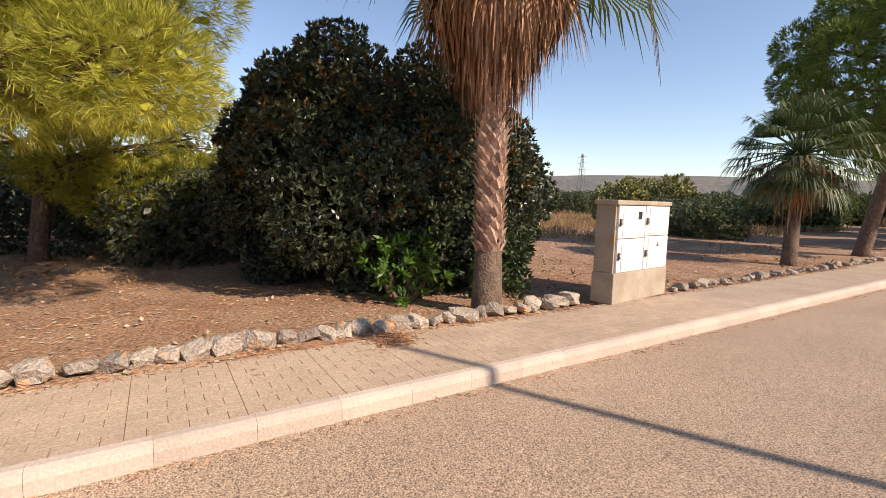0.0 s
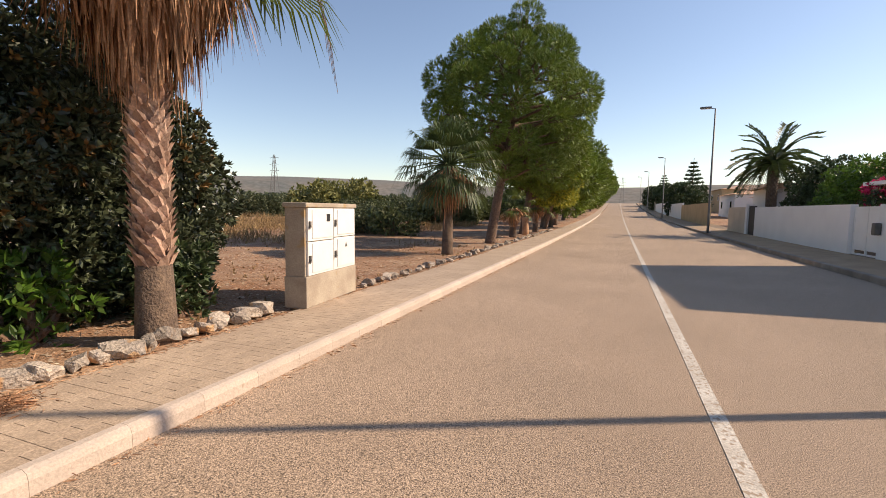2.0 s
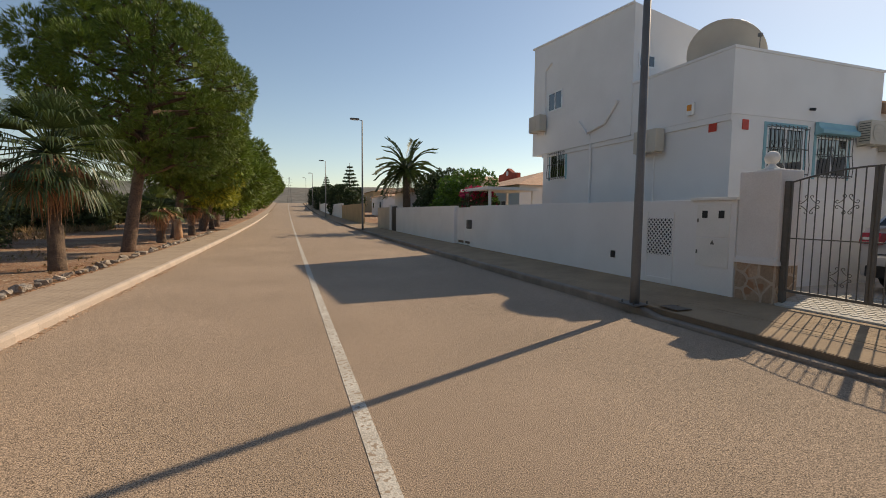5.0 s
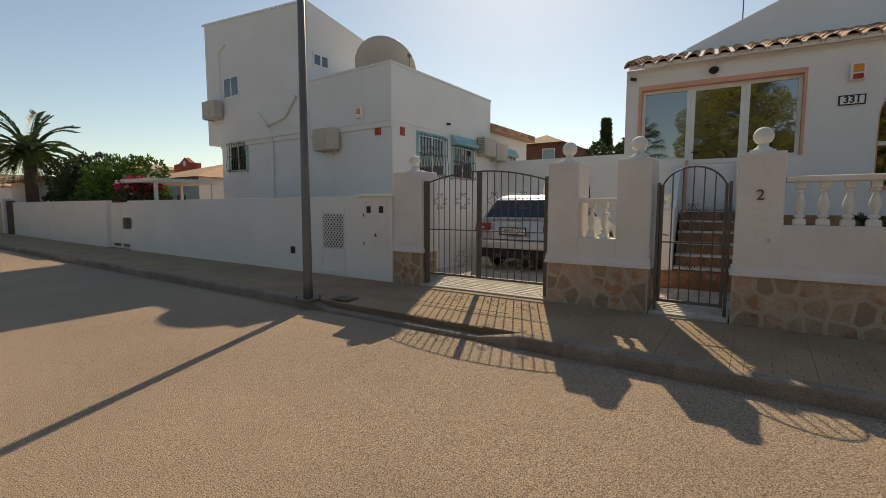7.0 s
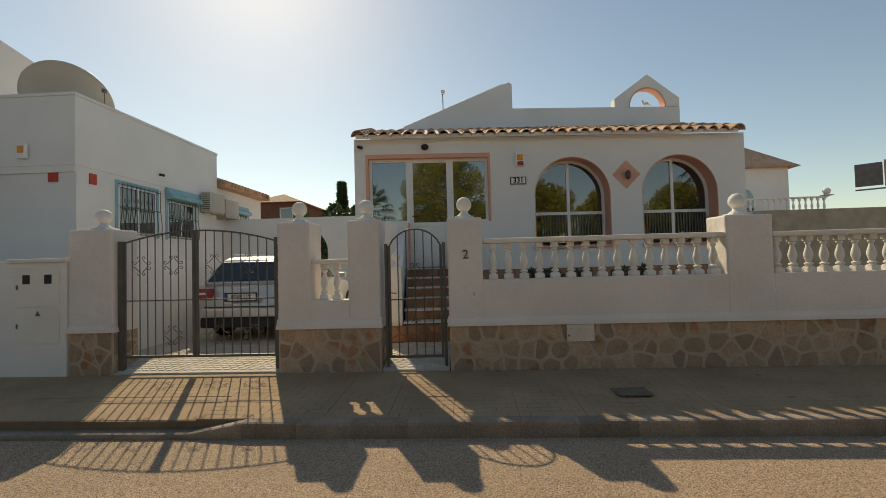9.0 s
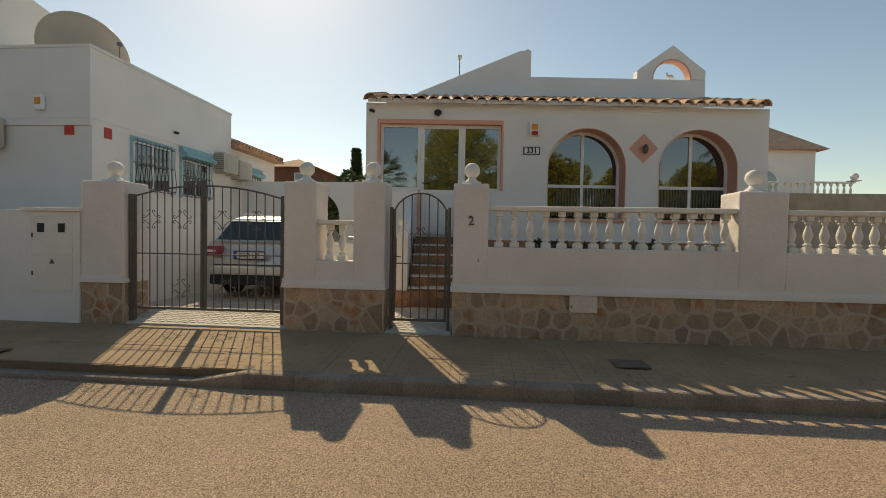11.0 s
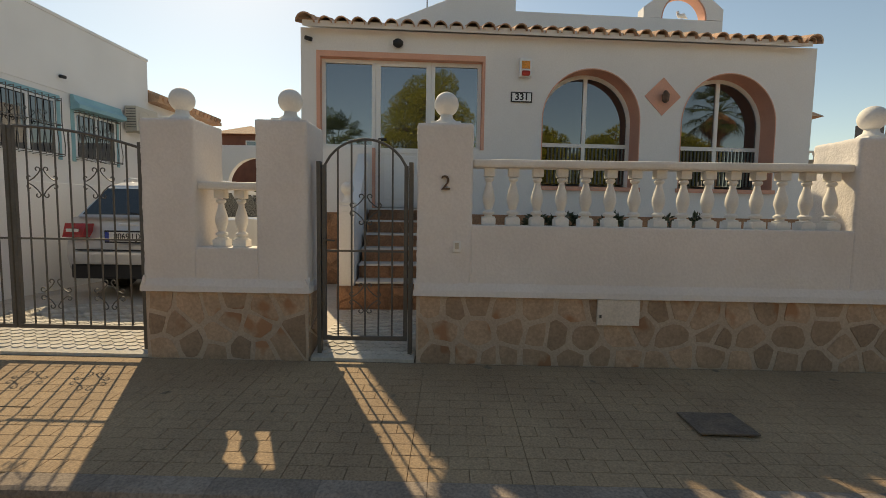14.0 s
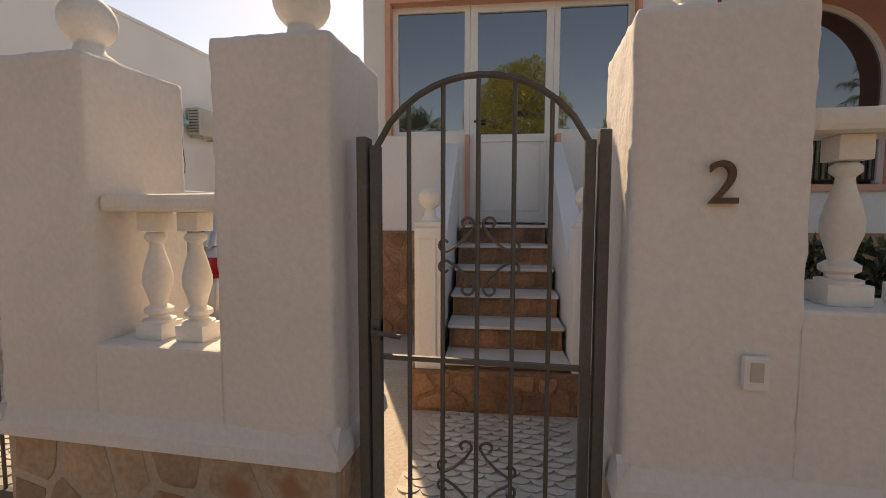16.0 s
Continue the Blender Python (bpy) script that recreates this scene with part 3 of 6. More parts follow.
yc, rr = -4.46, 0.48
arc = [(yc + rr * math.cos(a), 5.20 + rr * 1.02 * math.sin(a)) for a in [math.pi * i / 20 for i in range(21)]]
prism(bm, [(-3.61, 5.185)] + arc + [(-5.28, 5.185), (-5.28, 5.41), (-4.47, 6.02), (-3.61, 5.40)], "x", 2.4, 2.65)
hw("bell_arch", bm)
bm = bmesh.new()
arc2 = [(yc + (rr - 0.03) * math.cos(a), 5.20 + (rr - 0.03) * 1.02 * math.sin(a)) for a in [math.pi * i / 20 for i in range(21)]]
prism(bm, arc + arc2[::-1], "x", 2.41, 2.64)
hw("bell_arch_lining", bm, PINK, "salmon painted arch lining")
hw("rear_block", B(2.65, -5.1, 0, 8, 2.3, 4.4))
bm = bmesh.new()
n = 11
for i in range(n):
    a, b = i / n, (i + 0.985) / n
    p = lambda k: (2.52, 1.75 + (-0.80 - 1.75) * k, 4.775 + (5.83 - 4.76) * k)
    tube(bm, [p(a), p(b)], [0.05, 0.046], 8)
hw("gable_coping", bm, SMOOTH, "white rounded coping tiles")

# ---- steps to the door ----
steps = thing("entrance_steps", "flagstone steps with white marble treads and side walls", "stairs", at=(8.42, 0.69, 0.30), rz=4.6)
NR, RISE, RUN = 6, 0.168, 0.285
for i in range(NR):
    z, x = 0.29 + RISE * i, RUN * i
    part("riser_block", B(x + 0.02, 0.0, 0 if i == 0 else z - RISE, 1.74, 0.78, z), STONE_RED, steps, "rust-brown flagstone riser")
    part("tread", B(x - 0.015, -0.01, z, 1.74, 0.79, z + 0.022, bev=0.004), MARBLE, steps)
for yy in (-0.19, 0.80):
    part("newel", B(-0.02, yy, 0.25, 0.20, yy + 0.175, 1.17, bev=0.01), SMOOTH, steps, "white panelled newel post")
    part("newel_panel", B(-0.032, yy + 0.035, 0.32, -0.018, yy + 0.145, 1.1, bev=0.006), SMOOTH, steps)
    part("side_wall", prism(bmesh.new(), [(0.2, 0), (0.2, 0.85), (1.0, 1.5), (1.70, 1.95), (1.70, 0)], "y", yy + 0.02, yy + 0.16), SMOOTH, steps)
    fin = ball_finial(0, 0, 0, 0.75)
    fin.matrix_world = steps.matrix_world @ Matrix.Translation((0.09, yy + 0.088, 1.168))
part("step_base", B(-0.05, -0.21, 0, 0.35, 0.99, 0.265), STONE_RED, steps, "flagstone plinth under the steps")


# ---- garden wall and house next door ----
wall2 = thing("wall_next_door", "white painted garden wall of the neighbouring house", "wall", kind="structure", at=(FW, 5.66, 0.1))
part("wall_panel", B(0, 0.78, 0, 0.2, 10.65, 1.60, bev=0.01), SMOOTH, wall2)
part("wall_panel", B(0, 12.35, 0, 0.2, 22.8, 1.62, bev=0.01), SMOOTH, wall2)
part("meter_wall", B(-0.01, 0.01, 0, 0.25, 0.78, 1.58, bev=0.01), SMOOTH, wall2)
part("coping", B(-0.05, -0.02, 1.58, 0.3, 0.82, 1.63, bev=0.01), CAST, wall2)
# boundary wall between the yards and wall at the back of the drive
solo("wall_boundary", B(7.25, 5.62, 0.1, 16.5, 5.80, 1.72, bev=0.01), SMOOTH, "white boundary wall between the two yards", "wall", kind="structure")
bm = bmesh.new()
AY0, AY1, AZ = 5.2, 6.9, 2.05
box(bm, 16.5, AY1, 0.1, 16.7, 8.7, 3.25)
box(bm, 16.5, 1.6, 0.1, 16.7, AY0, 3.25)
arch_top(AY0, AY1, AZ, 3.25, 16.5, 16.7, bm)
solo("wall_drive_end", bm, SMOOTH, "white wall with an arched opening at the end of the drive", "wall", kind="structure")

house2 = thing("house", "white two-storey house with barred windows and flat roofs", "house", at=(10.4, 8.74, 0.15))


def h2(name, bm, material=SMOOTH, label="", parent=None):
    return part(name, bm, material, parent or house2, label)


h2("ground_floor", B(0, 0, 0, 5.4, 8.4, 3.70))
h2("low_storey", B(-0.06, -0.02, 3.70, 5.45, 3.3, 5.20, bev=0.01))
h2("parapet", B(-0.08, -0.04, 5.20, 5.47, 3.3, 5.27, bev=0.01))
up = B(-0.09, 3.3, 3.70, 4.2, 9.13, 7.6)
for w in up.verts:
    if w.co.z > 7:
        w.co.z += 0.087 * (w.co.y - 3.3) - 0.19 * (w.co.x + 0.09)
h2("upper_storey", up)
h2("ledge", B(-0.05, 0.0, 3.55, 0.02, 8.42, 3.70, bev=0.01))
bm = bmesh.new()
for i in range(27):
    tube(bm, [(-0.09, 3.35 + i * 0.22, 7.62 + i * 0.0191), (-0.09, 3.53 + i * 0.22, 7.63 + i * 0.0191)], 0.045, 6)
h2("upper_coping", bm)
h2("rear_wing", B(5.4, 0.1, 0, 8.9, 7, 4.25))


# ---- street lamps ----
def street_lamp(x, y, h, label, arm=(-1, 0)):
    t = thing("street_lamp", label, "street lamp", "street lamps", at=(x, y, 0.12))
    part("base_plate", B(-0.16, -0.16, 0, 0.16, 0.16, 0.02, bev=0.004), POLE, t)
    for a, b in ((-1, -1), (-1, 1), (1, -1), (1, 1)):
        part("bolt", tube(bmesh.new(), [(a * 0.12, b * 0.12, 0.02), (a * 0.12, b * 0.12, 0.06)], 0.012, 6), IRON, t)
    part("pole", tube(bmesh.new(), [(0, 0, 0), (0, 0, 0.4), (0, 0, h)], [0.07, 0.068, 0.04], 14), POLE, t, smooth=True)
    part("arm", tube(bmesh.new(), [(0, 0, h - 0.05), (arm[0] * 0.1, arm[1] * 0.1, h), (arm[0] * 0.25, arm[1] * 0.25, h + 0.02)], 0.025, 8), POLE, t)
    hd = part("lamp_head", B(-0.30, -0.13, -0.05, 0.30, 0.13, 0.05, bev=0.035, m=Matrix.Translation((arm[0] * 0.5, arm[1] * 0.5, h + 0.06))), POLE, t)
    part("lens", B(-0.22, -0.09, -0.02, 0.22, 0.09, 0.0, m=Matrix.Translation((arm[0] * 0.5, arm[1] * 0.5, h + 0.005))), CAST, hd, "clear lamp lens")
    return t


street_lamp(5.24, 5.95, 7.3, "grey steel street lamp beside the garden wall")
for yy in (31.5, 62.0, 93.0, 124.0):
    street_lamp(5.24, yy, 7.3, "grey steel street lamp further along the street").location.z += rise(yy)

# ---- electricity cabinet on the verge ----
cab = thing("utility_cabinet", "cream metal utility cabinet in a concrete housing", "utility cabinet", at=(-3.46, 5.08, 0.115), rz=6)
part("plinth", B(0.0, 0, 0, -0.32, 1.40, 0.41, bev=0.012), CONCRETE, cab, "stained concrete plinth")
part("body", B(-0.03, 0.015, 0.41, -0.31, 1.385, 1.285, bev=0.008), CONCRETE, cab)
part("lid", B(0.012, -0.012, 1.285, -0.33, 1.41, 1.345, bev=0.014), CONCRETE, cab, "weathered concrete lid")
for y0, y1, split in ((0.05, 0.70, 0.85), (0.715, 1.365, 0.87)):
    for z0, z1 in ((0.415, split - 0.006), (split + 0.006, 1.275)):
        d = part("door", B(-0.03, y0, z0, 0.0, y1, z1, bev=0.005), CABINET, cab, "cream cabinet door")
        part("door_fold", B(-0.001, y0 + 0.095, z0 + 0.03, 0.009, y1 - 0.02, z1 - 0.02, bev=0.004), CABINET, d)
        zl = (z0 + z1) / 2
        lock = part("lock", B(0.0, y0 + 0.015, zl - 0.045, 0.022, y0 + 0.05, zl + 0.045, bev=0.005), IRON, d)
        part("lock_bar", tube(bmesh.new(), [(0.012, y0 + 0.03, zl), (0.04, y0 + 0.01, zl - 0.02), (0.04, y0 - 0.02, zl - 0.05)], 0.008, 6), IRON, lock)


# ---- trees and planting ----
def blob_points(n, rng, c, r, shell=0.35):
    """Points in the outer shell of an ellipsoid, and their outward directions."""
    d = unit(rng.normal(size=(n, 3)))
    k = 1 - shell * rng.random((n, 1)) ** 1.5
    return np.asarray(c) + d * np.asarray(r) * k, d


def sprays(p, d, rng, n, length, width, spread):
    """n leaves or needles at each point, fanned about its direction."""
    pp = np.repeat(p, n, axis=0)
    dd = np.repeat(d, n, axis=0) + rng.normal(size=(len(p) * n, 3)) * spread
    return leaf_quads(pp, dd, length, width, rng)


def crown_of(blobs, rng, per_m2, n, length, width, spread, up=0.25):
    out = []
    for c, r in blobs:
        area = 4 * math.pi * (r[0] * r[1] * r[2]) ** (2 / 3)
        p, d = blob_points(int(area * per_m2), rng, c, r)
        d = d + np.array([0, 0, up])
        out.append(sprays(p, d, rng, n, length, width, spread))
    return np.concatenate(out)


def filler(blobs, rng, per_m2, size):
    """Broad leaves or twigs deep in the crown, which close it."""
    out = []
    for c, r in blobs:
        area = 4 * math.pi * (r[0] * r[1] * r[2]) ** (2 / 3)
        p, d = blob_points(int(area * per_m2), rng, c, [q * 0.78 for q in r], 0.6)
        out.append(leaf_quads(p, unit(rng.normal(size=d.shape)), size, size * 0.6, rng))
    return np.concatenate(out)


def limb(bm, a, b, r0, r1, sag=0.0, n=5, jig=0.06, rnd=random):
    a, b = Vector(a), Vector(b)
    pts, rs = [], []
    for i in range(n + 1):
        k = i / n
        p = a.lerp(b, k) + Vector((rnd.uniform(-jig, jig), rnd.uniform(-jig, jig), 0)) * (0 < i < n)
        p.z -= sag * math.sin(k * math.pi)
        pts.append(p)
        rs.append(r0 + (r1 - r0) * k)
    tube(bm, pts, rs, 7)


def pine(at, h, lean, blobs, label, needles=NEEDLE, trunk_r=0.2, per_m2=55, n=7, length=0.2, width=0.02, seed=1, group="", deep=9, fill=0.3):
    g = np.random.default_rng(seed)
    t = thing("pine_tree", label, "tree", group, at=at)
    rnd = random.Random(seed)
    top = Vector((lean[0], lean[1], h * 0.8))
    bm = bmesh.new()
    tube(bm, [(0, 0, -0.1), (0, 0, 0.15), top * 0.35, top * 0.7 + Vector((0.1, 0, 0)), top], [trunk_r * 1.35, trunk_r, trunk_r * 0.8, trunk_r * 0.5, 0.05], 12)
    part("trunk", bm, BARK, t, smooth=True)
    for c, r in blobs:
        bm = bmesh.new()
        k = min(0.9, max(0.3, (c[2] - r[2]) / top.z))
        limb(bm, top * k, c, trunk_r * 0.35, 0.02, rnd=rnd)
        for _ in range(4):
            e = [c[i] + rnd.uniform(-0.8, 0.8) * r[i] for i in range(3)]
            limb(bm, Vector(c) * 0.75 + top * k * 0.25, e, 0.03, 0.008, n=4, rnd=rnd)
        part("limb", bm, BARK, t)
    quads("crown", np.concatenate([crown_of(blobs, g, per_m2, n, length, width, 0.45), filler(blobs, g, deep, fill)]), needles, t)
    return t


def clumps(n, c, r, size, seed, flat=0.75):
    """n clumps scattered over an egg-shaped crown."""
    q = random.Random(seed)
    out = []
    for i in range(n):
        a = i * 2.39996
        z = -1 + 2 * (i + 0.5) / n
        s = math.sqrt(1 - z * z)
        k = q.uniform(0.55, 0.8)
        b = size * q.uniform(0.75, 1.25)
        out.append(((c[0] + r[0] * k * s * math.cos(a), c[1] + r[1] * k * s * math.sin(a), c[2] + r[2] * k * z), (b, b, b * flat)))
    return out


# pines along the verge
ROW = "pines along the verge"
PINE_LABEL = "tall green Aleppo pine with a dense rounded crown"
pine((-4.4, 17.5, 0.1), 8.4, (0.9, 0.3), clumps(54, (0.6, 0.4, 5.35), (3.7, 3.4, 3.75), 0.6, 3, 0.95), PINE_LABEL, seed=3, group=ROW, per_m2=105, length=0.16, width=0.018, trunk_r=0.2, deep=5, fill=0.24)
pine((-4.5, 24.5, 0.15), 7.0, (0.7, 0.2), clumps(32, (0.6, 0, 4.3), (2.8, 3.0, 3.0), 0.75, 4, 0.9), PINE_LABEL, seed=4, group=ROW, per_m2=40, n=6, length=0.26, width=0.035)
pine((-4.3, 31.0, 0.2), 3.5, (0.9, -1.5), clumps(10, (1.1, -4.5, 2.7), (1.5, 1.5, 1.1), 0.7, 5), "young yellow-green pine leaning over the verge", NEEDLE_LIGHT, seed=5, per_m2=45, n=6, length=0.22, width=0.03, trunk_r=0.13)
for i, (yy, hh, rr) in enumerate(((33.5, 7.6, 2.6), (42, 8.6, 2.9), (51, 8.4, 2.9), (60, 9.2, 3.1), (70, 9.2, 3.1), (81, 9.4, 3.2), (93, 9.4, 3.3), (106, 9.6, 3.4), (120, 9.6, 3.4), (135, 9.8, 3.5))):
    hh *= 0.86
    pine((-4.8 - 0.25 * (i % 3), yy, rise(yy) + 0.1), hh, (0.4, 0.2), clumps(16, (1.0, 0, hh * 0.6), (rr + 0.5, rr + 0.6, hh * 0.42), 1.15, 20 + i), PINE_LABEL, seed=20 + i, group=ROW, per_m2=18, n=5, length=0.42, width=0.07, deep=5, fill=0.5)

# bright pines beside the bush
pine((-7.6, -2.9, 0.1), 9.0, (1.2, 1.2), clumps(30, (2.0, 2.0, 4.9), (2.5, 2.3, 4.1), 0.85, 8, 0.75), "sunlit yellow-green pine with drooping sprays", NEEDLE_LIGHT, seed=8, per_m2=90, n=12, length=0.15, width=0.007, deep=6, fill=0.16)
for i, (xx, yy, hh) in enumerate(((-9.0, -7.5, 7.6), (-9.5, -12.5, 7.2), (-10, -18, 7.5), (-13.5, -4.5, 6.5))):
    pine((xx, yy, 0.1), hh, (0.4, 0.3), clumps(20, (0.3, 0, hh * 0.55), (2.3, 2.3, hh * 0.42), 0.9, 130 + i), "yellow-green pine further along the verge", NEEDLE_LIGHT, seed=130 + i, per_m2=35, n=7, length=0.22, width=0.025, group="light pines on the verge")
pine((-11.0, -1.7, 0.1), 6.2, (0.3, 0.5), clumps(34, (0.6, 1.2, 3.0), (1.6, 2.3, 2.9), 0.66, 9, 0.7), "light green pine with thin open sprays and bare twigs", NEEDLE_LIGHT, seed=9, per_m2=70, n=10, length=0.16, width=0.01, deep=3, fill=0.12, trunk_r=0.16)


# the large ficus
def bush(name, at, r, label, category, leaves, seed, per_m2=60, n=8, length=0.1, width=0.04, rust=None, deep=14, fill=0.16, cl=46, size=0.75, group="", stem=True):
    g = np.random.default_rng(seed)
    t = thing(name, label, category, group, at=at)
    q = random.Random(seed)
    blobs = [((0, 0, r[2] * 0.95), (r[0] * 0.78, r[1] * 0.78, r[2] * 0.9))]
    for i in range(cl):
        a, z = i * 2.39996, (i + 0.5) / cl
        zz = z * 1.9
        s = math.sqrt(max(0.05, 1 - (zz - 0.8) ** 2 * 0.72))
        k = q.uniform(0.8, 0.93)
        b = size * q.uniform(0.7, 1.2)
        blobs.append(((r[0] * k * s * math.cos(a), r[1] * k * s * math.sin(a), min(r[2] * zz, 2 * r[2] - b * 0.8) + b * 0.25), (b, b, b)))
    if stem:
        bm = bmesh.new()
        for i in range(5):
            a = i * 1.257
            limb(bm, (0.12 * math.cos(a), 0.12 * math.sin(a), -0.05), (0.6 * r[0] * math.cos(a), 0.6 * r[1] * math.sin(a), r[2]), 0.09, 0.02, rnd=q)
        part("stem", bm, BARK, t)
    quads("crown", np.concatenate([crown_of(blobs, g, per_m2, n, length, width, 0.75), filler(blobs, g, deep, fill)]), leaves, t)
    if rust:
        up = [b for b in blobs[1:] if b[0][2] > r[2] * 0.9]
        quads("rusty_leaves", crown_of(up, g, per_m2 * 0.16, n, length, width, 0.75), rust, t, "rust-brown leaf undersides")
    return t


bush("ficus_bush", (-7.3, 3.67, 0.05), (2.55, 2.6, 1.76), "large dense dark green ficus bush with rusty shoots", "bush", LEAF_FICUS, 11, per_m2=95, n=9, length=0.09, width=0.036, rust=LEAF_RUST, size=0.62, cl=60)
bush("shrub", (-5.0, 2.9, 0.08), (0.36, 0.55, 0.45), "low bright green shrub before the ficus", "shrub", LEAF_BRIGHT, 12, per_m2=24, n=7, length=0.12, width=0.045, deep=1, fill=0.1, cl=12, size=0.17)
bush("shrub", (-4.75, 4.2, 0.08), (0.35, 0.45, 0.4), "low glossy green shrub beside the palm", "shrub", LEAF_DARK, 13, per_m2=60, n=7, length=0.1, width=0.04, deep=4, fill=0.1, cl=14, size=0.2)
bush("olive_shrub", (-10.6, 1.9, 0.05), (1.1, 1.2, 0.85), "grey-green olive shrub in the shade of the pines", "shrub", LEAF_OLIVE, 14, per_m2=60, n=7, length=0.08, width=0.02, deep=10, fill=0.12, cl=20, size=0.4)
for i, (xx, yy, rr, hh) in enumerate(((-9.9, 0.4, 1.1, 0.75), (-12.6, -0.6, 1.6, 1.0), (-13.2, -3.8, 1.6, 1.0), (-16.5, 0.2, 2.2, 1.3), (-17.5, -5.5, 2.4, 1.4), (-13.5, 3.0, 1.4, 0.9))):
    bush("shrub", (xx, yy, 0.05), (rr, rr, hh), "dark green shrub in the shade of the pines", "shrub", LEAF_FICUS, 150 + i, per_m2=34, n=6, length=0.1, width=0.04, deep=8, fill=0.2, cl=18, size=rr * 0.34)
FIELD = [("carob_tree", -18.3, 27.6, 2.9, 2.7, LEAF_YELLOW, "yellow-green carob tree in the field"), ("olive_tree", -12.5, 21.0, 1.7, 1.45, LEAF_OLIVE, "grey-green wild olive in the dry field"), ("shrub", -11.3, 17.2, 0.6, 0.55, LEAF_YELLOW, "small dry olive-green shrub"), ("olive_tree", -16.5, 27.5, 2.3, 1.8, LEAF_MID, "dark green shrub in the dry field"), ("shrub", -9.8, 20.0, 1.2, 0.9, LEAF_MID, "dark green low shrub under the pines"), ("almond_tree", -15.8, 12.2, 1.2, 1.35, LEAF_YELLOW, "light green almond tree in the field"), ("almond_tree", -19.5, 17.0, 1.3, 1.5, LEAF_YELLOW, "light green almond tree in the field"), ("shrub", -24.0, 19.0, 1.6, 1.0, LEAF_MID, "dark green shrub far in the field"), ("olive_tree", -27.0, 40.0, 3.6, 2.0, LEAF_MID, "dark green tree far in the field"), ("olive_tree", -19.0, 40.0, 3.2, 2.0, LEAF_OLIVE, "grey-green tree far in the field"), ("olive_tree", -12.5, 34.0, 2.6, 1.9, LEAF_MID, "dark green tree behind the verge pines"), ("olive_tree", -14.0, 48.0, 3.0, 2.0, LEAF_MID, "dark green tree behind the verge pines"), ("olive_tree", -11.0, 60.0, 3.0, 2.2, LEAF_MID, "dark green tree behind the verge pines"), ("olive_tree", -40.0, 44.0, 4.0, 2.2, LEAF_OLIVE, "grey-green tree far in the field"), ("olive_tree", -44.0, 28.0, 3.0, 1.7, LEAF_MID, "dark green tree far in the field"), ("olive_tree", -20.0, 2.0, 2.6, 1.7, LEAF_OLIVE, "grey-green tree behind the pines"), ("olive_tree", -22.0, -6.0, 2.8, 1.9, LEAF_MID, "dark green tree behind the pines"), ("olive_tree", -30.0, 9.0, 3.0, 1.5, LEAF_OLIVE, "grey-green tree far behind the pines")]
for i, (nm, xx, yy, rr, hh, lf, lb) in enumerate(FIELD):
    far = math.hypot(xx, yy)
    bush(nm, (xx, yy, ground_z(xx, yy) - 0.03), (rr, rr, hh * (0.5 if far > 24 else 0.8)), lb, "shrub" if nm == "shrub" else "tree", lf, 40 + i, per_m2=26 if far < 30 else 12, n=6, length=0.1 if far < 30 else 0.24, width=0.045 if far < 30 else 0.11, deep=8 if far < 30 else 4, fill=0.25 if far < 30 else 0.5, cl=18, size=rr * 0.36)


# palms
def fan_blades(base, out, up, size, rng, n=26, droop=0.35, spread=2.3, width=0.035):
    """Blades of one fan leaf: from the hub along out, with the tips hanging."""
    out, up = unit(np.asarray(out, float)), unit(np.asarray(up, float))
    side = np.cross(out, up)
    a = np.linspace(-spread / 2 * 1.15, spread / 2 * 1.15, n) + rng.normal(size=n) * 0.02
    d = np.cos(a)[:, None] * out + np.sin(a)[:, None] * side + up * (0.08 + 0.05 * np.cos(a * 2))[:, None]
    L = size * (0.72 + 0.28 * np.cos(a))[:, None] * rng.uniform(0.9, 1.1, (n, 1))
    w = unit(np.cross(d, up)) * width
    b = np.repeat(np.asarray(base, float)[None], n, 0)
    m = b + d * L * 0.62
    e = m + (d * 0.38 + np.array([0, 0, -droop]) * rng.uniform(0.5, 1.4, (n, 1))) * L * 0.6
    return np.concatenate([np.stack([b - w * 0.15, b + w * 0.15, m + w * 0.5, m - w * 0.5], 1), np.stack([m - w * 0.5, m + w * 0.5, e + w * 0.05, e - w * 0.05], 1)])


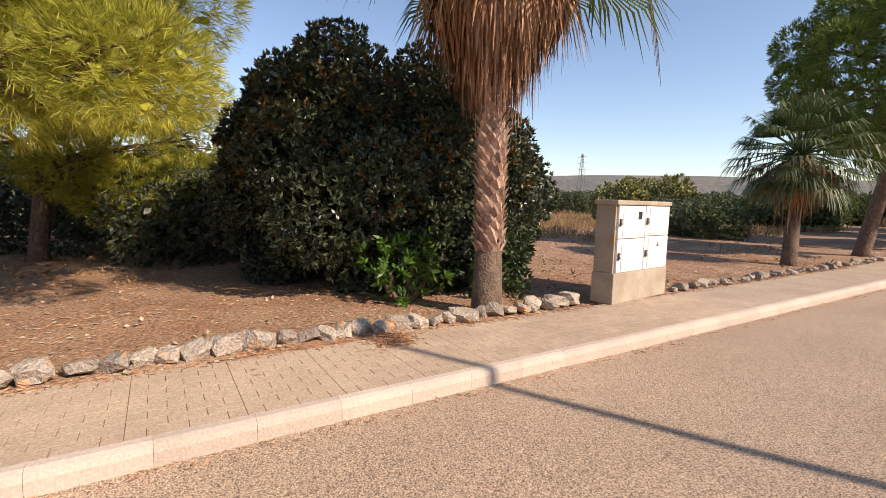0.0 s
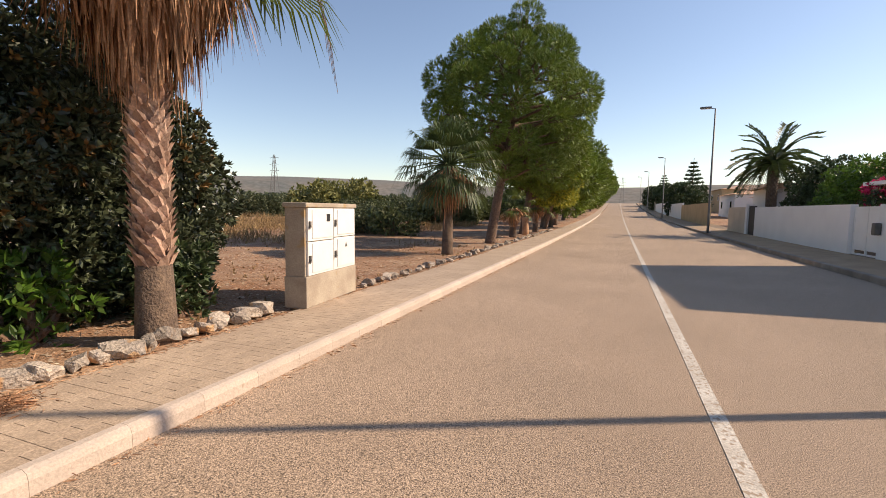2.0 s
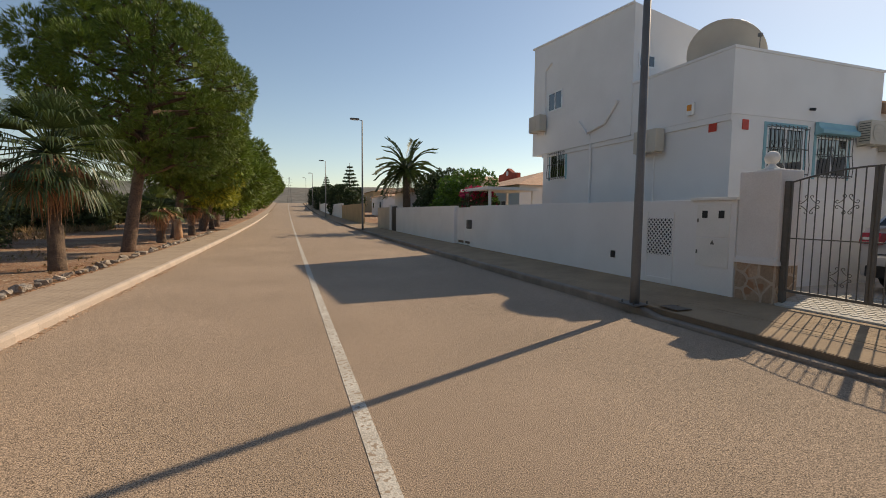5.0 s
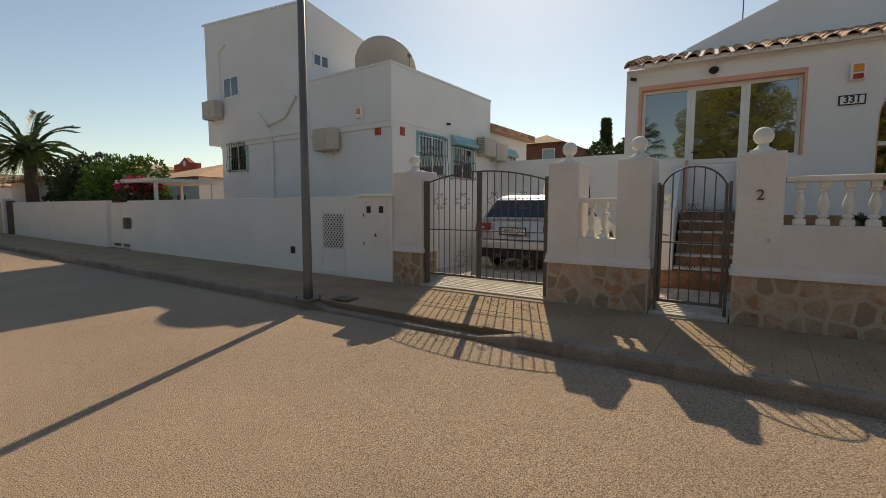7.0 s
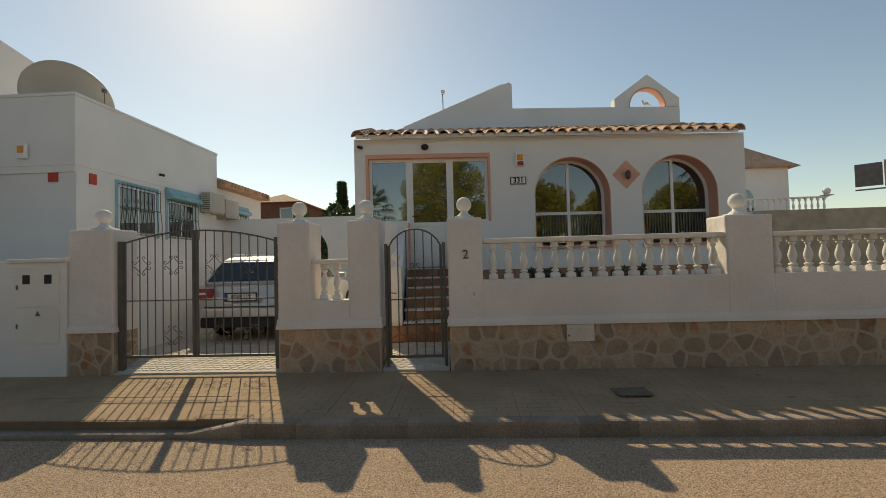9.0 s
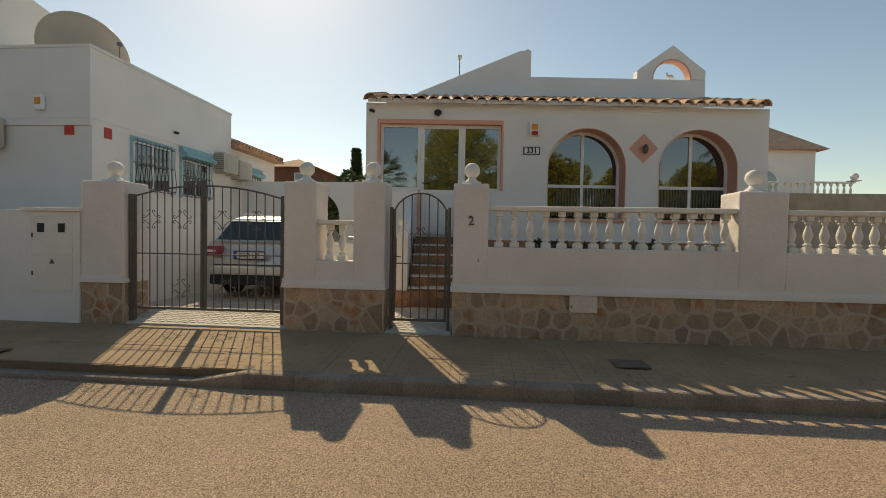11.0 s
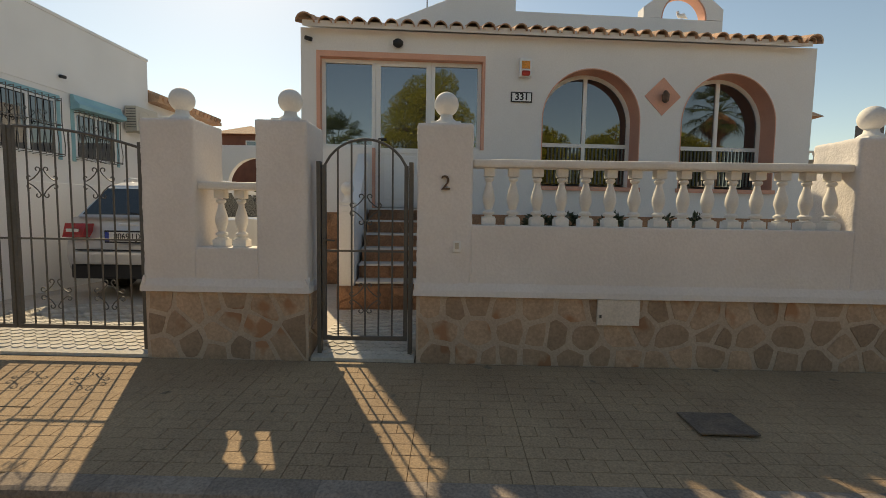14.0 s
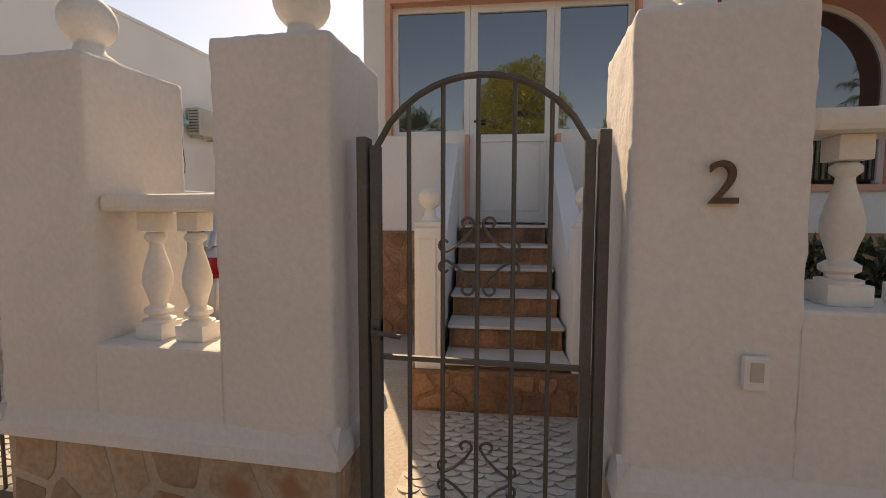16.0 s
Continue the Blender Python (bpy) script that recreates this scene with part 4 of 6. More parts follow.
def fan_palm(at, trunk_h, r0, size, fans, label, seed, frond=FROND, skirt=0, skirt_len=1.2, boots=True, dead_fans=0, smooth_to=0.75, group="", low=-0.5):
    g = np.random.default_rng(seed)
    q = random.Random(seed)
    t = thing("fan_palm", label, "palm tree", group, at=at)
    h = trunk_h
    part("trunk", tube(bmesh.new(), [(0, 0, -0.08), (0, 0, 0.1), (0, 0, smooth_to), (0, 0, smooth_to + 0.02), (0, 0, h)], [r0 * 1.25, r0 * 1.12, r0 * 0.95, r0 * 0.82, r0 * 0.8], 18), PALM_BASE, t, "grey-brown ringed palm trunk", smooth=True)
    if boots:
        bm = bmesh.new()
        z, k = smooth_to, 0
        while z < h - 0.1:
            m = 9
            for j in range(m):
                a = 2 * math.pi * (j + 0.5 * (k % 2)) / m + q.uniform(-0.1, 0.1)
                s = q.uniform(0.85, 1.2)
                o = Vector((math.cos(a), math.sin(a), 0))
                sd = Vector((-math.sin(a), math.cos(a), 0))
                rr = r0 * 0.8
                v = [o * rr - sd * 0.07 * s + Vector((0, 0, z - 0.02)), o * rr + sd * 0.07 * s + Vector((0, 0, z - 0.02)), o * (rr + 0.045) + sd * 0.045 * s + Vector((0, 0, z + 0.09 * s)), o * (rr + 0.08 * s) + Vector((0, 0, z + 0.125 * s)), o * (rr + 0.045) - sd * 0.045 * s + Vector((0, 0, z + 0.09 * s)), o * rr * 0.98 + Vector((0, 0, z + 0.05))]
                w = [bm.verts.new(p) for p in v]
                bm.faces.new(w[:5])
                bm.faces.new((w[4], w[3], w[2], w[5]))
                bm.faces.new((w[5], w[0], w[4]))
                bm.faces.new((w[1], w[5], w[2]))
            z += 0.075
            k += 1
        part("leaf_sheath", bm, PALM_BARK, t, "pinkish-brown cut leaf bases")
    pts, stalks = [], bmesh.new()
    for i in range(fans):
        a = i * 2.39996 + q.uniform(-0.2, 0.2)
        e = low + (1.35 - low) * (i + 0.5) / fans
        o = np.array([math.cos(a) * math.cos(e), math.sin(a) * math.cos(e), math.sin(e)])
        b = np.array([0, 0, h + 0.15])
        hub = b + o * size * q.uniform(0.75, 0.95) + np.array([0, 0, -0.12 * size * math.cos(e)])
        tube(stalks, [b, b + o * size * 0.45, hub], [0.028, 0.018, 0.012], 5)
        up = np.array([-math.cos(a) * math.sin(e), -math.sin(a) * math.sin(e), math.cos(e)])
        pts.append(fan_blades(hub, o + np.array([0, 0, -0.3]), up, size * q.uniform(0.7, 0.9), g, droop=0.5))
    quads("fronds", np.concatenate(pts), frond, t, "green fan fronds with drooping tips")
    part("leaf_stalk", stalks, frond, t)
    dead = []
    if skirt:
        a = g.random(skirt) * 2 * math.pi
        top = h + 0.1 - g.random(skirt) * 0.3
        rr = 0.12 + 0.12 * g.random(skirt)
        o = np.stack([np.cos(a), np.sin(a), 0 * a], 1)
        b = o * rr[:, None] + np.stack([0 * a, 0 * a, top], 1)
        flare = 0.05 + 0.58 * g.random(skirt)
        m = b + o * flare[:, None] + np.stack([g.normal(size=skirt) * 0.03, g.normal(size=skirt) * 0.03, -skirt_len * (0.25 + 0.2 * g.random(skirt))], 1)
        e = m - o * (flare * 0.12)[:, None] + np.stack([g.normal(size=skirt) * 0.05, g.normal(size=skirt) * 0.05, -skirt_len * (0.85 - flare) * g.uniform(0.35, 1.15, skirt)], 1)
        s = np.stack([-np.sin(a), np.cos(a), 0 * a], 1) * (0.012 + 0.014 * g.random(skirt))[:, None]
        dead += [np.stack([b - s, b + s, m + s, m - s], 1), np.stack([m - s, m + s, e + s * 0.2, e - s * 0.2], 1)]
    for i in range(dead_fans):
        a = i * 2.39996
        o = np.array([math.cos(a) * 0.55, math.sin(a) * 0.55, -0.8])
        hub = np.array([0, 0, h]) + np.array([math.cos(a), math.sin(a), 0]) * size * 0.35 + np.array([0, 0, -0.15 * size * q.random()])
        dead.append(fan_blades(hub, o, np.array([math.cos(a), math.sin(a), 0.4]), size * 0.75, g, n=18, droop=0.7, spread=1.3, width=0.03))
    if dead:
        quads("dead_fronds", np.concatenate(dead), DEAD, t, "hanging dry brown fronds")
    return t


fan_palm((-3.95, 3.44, 0.08), 4.0, 0.165, 1.25, 32, "fan palm with a skirt of dry fronds and cut leaf bases", 31, skirt=4200, skirt_len=1.38, dead_fans=6, low=-0.4)
fan_palm((-4.4, 12.7, 0.1), 2.4, 0.15, 1.02, 62, "young fan palm with dead leaves hanging under a green crown", 32, frond=FROND_DARK, skirt=260, skirt_len=1.2, dead_fans=14, boots=False, smooth_to=1.0, low=-0.75)
fan_palm((-4.1, -16.0, 0.1), 6.6, 0.165, 1.2, 28, "fan palm with a skirt of dry fronds further along the verge", 33, skirt=900, skirt_len=1.38, dead_fans=6, low=-0.7)
for i, (xx, yy, hh, sz) in enumerate(((-4.35, 21.3, 1.3, 0.7), (-4.2, 23.6, 0.9, 0.1), (-4.3, 27.2, 1.5, 0.8), (-4.4, 34.5, 1.8, 0.8), (-4.5, 38.0, 2.0, 0.8))):
    if sz > 0.2:
        fan_palm((xx, yy, 0.1 + rise(yy)), hh, 0.16, sz, 16, "small fan palm between the verge pines", 50 + i, skirt=120, skirt_len=0.8, boots=True, smooth_to=0.5, group="small verge palms")
    else:
        solo("tree_stump", tube(bmesh.new(), [(0, 0, -0.1), (0, 0, 0.2), (0, -0.1, hh)], [0.2, 0.17, 0.15], 12), DEAD, "reddish-brown palm stump beside the pavement", "stump", smooth=True, at=(xx, yy, 0.1 + rise(yy)))


def date_palm(at, h, label, seed=60, r0=0.24, n=40, length=2.5):
    g = np.random.default_rng(seed)
    t = thing("date_palm", label, "palm tree", at=at)
    bm = tube(bmesh.new(), [(0, 0, -0.1), (0, 0, h * 0.5), (0, 0, h)], [r0 * 1.1, r0 * 0.9, r0], 12)
    q = random.Random(seed)
    for k in range(int(h / 0.12)):
        for j in range(8):
            a = 2 * math.pi * (j + 0.5 * (k % 2)) / 8
            lathe(bm, [(0.055, -0.05), (0.05, 0.02), (0.01, 0.07)], 4, (r0 * 0.92 * math.cos(a), r0 * 0.92 * math.sin(a), 0.1 + k * 0.12))
    part("trunk", bm, PALM_BASE, t)
    out, ribs = [], bmesh.new()
    for i in range(n):
        a = i * 2.39996
        e = -0.35 + 1.75 * (i + 0.5) / n
        L = length * q.uniform(0.85, 1.1)
        pts, p, d = [], Vector((0, 0, h)), Vector((math.cos(a) * math.cos(e), math.sin(a) * math.cos(e), math.sin(e)))
        for k in range(9):
            pts.append(p.copy())
            p = p + d * L / 8
            d = (d + Vector((0, 0, -0.2))).normalized()
        tube(ribs, pts, [0.03 - 0.003 * k for k in range(9)], 4)
        P = np.array([list(v) for v in pts])
        tpar = np.linspace(0.8, 7.9, 46)
        base = np.stack([np.interp(tpar, range(9), P[:, c]) for c in range(3)], 1)
        tan = unit(np.gradient(base, axis=0))
        side = unit(np.cross(tan, [0, 0, 1]))
        for s in (-1, 1):
            dd = side * s + tan * 0.7 + np.array([0, 0, 0.25])
            out.append(leaf_quads(base, dd, 0.36, 0.065, g, flat=tan))
    quads("fronds", np.concatenate(out), FROND_DARK, t)
    part("ribs", ribs, FROND_DARK, t)
    return t


date_palm((8.0, 30.3, 0.1), 3.95, "date palm with an arching feathery crown behind the wall")
bush("orange_tree", (9.4, 23.4, 0.1), (1.5, 1.9, 1.7), "leafy green orange tree behind the white wall", "tree", LEAF_BRIGHT, 61, per_m2=34, n=6, length=0.14, width=0.06, cl=22, size=0.6, deep=8, fill=0.25)
bush("orange_tree", (9.3, 27.0, 0.1), (1.5, 1.6, 1.85), "dark green leafy tree behind the white wall", "tree", LEAF_DARK, 62, per_m2=34, n=6, length=0.14, width=0.06, cl=22, size=0.6, deep=8, fill=0.25)
bush("bougainvillea", (8.6, 19.6, 0.1), (0.8, 1.0, 1.2), "bougainvillea with magenta flowers over the wall", "shrub", LEAF_DARK, 63, per_m2=34, n=6, length=0.09, width=0.05, rust=FLOWER, cl=18, size=0.4)
quads("flower_sprays", crown_of([((0, 0.3, 2.2), (0.7, 1.1, 0.35))], np.random.default_rng(5), 30, 6, 0.09, 0.07, 1.2), FLOWER, bpy.data.objects["bougainvillea"], "magenta flower sprays")


def conifer(at, h, r, label, tiers, seed, leaves=LEAF_DARK, name="norfolk_pine"):
    g = np.random.default_rng(seed)
    t = thing(name, label, "tree", at=at)
    part("trunk", tube(bmesh.new(), [(0, 0, -0.1), (0, 0, h)], [0.2, 0.03], 8), BARK, t)
    out = []
    slim = name == "cypress"
    for k in range(tiers):
        f = k / tiers
        z = h * ((0.02 if slim else 0.15) + (0.97 if slim else 0.83) * f)
        rr = r * (1 - f * f) * min(1, 0.5 + 2.5 * f) + 0.05 if slim else r * (1 - f) + 0.15
        for j in range(7):
            a = j * 0.9 + k
            o = np.array([math.cos(a), math.sin(a), 0.9 if slim else 0.12])
            s = np.linspace(0.1, 1, 10)[:, None]
            p = o * rr * s + np.array([0, 0, z])
            out.append(sprays(p, np.repeat(o[None], 10, 0), g, 6, (0.3 if slim else 0.45 * rr / r + 0.15), 0.1, 0.5))
    quads("crown", np.concatenate(out), leaves, t)
    return t


conifer((10.2, 76, rise(76)), 8.5, 2.1, "tiered dark Norfolk pine down the street", 12, 70)
conifer((9.4, 112, rise(112)), 8.0, 2.0, "tiered dark Norfolk pine down the street", 12, 71)
for i, (xx, yy, hh) in enumerate(((34, 118, 9), (37, 119, 10.5), (44, 121, 9.5), (47, 122, 9))):
    conifer((xx, yy, 0), hh, 0.8, "slim dark cypress among far houses", 30, 75 + i, name="cypress")
conifer((30.5, 8.55, 0.1), 7.0, 0.33, "slim dark cypress behind the drive wall", 30, 80, name="cypress")
for i, (xx, yy, rr, hh) in enumerate(((27, 6.8, 2.0, 2.6), (30, 4.2, 2.2, 2.9), (29, 9.6, 1.4, 2.45), (8.8, 70, 2.6, 2.2), (9.0, 100, 3, 2.4), (9, 130, 3, 2.4), (30, -36, 4, 1.6), (44, -44, 6, 1.9), (60, -40, 6, 1.9))):
    bush("garden_tree", (xx, yy, 0 if yy < 12 else rise(yy)), (rr, rr, hh), "dark green leafy tree in a garden", "tree", LEAF_DARK, 90 + i, per_m2=14, n=6, length=0.25, width=0.12, cl=16, size=rr * 0.36, deep=5, fill=0.4)


# dry grass and fallen needles in the field
def tufts(name, n, xr, yr, h, material, label, seed, avoid=()):
    g = np.random.default_rng(seed)
    x, y = g.uniform(*xr, n), g.uniform(*yr, n)
    z = np.array([ground_z(a, b) for a, b in zip(x, y)])
    k = np.array([noise.noise((a * 0.25, b * 0.25, 5)) for a, b in zip(x, y)]) > -0.05
    p = np.stack([x, y, z - 0.01], 1)[k]
    o = quads(name, sprays(p, np.repeat([[0, 0, 1.0]], len(p), 0), g, 6, h, 0.02, 0.45), material)
    return tagged(o, label, "grass", kind="stuff")


tufts("dry_grass", 5200, (-30, -9), (13, 34), 0.45, DRY, "dry yellow-brown grass in the open field", 100)
tufts("far_dry_grass", 4500, (-80, -14), (30, 70), 0.7, DRY, "dry yellow-brown grass far in the field", 101)
tufts("stubble", 1500, (-16, -3.7), (-6, 20), 0.09, DRY, "sparse dry stubble on the earth verge", 102)
g = np.random.default_rng(103)
n = 9000
x = -3.62 - 9 * g.random(n) ** 1.4
y = g.uniform(-4, 22, n)
p = np.stack([x, y, np.array([ground_z(a, b) for a, b in zip(x, y)]) + 0.008], 1)
d = g.normal(size=(n, 3)) * np.array([1, 1, 0.25])
tagged(quads("gravel", leaf_quads(p, d, 0.05, 0.045, g, flat=np.repeat([[0, 0, 1.0]], n, 0)), GRAVEL), "pale stones scattered over the earth", "gravel", kind="stuff")


# ---- distance: hills and pylons ----
# distance haze is mixed into the greyed hill colour
HILL = mat("far_hill", (0.115, 0.12, 0.11), (0.17, 0.15, 0.125), 1.0, 0.006, 0.05, 0.0, mix=0.5)
bm = bmesh.new()
rows = []
for i in range(161):
    a = radians(-200 + i * 3.0 * 0.85)
    k = 0.5 + 0.5 * noise.noise((i * 0.06, 0, 0)) + 0.16 * noise.noise((i * 0.25, 4, 0))
    ring = []
    for rr, hh in ((1500, -40), (1900, 0.3), (2300, 0.75), (2700, 1.0), (3300, 0.9)):
        ring.append(bm.verts.new((-math.cos(a) * rr, -math.sin(a) * rr, hh if hh < 0 else 70 + 135 * hh * max(0.25, k))))
    rows.append(ring)
for p, q in zip(rows, rows[1:]):
    for j in range(4):
        bm.faces.new((p[j], p[j + 1], q[j + 1], q[j]))
bmesh.ops.recalc_face_normals(bm, faces=bm.faces)
solo("backdrop_hills", bm, HILL, "low hazy hills on the horizon", "hill", kind="structure", smooth=True)


def pylon(at, h, label):
    t = thing("pylon", label, "pylon", "lattice pylons", at=at)
    bm = bmesh.new()
    w = lambda z: 2.6 * (1 - z / h) ** 1.2 + 0.35
    zs = [h * i / 12 for i in range(13)]
    for a, b in zip(zs, zs[1:]):
        for sx, sy in ((1, 1), (1, -1), (-1, -1), (-1, 1)):
            tube(bm, [(sx * w(a), sy * w(a), a), (sx * w(b), sy * w(b), b)], 0.12, 4)
            tube(bm, [(sx * w(a), sy * w(a), a), (-sy * w(b), sx * w(b), b)], 0.07, 4)
    part("lattice", bm, POLE, t)
    for z in (0.72, 0.83, 0.94):
        part("cross_arm", tube(bmesh.new(), [(-3.4, 0, h * z), (0, 0, h * z + 0.5), (3.4, 0, h * z)], 0.12, 4), POLE, t)
    return t


pylon((-190, 218, -2), 34, "grey steel lattice pylon in the valley")
pylon((4, 560, 6), 34, "grey steel lattice pylon beyond the street")


# flower stalk hanging from the near palm, and fallen needles
stalk = bmesh.new()
for k in range(5):
    a = 0.05 * k
    tube(stalk, [(-3.9, 3.6, 4.2), (-3.75, 4.5, 4.6 - a), (-3.6, 5.35 + a, 4.35), (-3.55, 5.6 + 0.05 * k, 3.9 - 0.1 * k), (-3.53, 5.66 + 0.06 * k, 3.45 - 0.12 * k)], [0.012, 0.01, 0.007, 0.005, 0.003], 4)
solo("palm_flower_stalk", stalk, BARK, "thin dry flower stalk hanging from the palm", "stalk")


def litter(name, label, n, xr, yr, zz, seed, length=0.09, heap=0.0):
    g = np.random.default_rng(seed)
    x, y = g.uniform(*xr, n), g.uniform(*yr, n)
    if heap:
        cx, cy = sum(xr) / 2, sum(yr) / 2
        x, y = cx + g.normal(size=n) * (xr[1] - xr[0]) * 0.22, cy + g.normal(size=n) * (yr[1] - yr[0]) * 0.22
        z = zz + heap * g.random(n) * np.exp(-((x - cx) / (xr[1] - xr[0]) * 2.5) ** 2 - ((y - cy) / (yr[1] - yr[0]) * 2.5) ** 2)
    else:
        z = np.array([zz if zz is not None else ground_z(a, b) + 0.006 for a, b in zip(x, y)])
    d = g.normal(size=(n, 3)) * np.array([1, 1, 0.12])
    return tagged(quads(name, leaf_quads(np.stack([x, y, z], 1), d, length, 0.008, g), DEAD), label, "litter", kind="stuff")


litter("needle_heap", "small heap of brown pine needles on the pavement", 900, (-3.62, -3.2), (1.75, 2.15), 0.126, 1, 0.08, 0.05)
litter("needle_litter", "brown fallen pine needles over the earth", 14000, (-9.5, -3.6), (-6, 14), None, 2, 0.1)
litter("kerb_litter", "fallen needles along the kerb foot", 700, (KL, KL + 0.12), (-3, 14), 0.004, 3, 0.06)
litter("edge_litter", "fallen needles along the back of the pavement", 1500, (-3.6, -3.48), (-6, 14), 0.126, 4, 0.07)


# ---- lettering ----
def text_mesh(body, size, depth, material, parent, m, name, label="", bold=0.0):
    cu = bpy.data.curves.new(name, "FONT")
    cu.body, cu.size, cu.extrude, cu.align_x, cu.align_y = body, size, depth, "CENTER", "CENTER"
    cu.offset = bold
    tmp = bpy.data.objects.new(name + "_curve", cu)
    me = bpy.data.meshes.new_from_object(tmp)
    bpy.data.objects.remove(tmp)
    me.materials.clear()
    me.materials.append(material)
    o = new(name, me)
    o.parent, o.matrix_basis = parent, m
    return tagged(o, label)


FACE_W = Matrix(((0, 0, -1, 0), (-1, 0, 0, 0), (0, 1, 0, 0), (0, 0, 0, 1)))   # writing that faces the street


def facing(x, y, z):
    return Matrix.Translation((x, y, z)) @ FACE_W


BRONZE = mat("bronze_figure", (0.13, 0.075, 0.045), None, 0.5, 8, 60, 0.1)
RED = mat("red_plastic", (0.55, 0.045, 0.02), None, 0.5, 8, 60, 0.05)
ORANGE = mat("orange_plastic", (0.8, 0.3, 0.03), None, 0.4, 8, 60, 0.02)
BLUE_PAINT = mat("pale_blue_paint", (0.28, 0.5, 0.55), (0.24, 0.44, 0.5), 0.8, 3, 50, 0.1, mix=0.1)
BEIGE = mat("beige_enamel", (0.55, 0.5, 0.42), (0.5, 0.45, 0.38), 0.5, 2, 50, 0.05, mix=0.1)
SILVER = mat("silver_paint", (0.6, 0.6, 0.6), (0.57, 0.57, 0.57), 0.32, 1, 90, 0.02, metal=0.4, coat=0.6, mix=0.06)
TAIL = mat("tail_lamp_red", (0.42, 0.012, 0.012), None, 0.15, 5, 40, 0.02, coat=0.5, mix=0.1)
RUBBER = mat("tyre_rubber", (0.02, 0.02, 0.02), None, 0.85, 5, 40, 0.2)
PLATE = mat("plate_white", (0.75, 0.75, 0.74), None, 0.4, 5, 40, 0.0, mix=0.02)
EU_BLUE = mat("plate_blue", (0.02, 0.06, 0.4), None, 0.4, 5, 40, 0.0, mix=0.02)
THRESH = mat("pale_threshold_tile", (0.6, 0.56, 0.5), (0.5, 0.46, 0.4), 0.8, 4, 50, 0.3, mix=0.2, island=0.12)
OCHRE = mat("ochre_render", (0.5, 0.36, 0.2), (0.43, 0.31, 0.17), 0.9, 1, 40, 0.2, mix=0.1)
CREAM = mat("cream_render", (0.58, 0.5, 0.4), (0.5, 0.43, 0.34), 0.9, 1, 40, 0.2, mix=0.1)
BROWN = mat("brown_render", (0.2, 0.085, 0.055), (0.15, 0.065, 0.045), 0.9, 2, 40, 0.2, mix=0.15)
BRICK_RED = mat("red_render", (0.4, 0.09, 0.05), (0.33, 0.07, 0.04), 0.9, 2, 40, 0.2, mix=0.15)

# ---- on the garden wall ----
sign = text_mesh("2", 0.16, 0.008, BRONZE, None, facing(FW - 0.008, 0.455, 1.63), "house_number")
tagged(sign, "bronze numeral two on the white pillar", "number")
solo("door_bell", B(-0.02, -0.03, -0.045, 0.0, 0.03, 0.045, bev=0.004), PVC, "white bell push with a beige button", "bell", at=(FW, 0.36, 1.14))
part("button", B(-0.026, -0.015, -0.02, -0.018, 0.015, 0.03), BEIGE, bpy.data.objects["door_bell"])
mb = solo("meter_box", B(-0.012, 0, 0, 0.03, 0.33, 0.205, bev=0.003), METER, "weathered cream metal meter cover in the flagstone base", "meter box", at=(FW - 0.004, -1.09, 0.535))
part("cover_latch", B(-0.02, 0.3, 0.06, -0.01, 0.315, 0.085), IRON, mb)
solo("drain_cover", B(-0.14, -0.17, 0, 0.14, 0.17, 0.01, bev=0.002), COVER, "dark cast-iron drain cover in the pavement", "drain", at=(5.93, -1.2, 0.168))
solo("drain_cover", B(-0.13, -0.16, 0, 0.13, 0.16, 0.01, bev=0.002), COVER, "dark cast-iron cover beside the lamp post", "drain", at=(5.5, 5.45, 0.15))
for a, b in ((2.865, 5.045), (0.69, 1.53)):
    solo("threshold", prism(bmesh.new(), [(FW + 0.02, 0.1), (7.6, 0.1), (7.6, 0.306), (7.25, 0.304), (FW + 0.02, 0.215)], "y", a, b), THRESH, "pale patterned threshold tiles under the gate", "tiles", kind="structure")

def scale_tiles(x0, x1, y0, y1, z_of, r=0.055):
    """Fish-scale tiles: overlapping discs, each with its street-side rim a little proud."""
    verts, faces, row = [], [], 0
    x = x1
    while x > x0 + r:
        y = y0 + r + (r if row % 2 else 0)
        while y < y1 - r * 0.9:
            b = len(verts)
            ring = [(x - r * math.sin(a), y + r * math.cos(a)) for a in [math.pi * i / 8 for i in range(9)]]
            verts += [(u, v, z_of(u) + 0.002 + 0.005 * (x - u) / r) for u, v in ring] + [(u, v, z_of(u) - 0.002) for u, v in ring]
            faces.append(tuple(range(b, b + 9)))
            faces += [(b + i, b + 9 + i, b + 10 + i, b + 1 + i) for i in range(8)]
            y += 2 * r
        x -= r
        row += 1
    me = bpy.data.meshes.new("scale_tiles")
    me.from_pydata(verts, [], faces)
    me.materials.append(THRESH)
    return tagged(new("scale_tiles", me), "pale fish-scale paving tiles behind the gate", "tiles", kind="stuff")


def gate_slope(x):
    return 0.215 + (x - FW - 0.02) * 0.089 / (7.25 - FW - 0.02) if x < 7.25 else 0.306


scale_tiles(FW + 0.03, 8.3, 2.87, 5.04, gate_slope)
scale_tiles(FW + 0.03, 8.3, 0.70, 1.52, gate_slope)

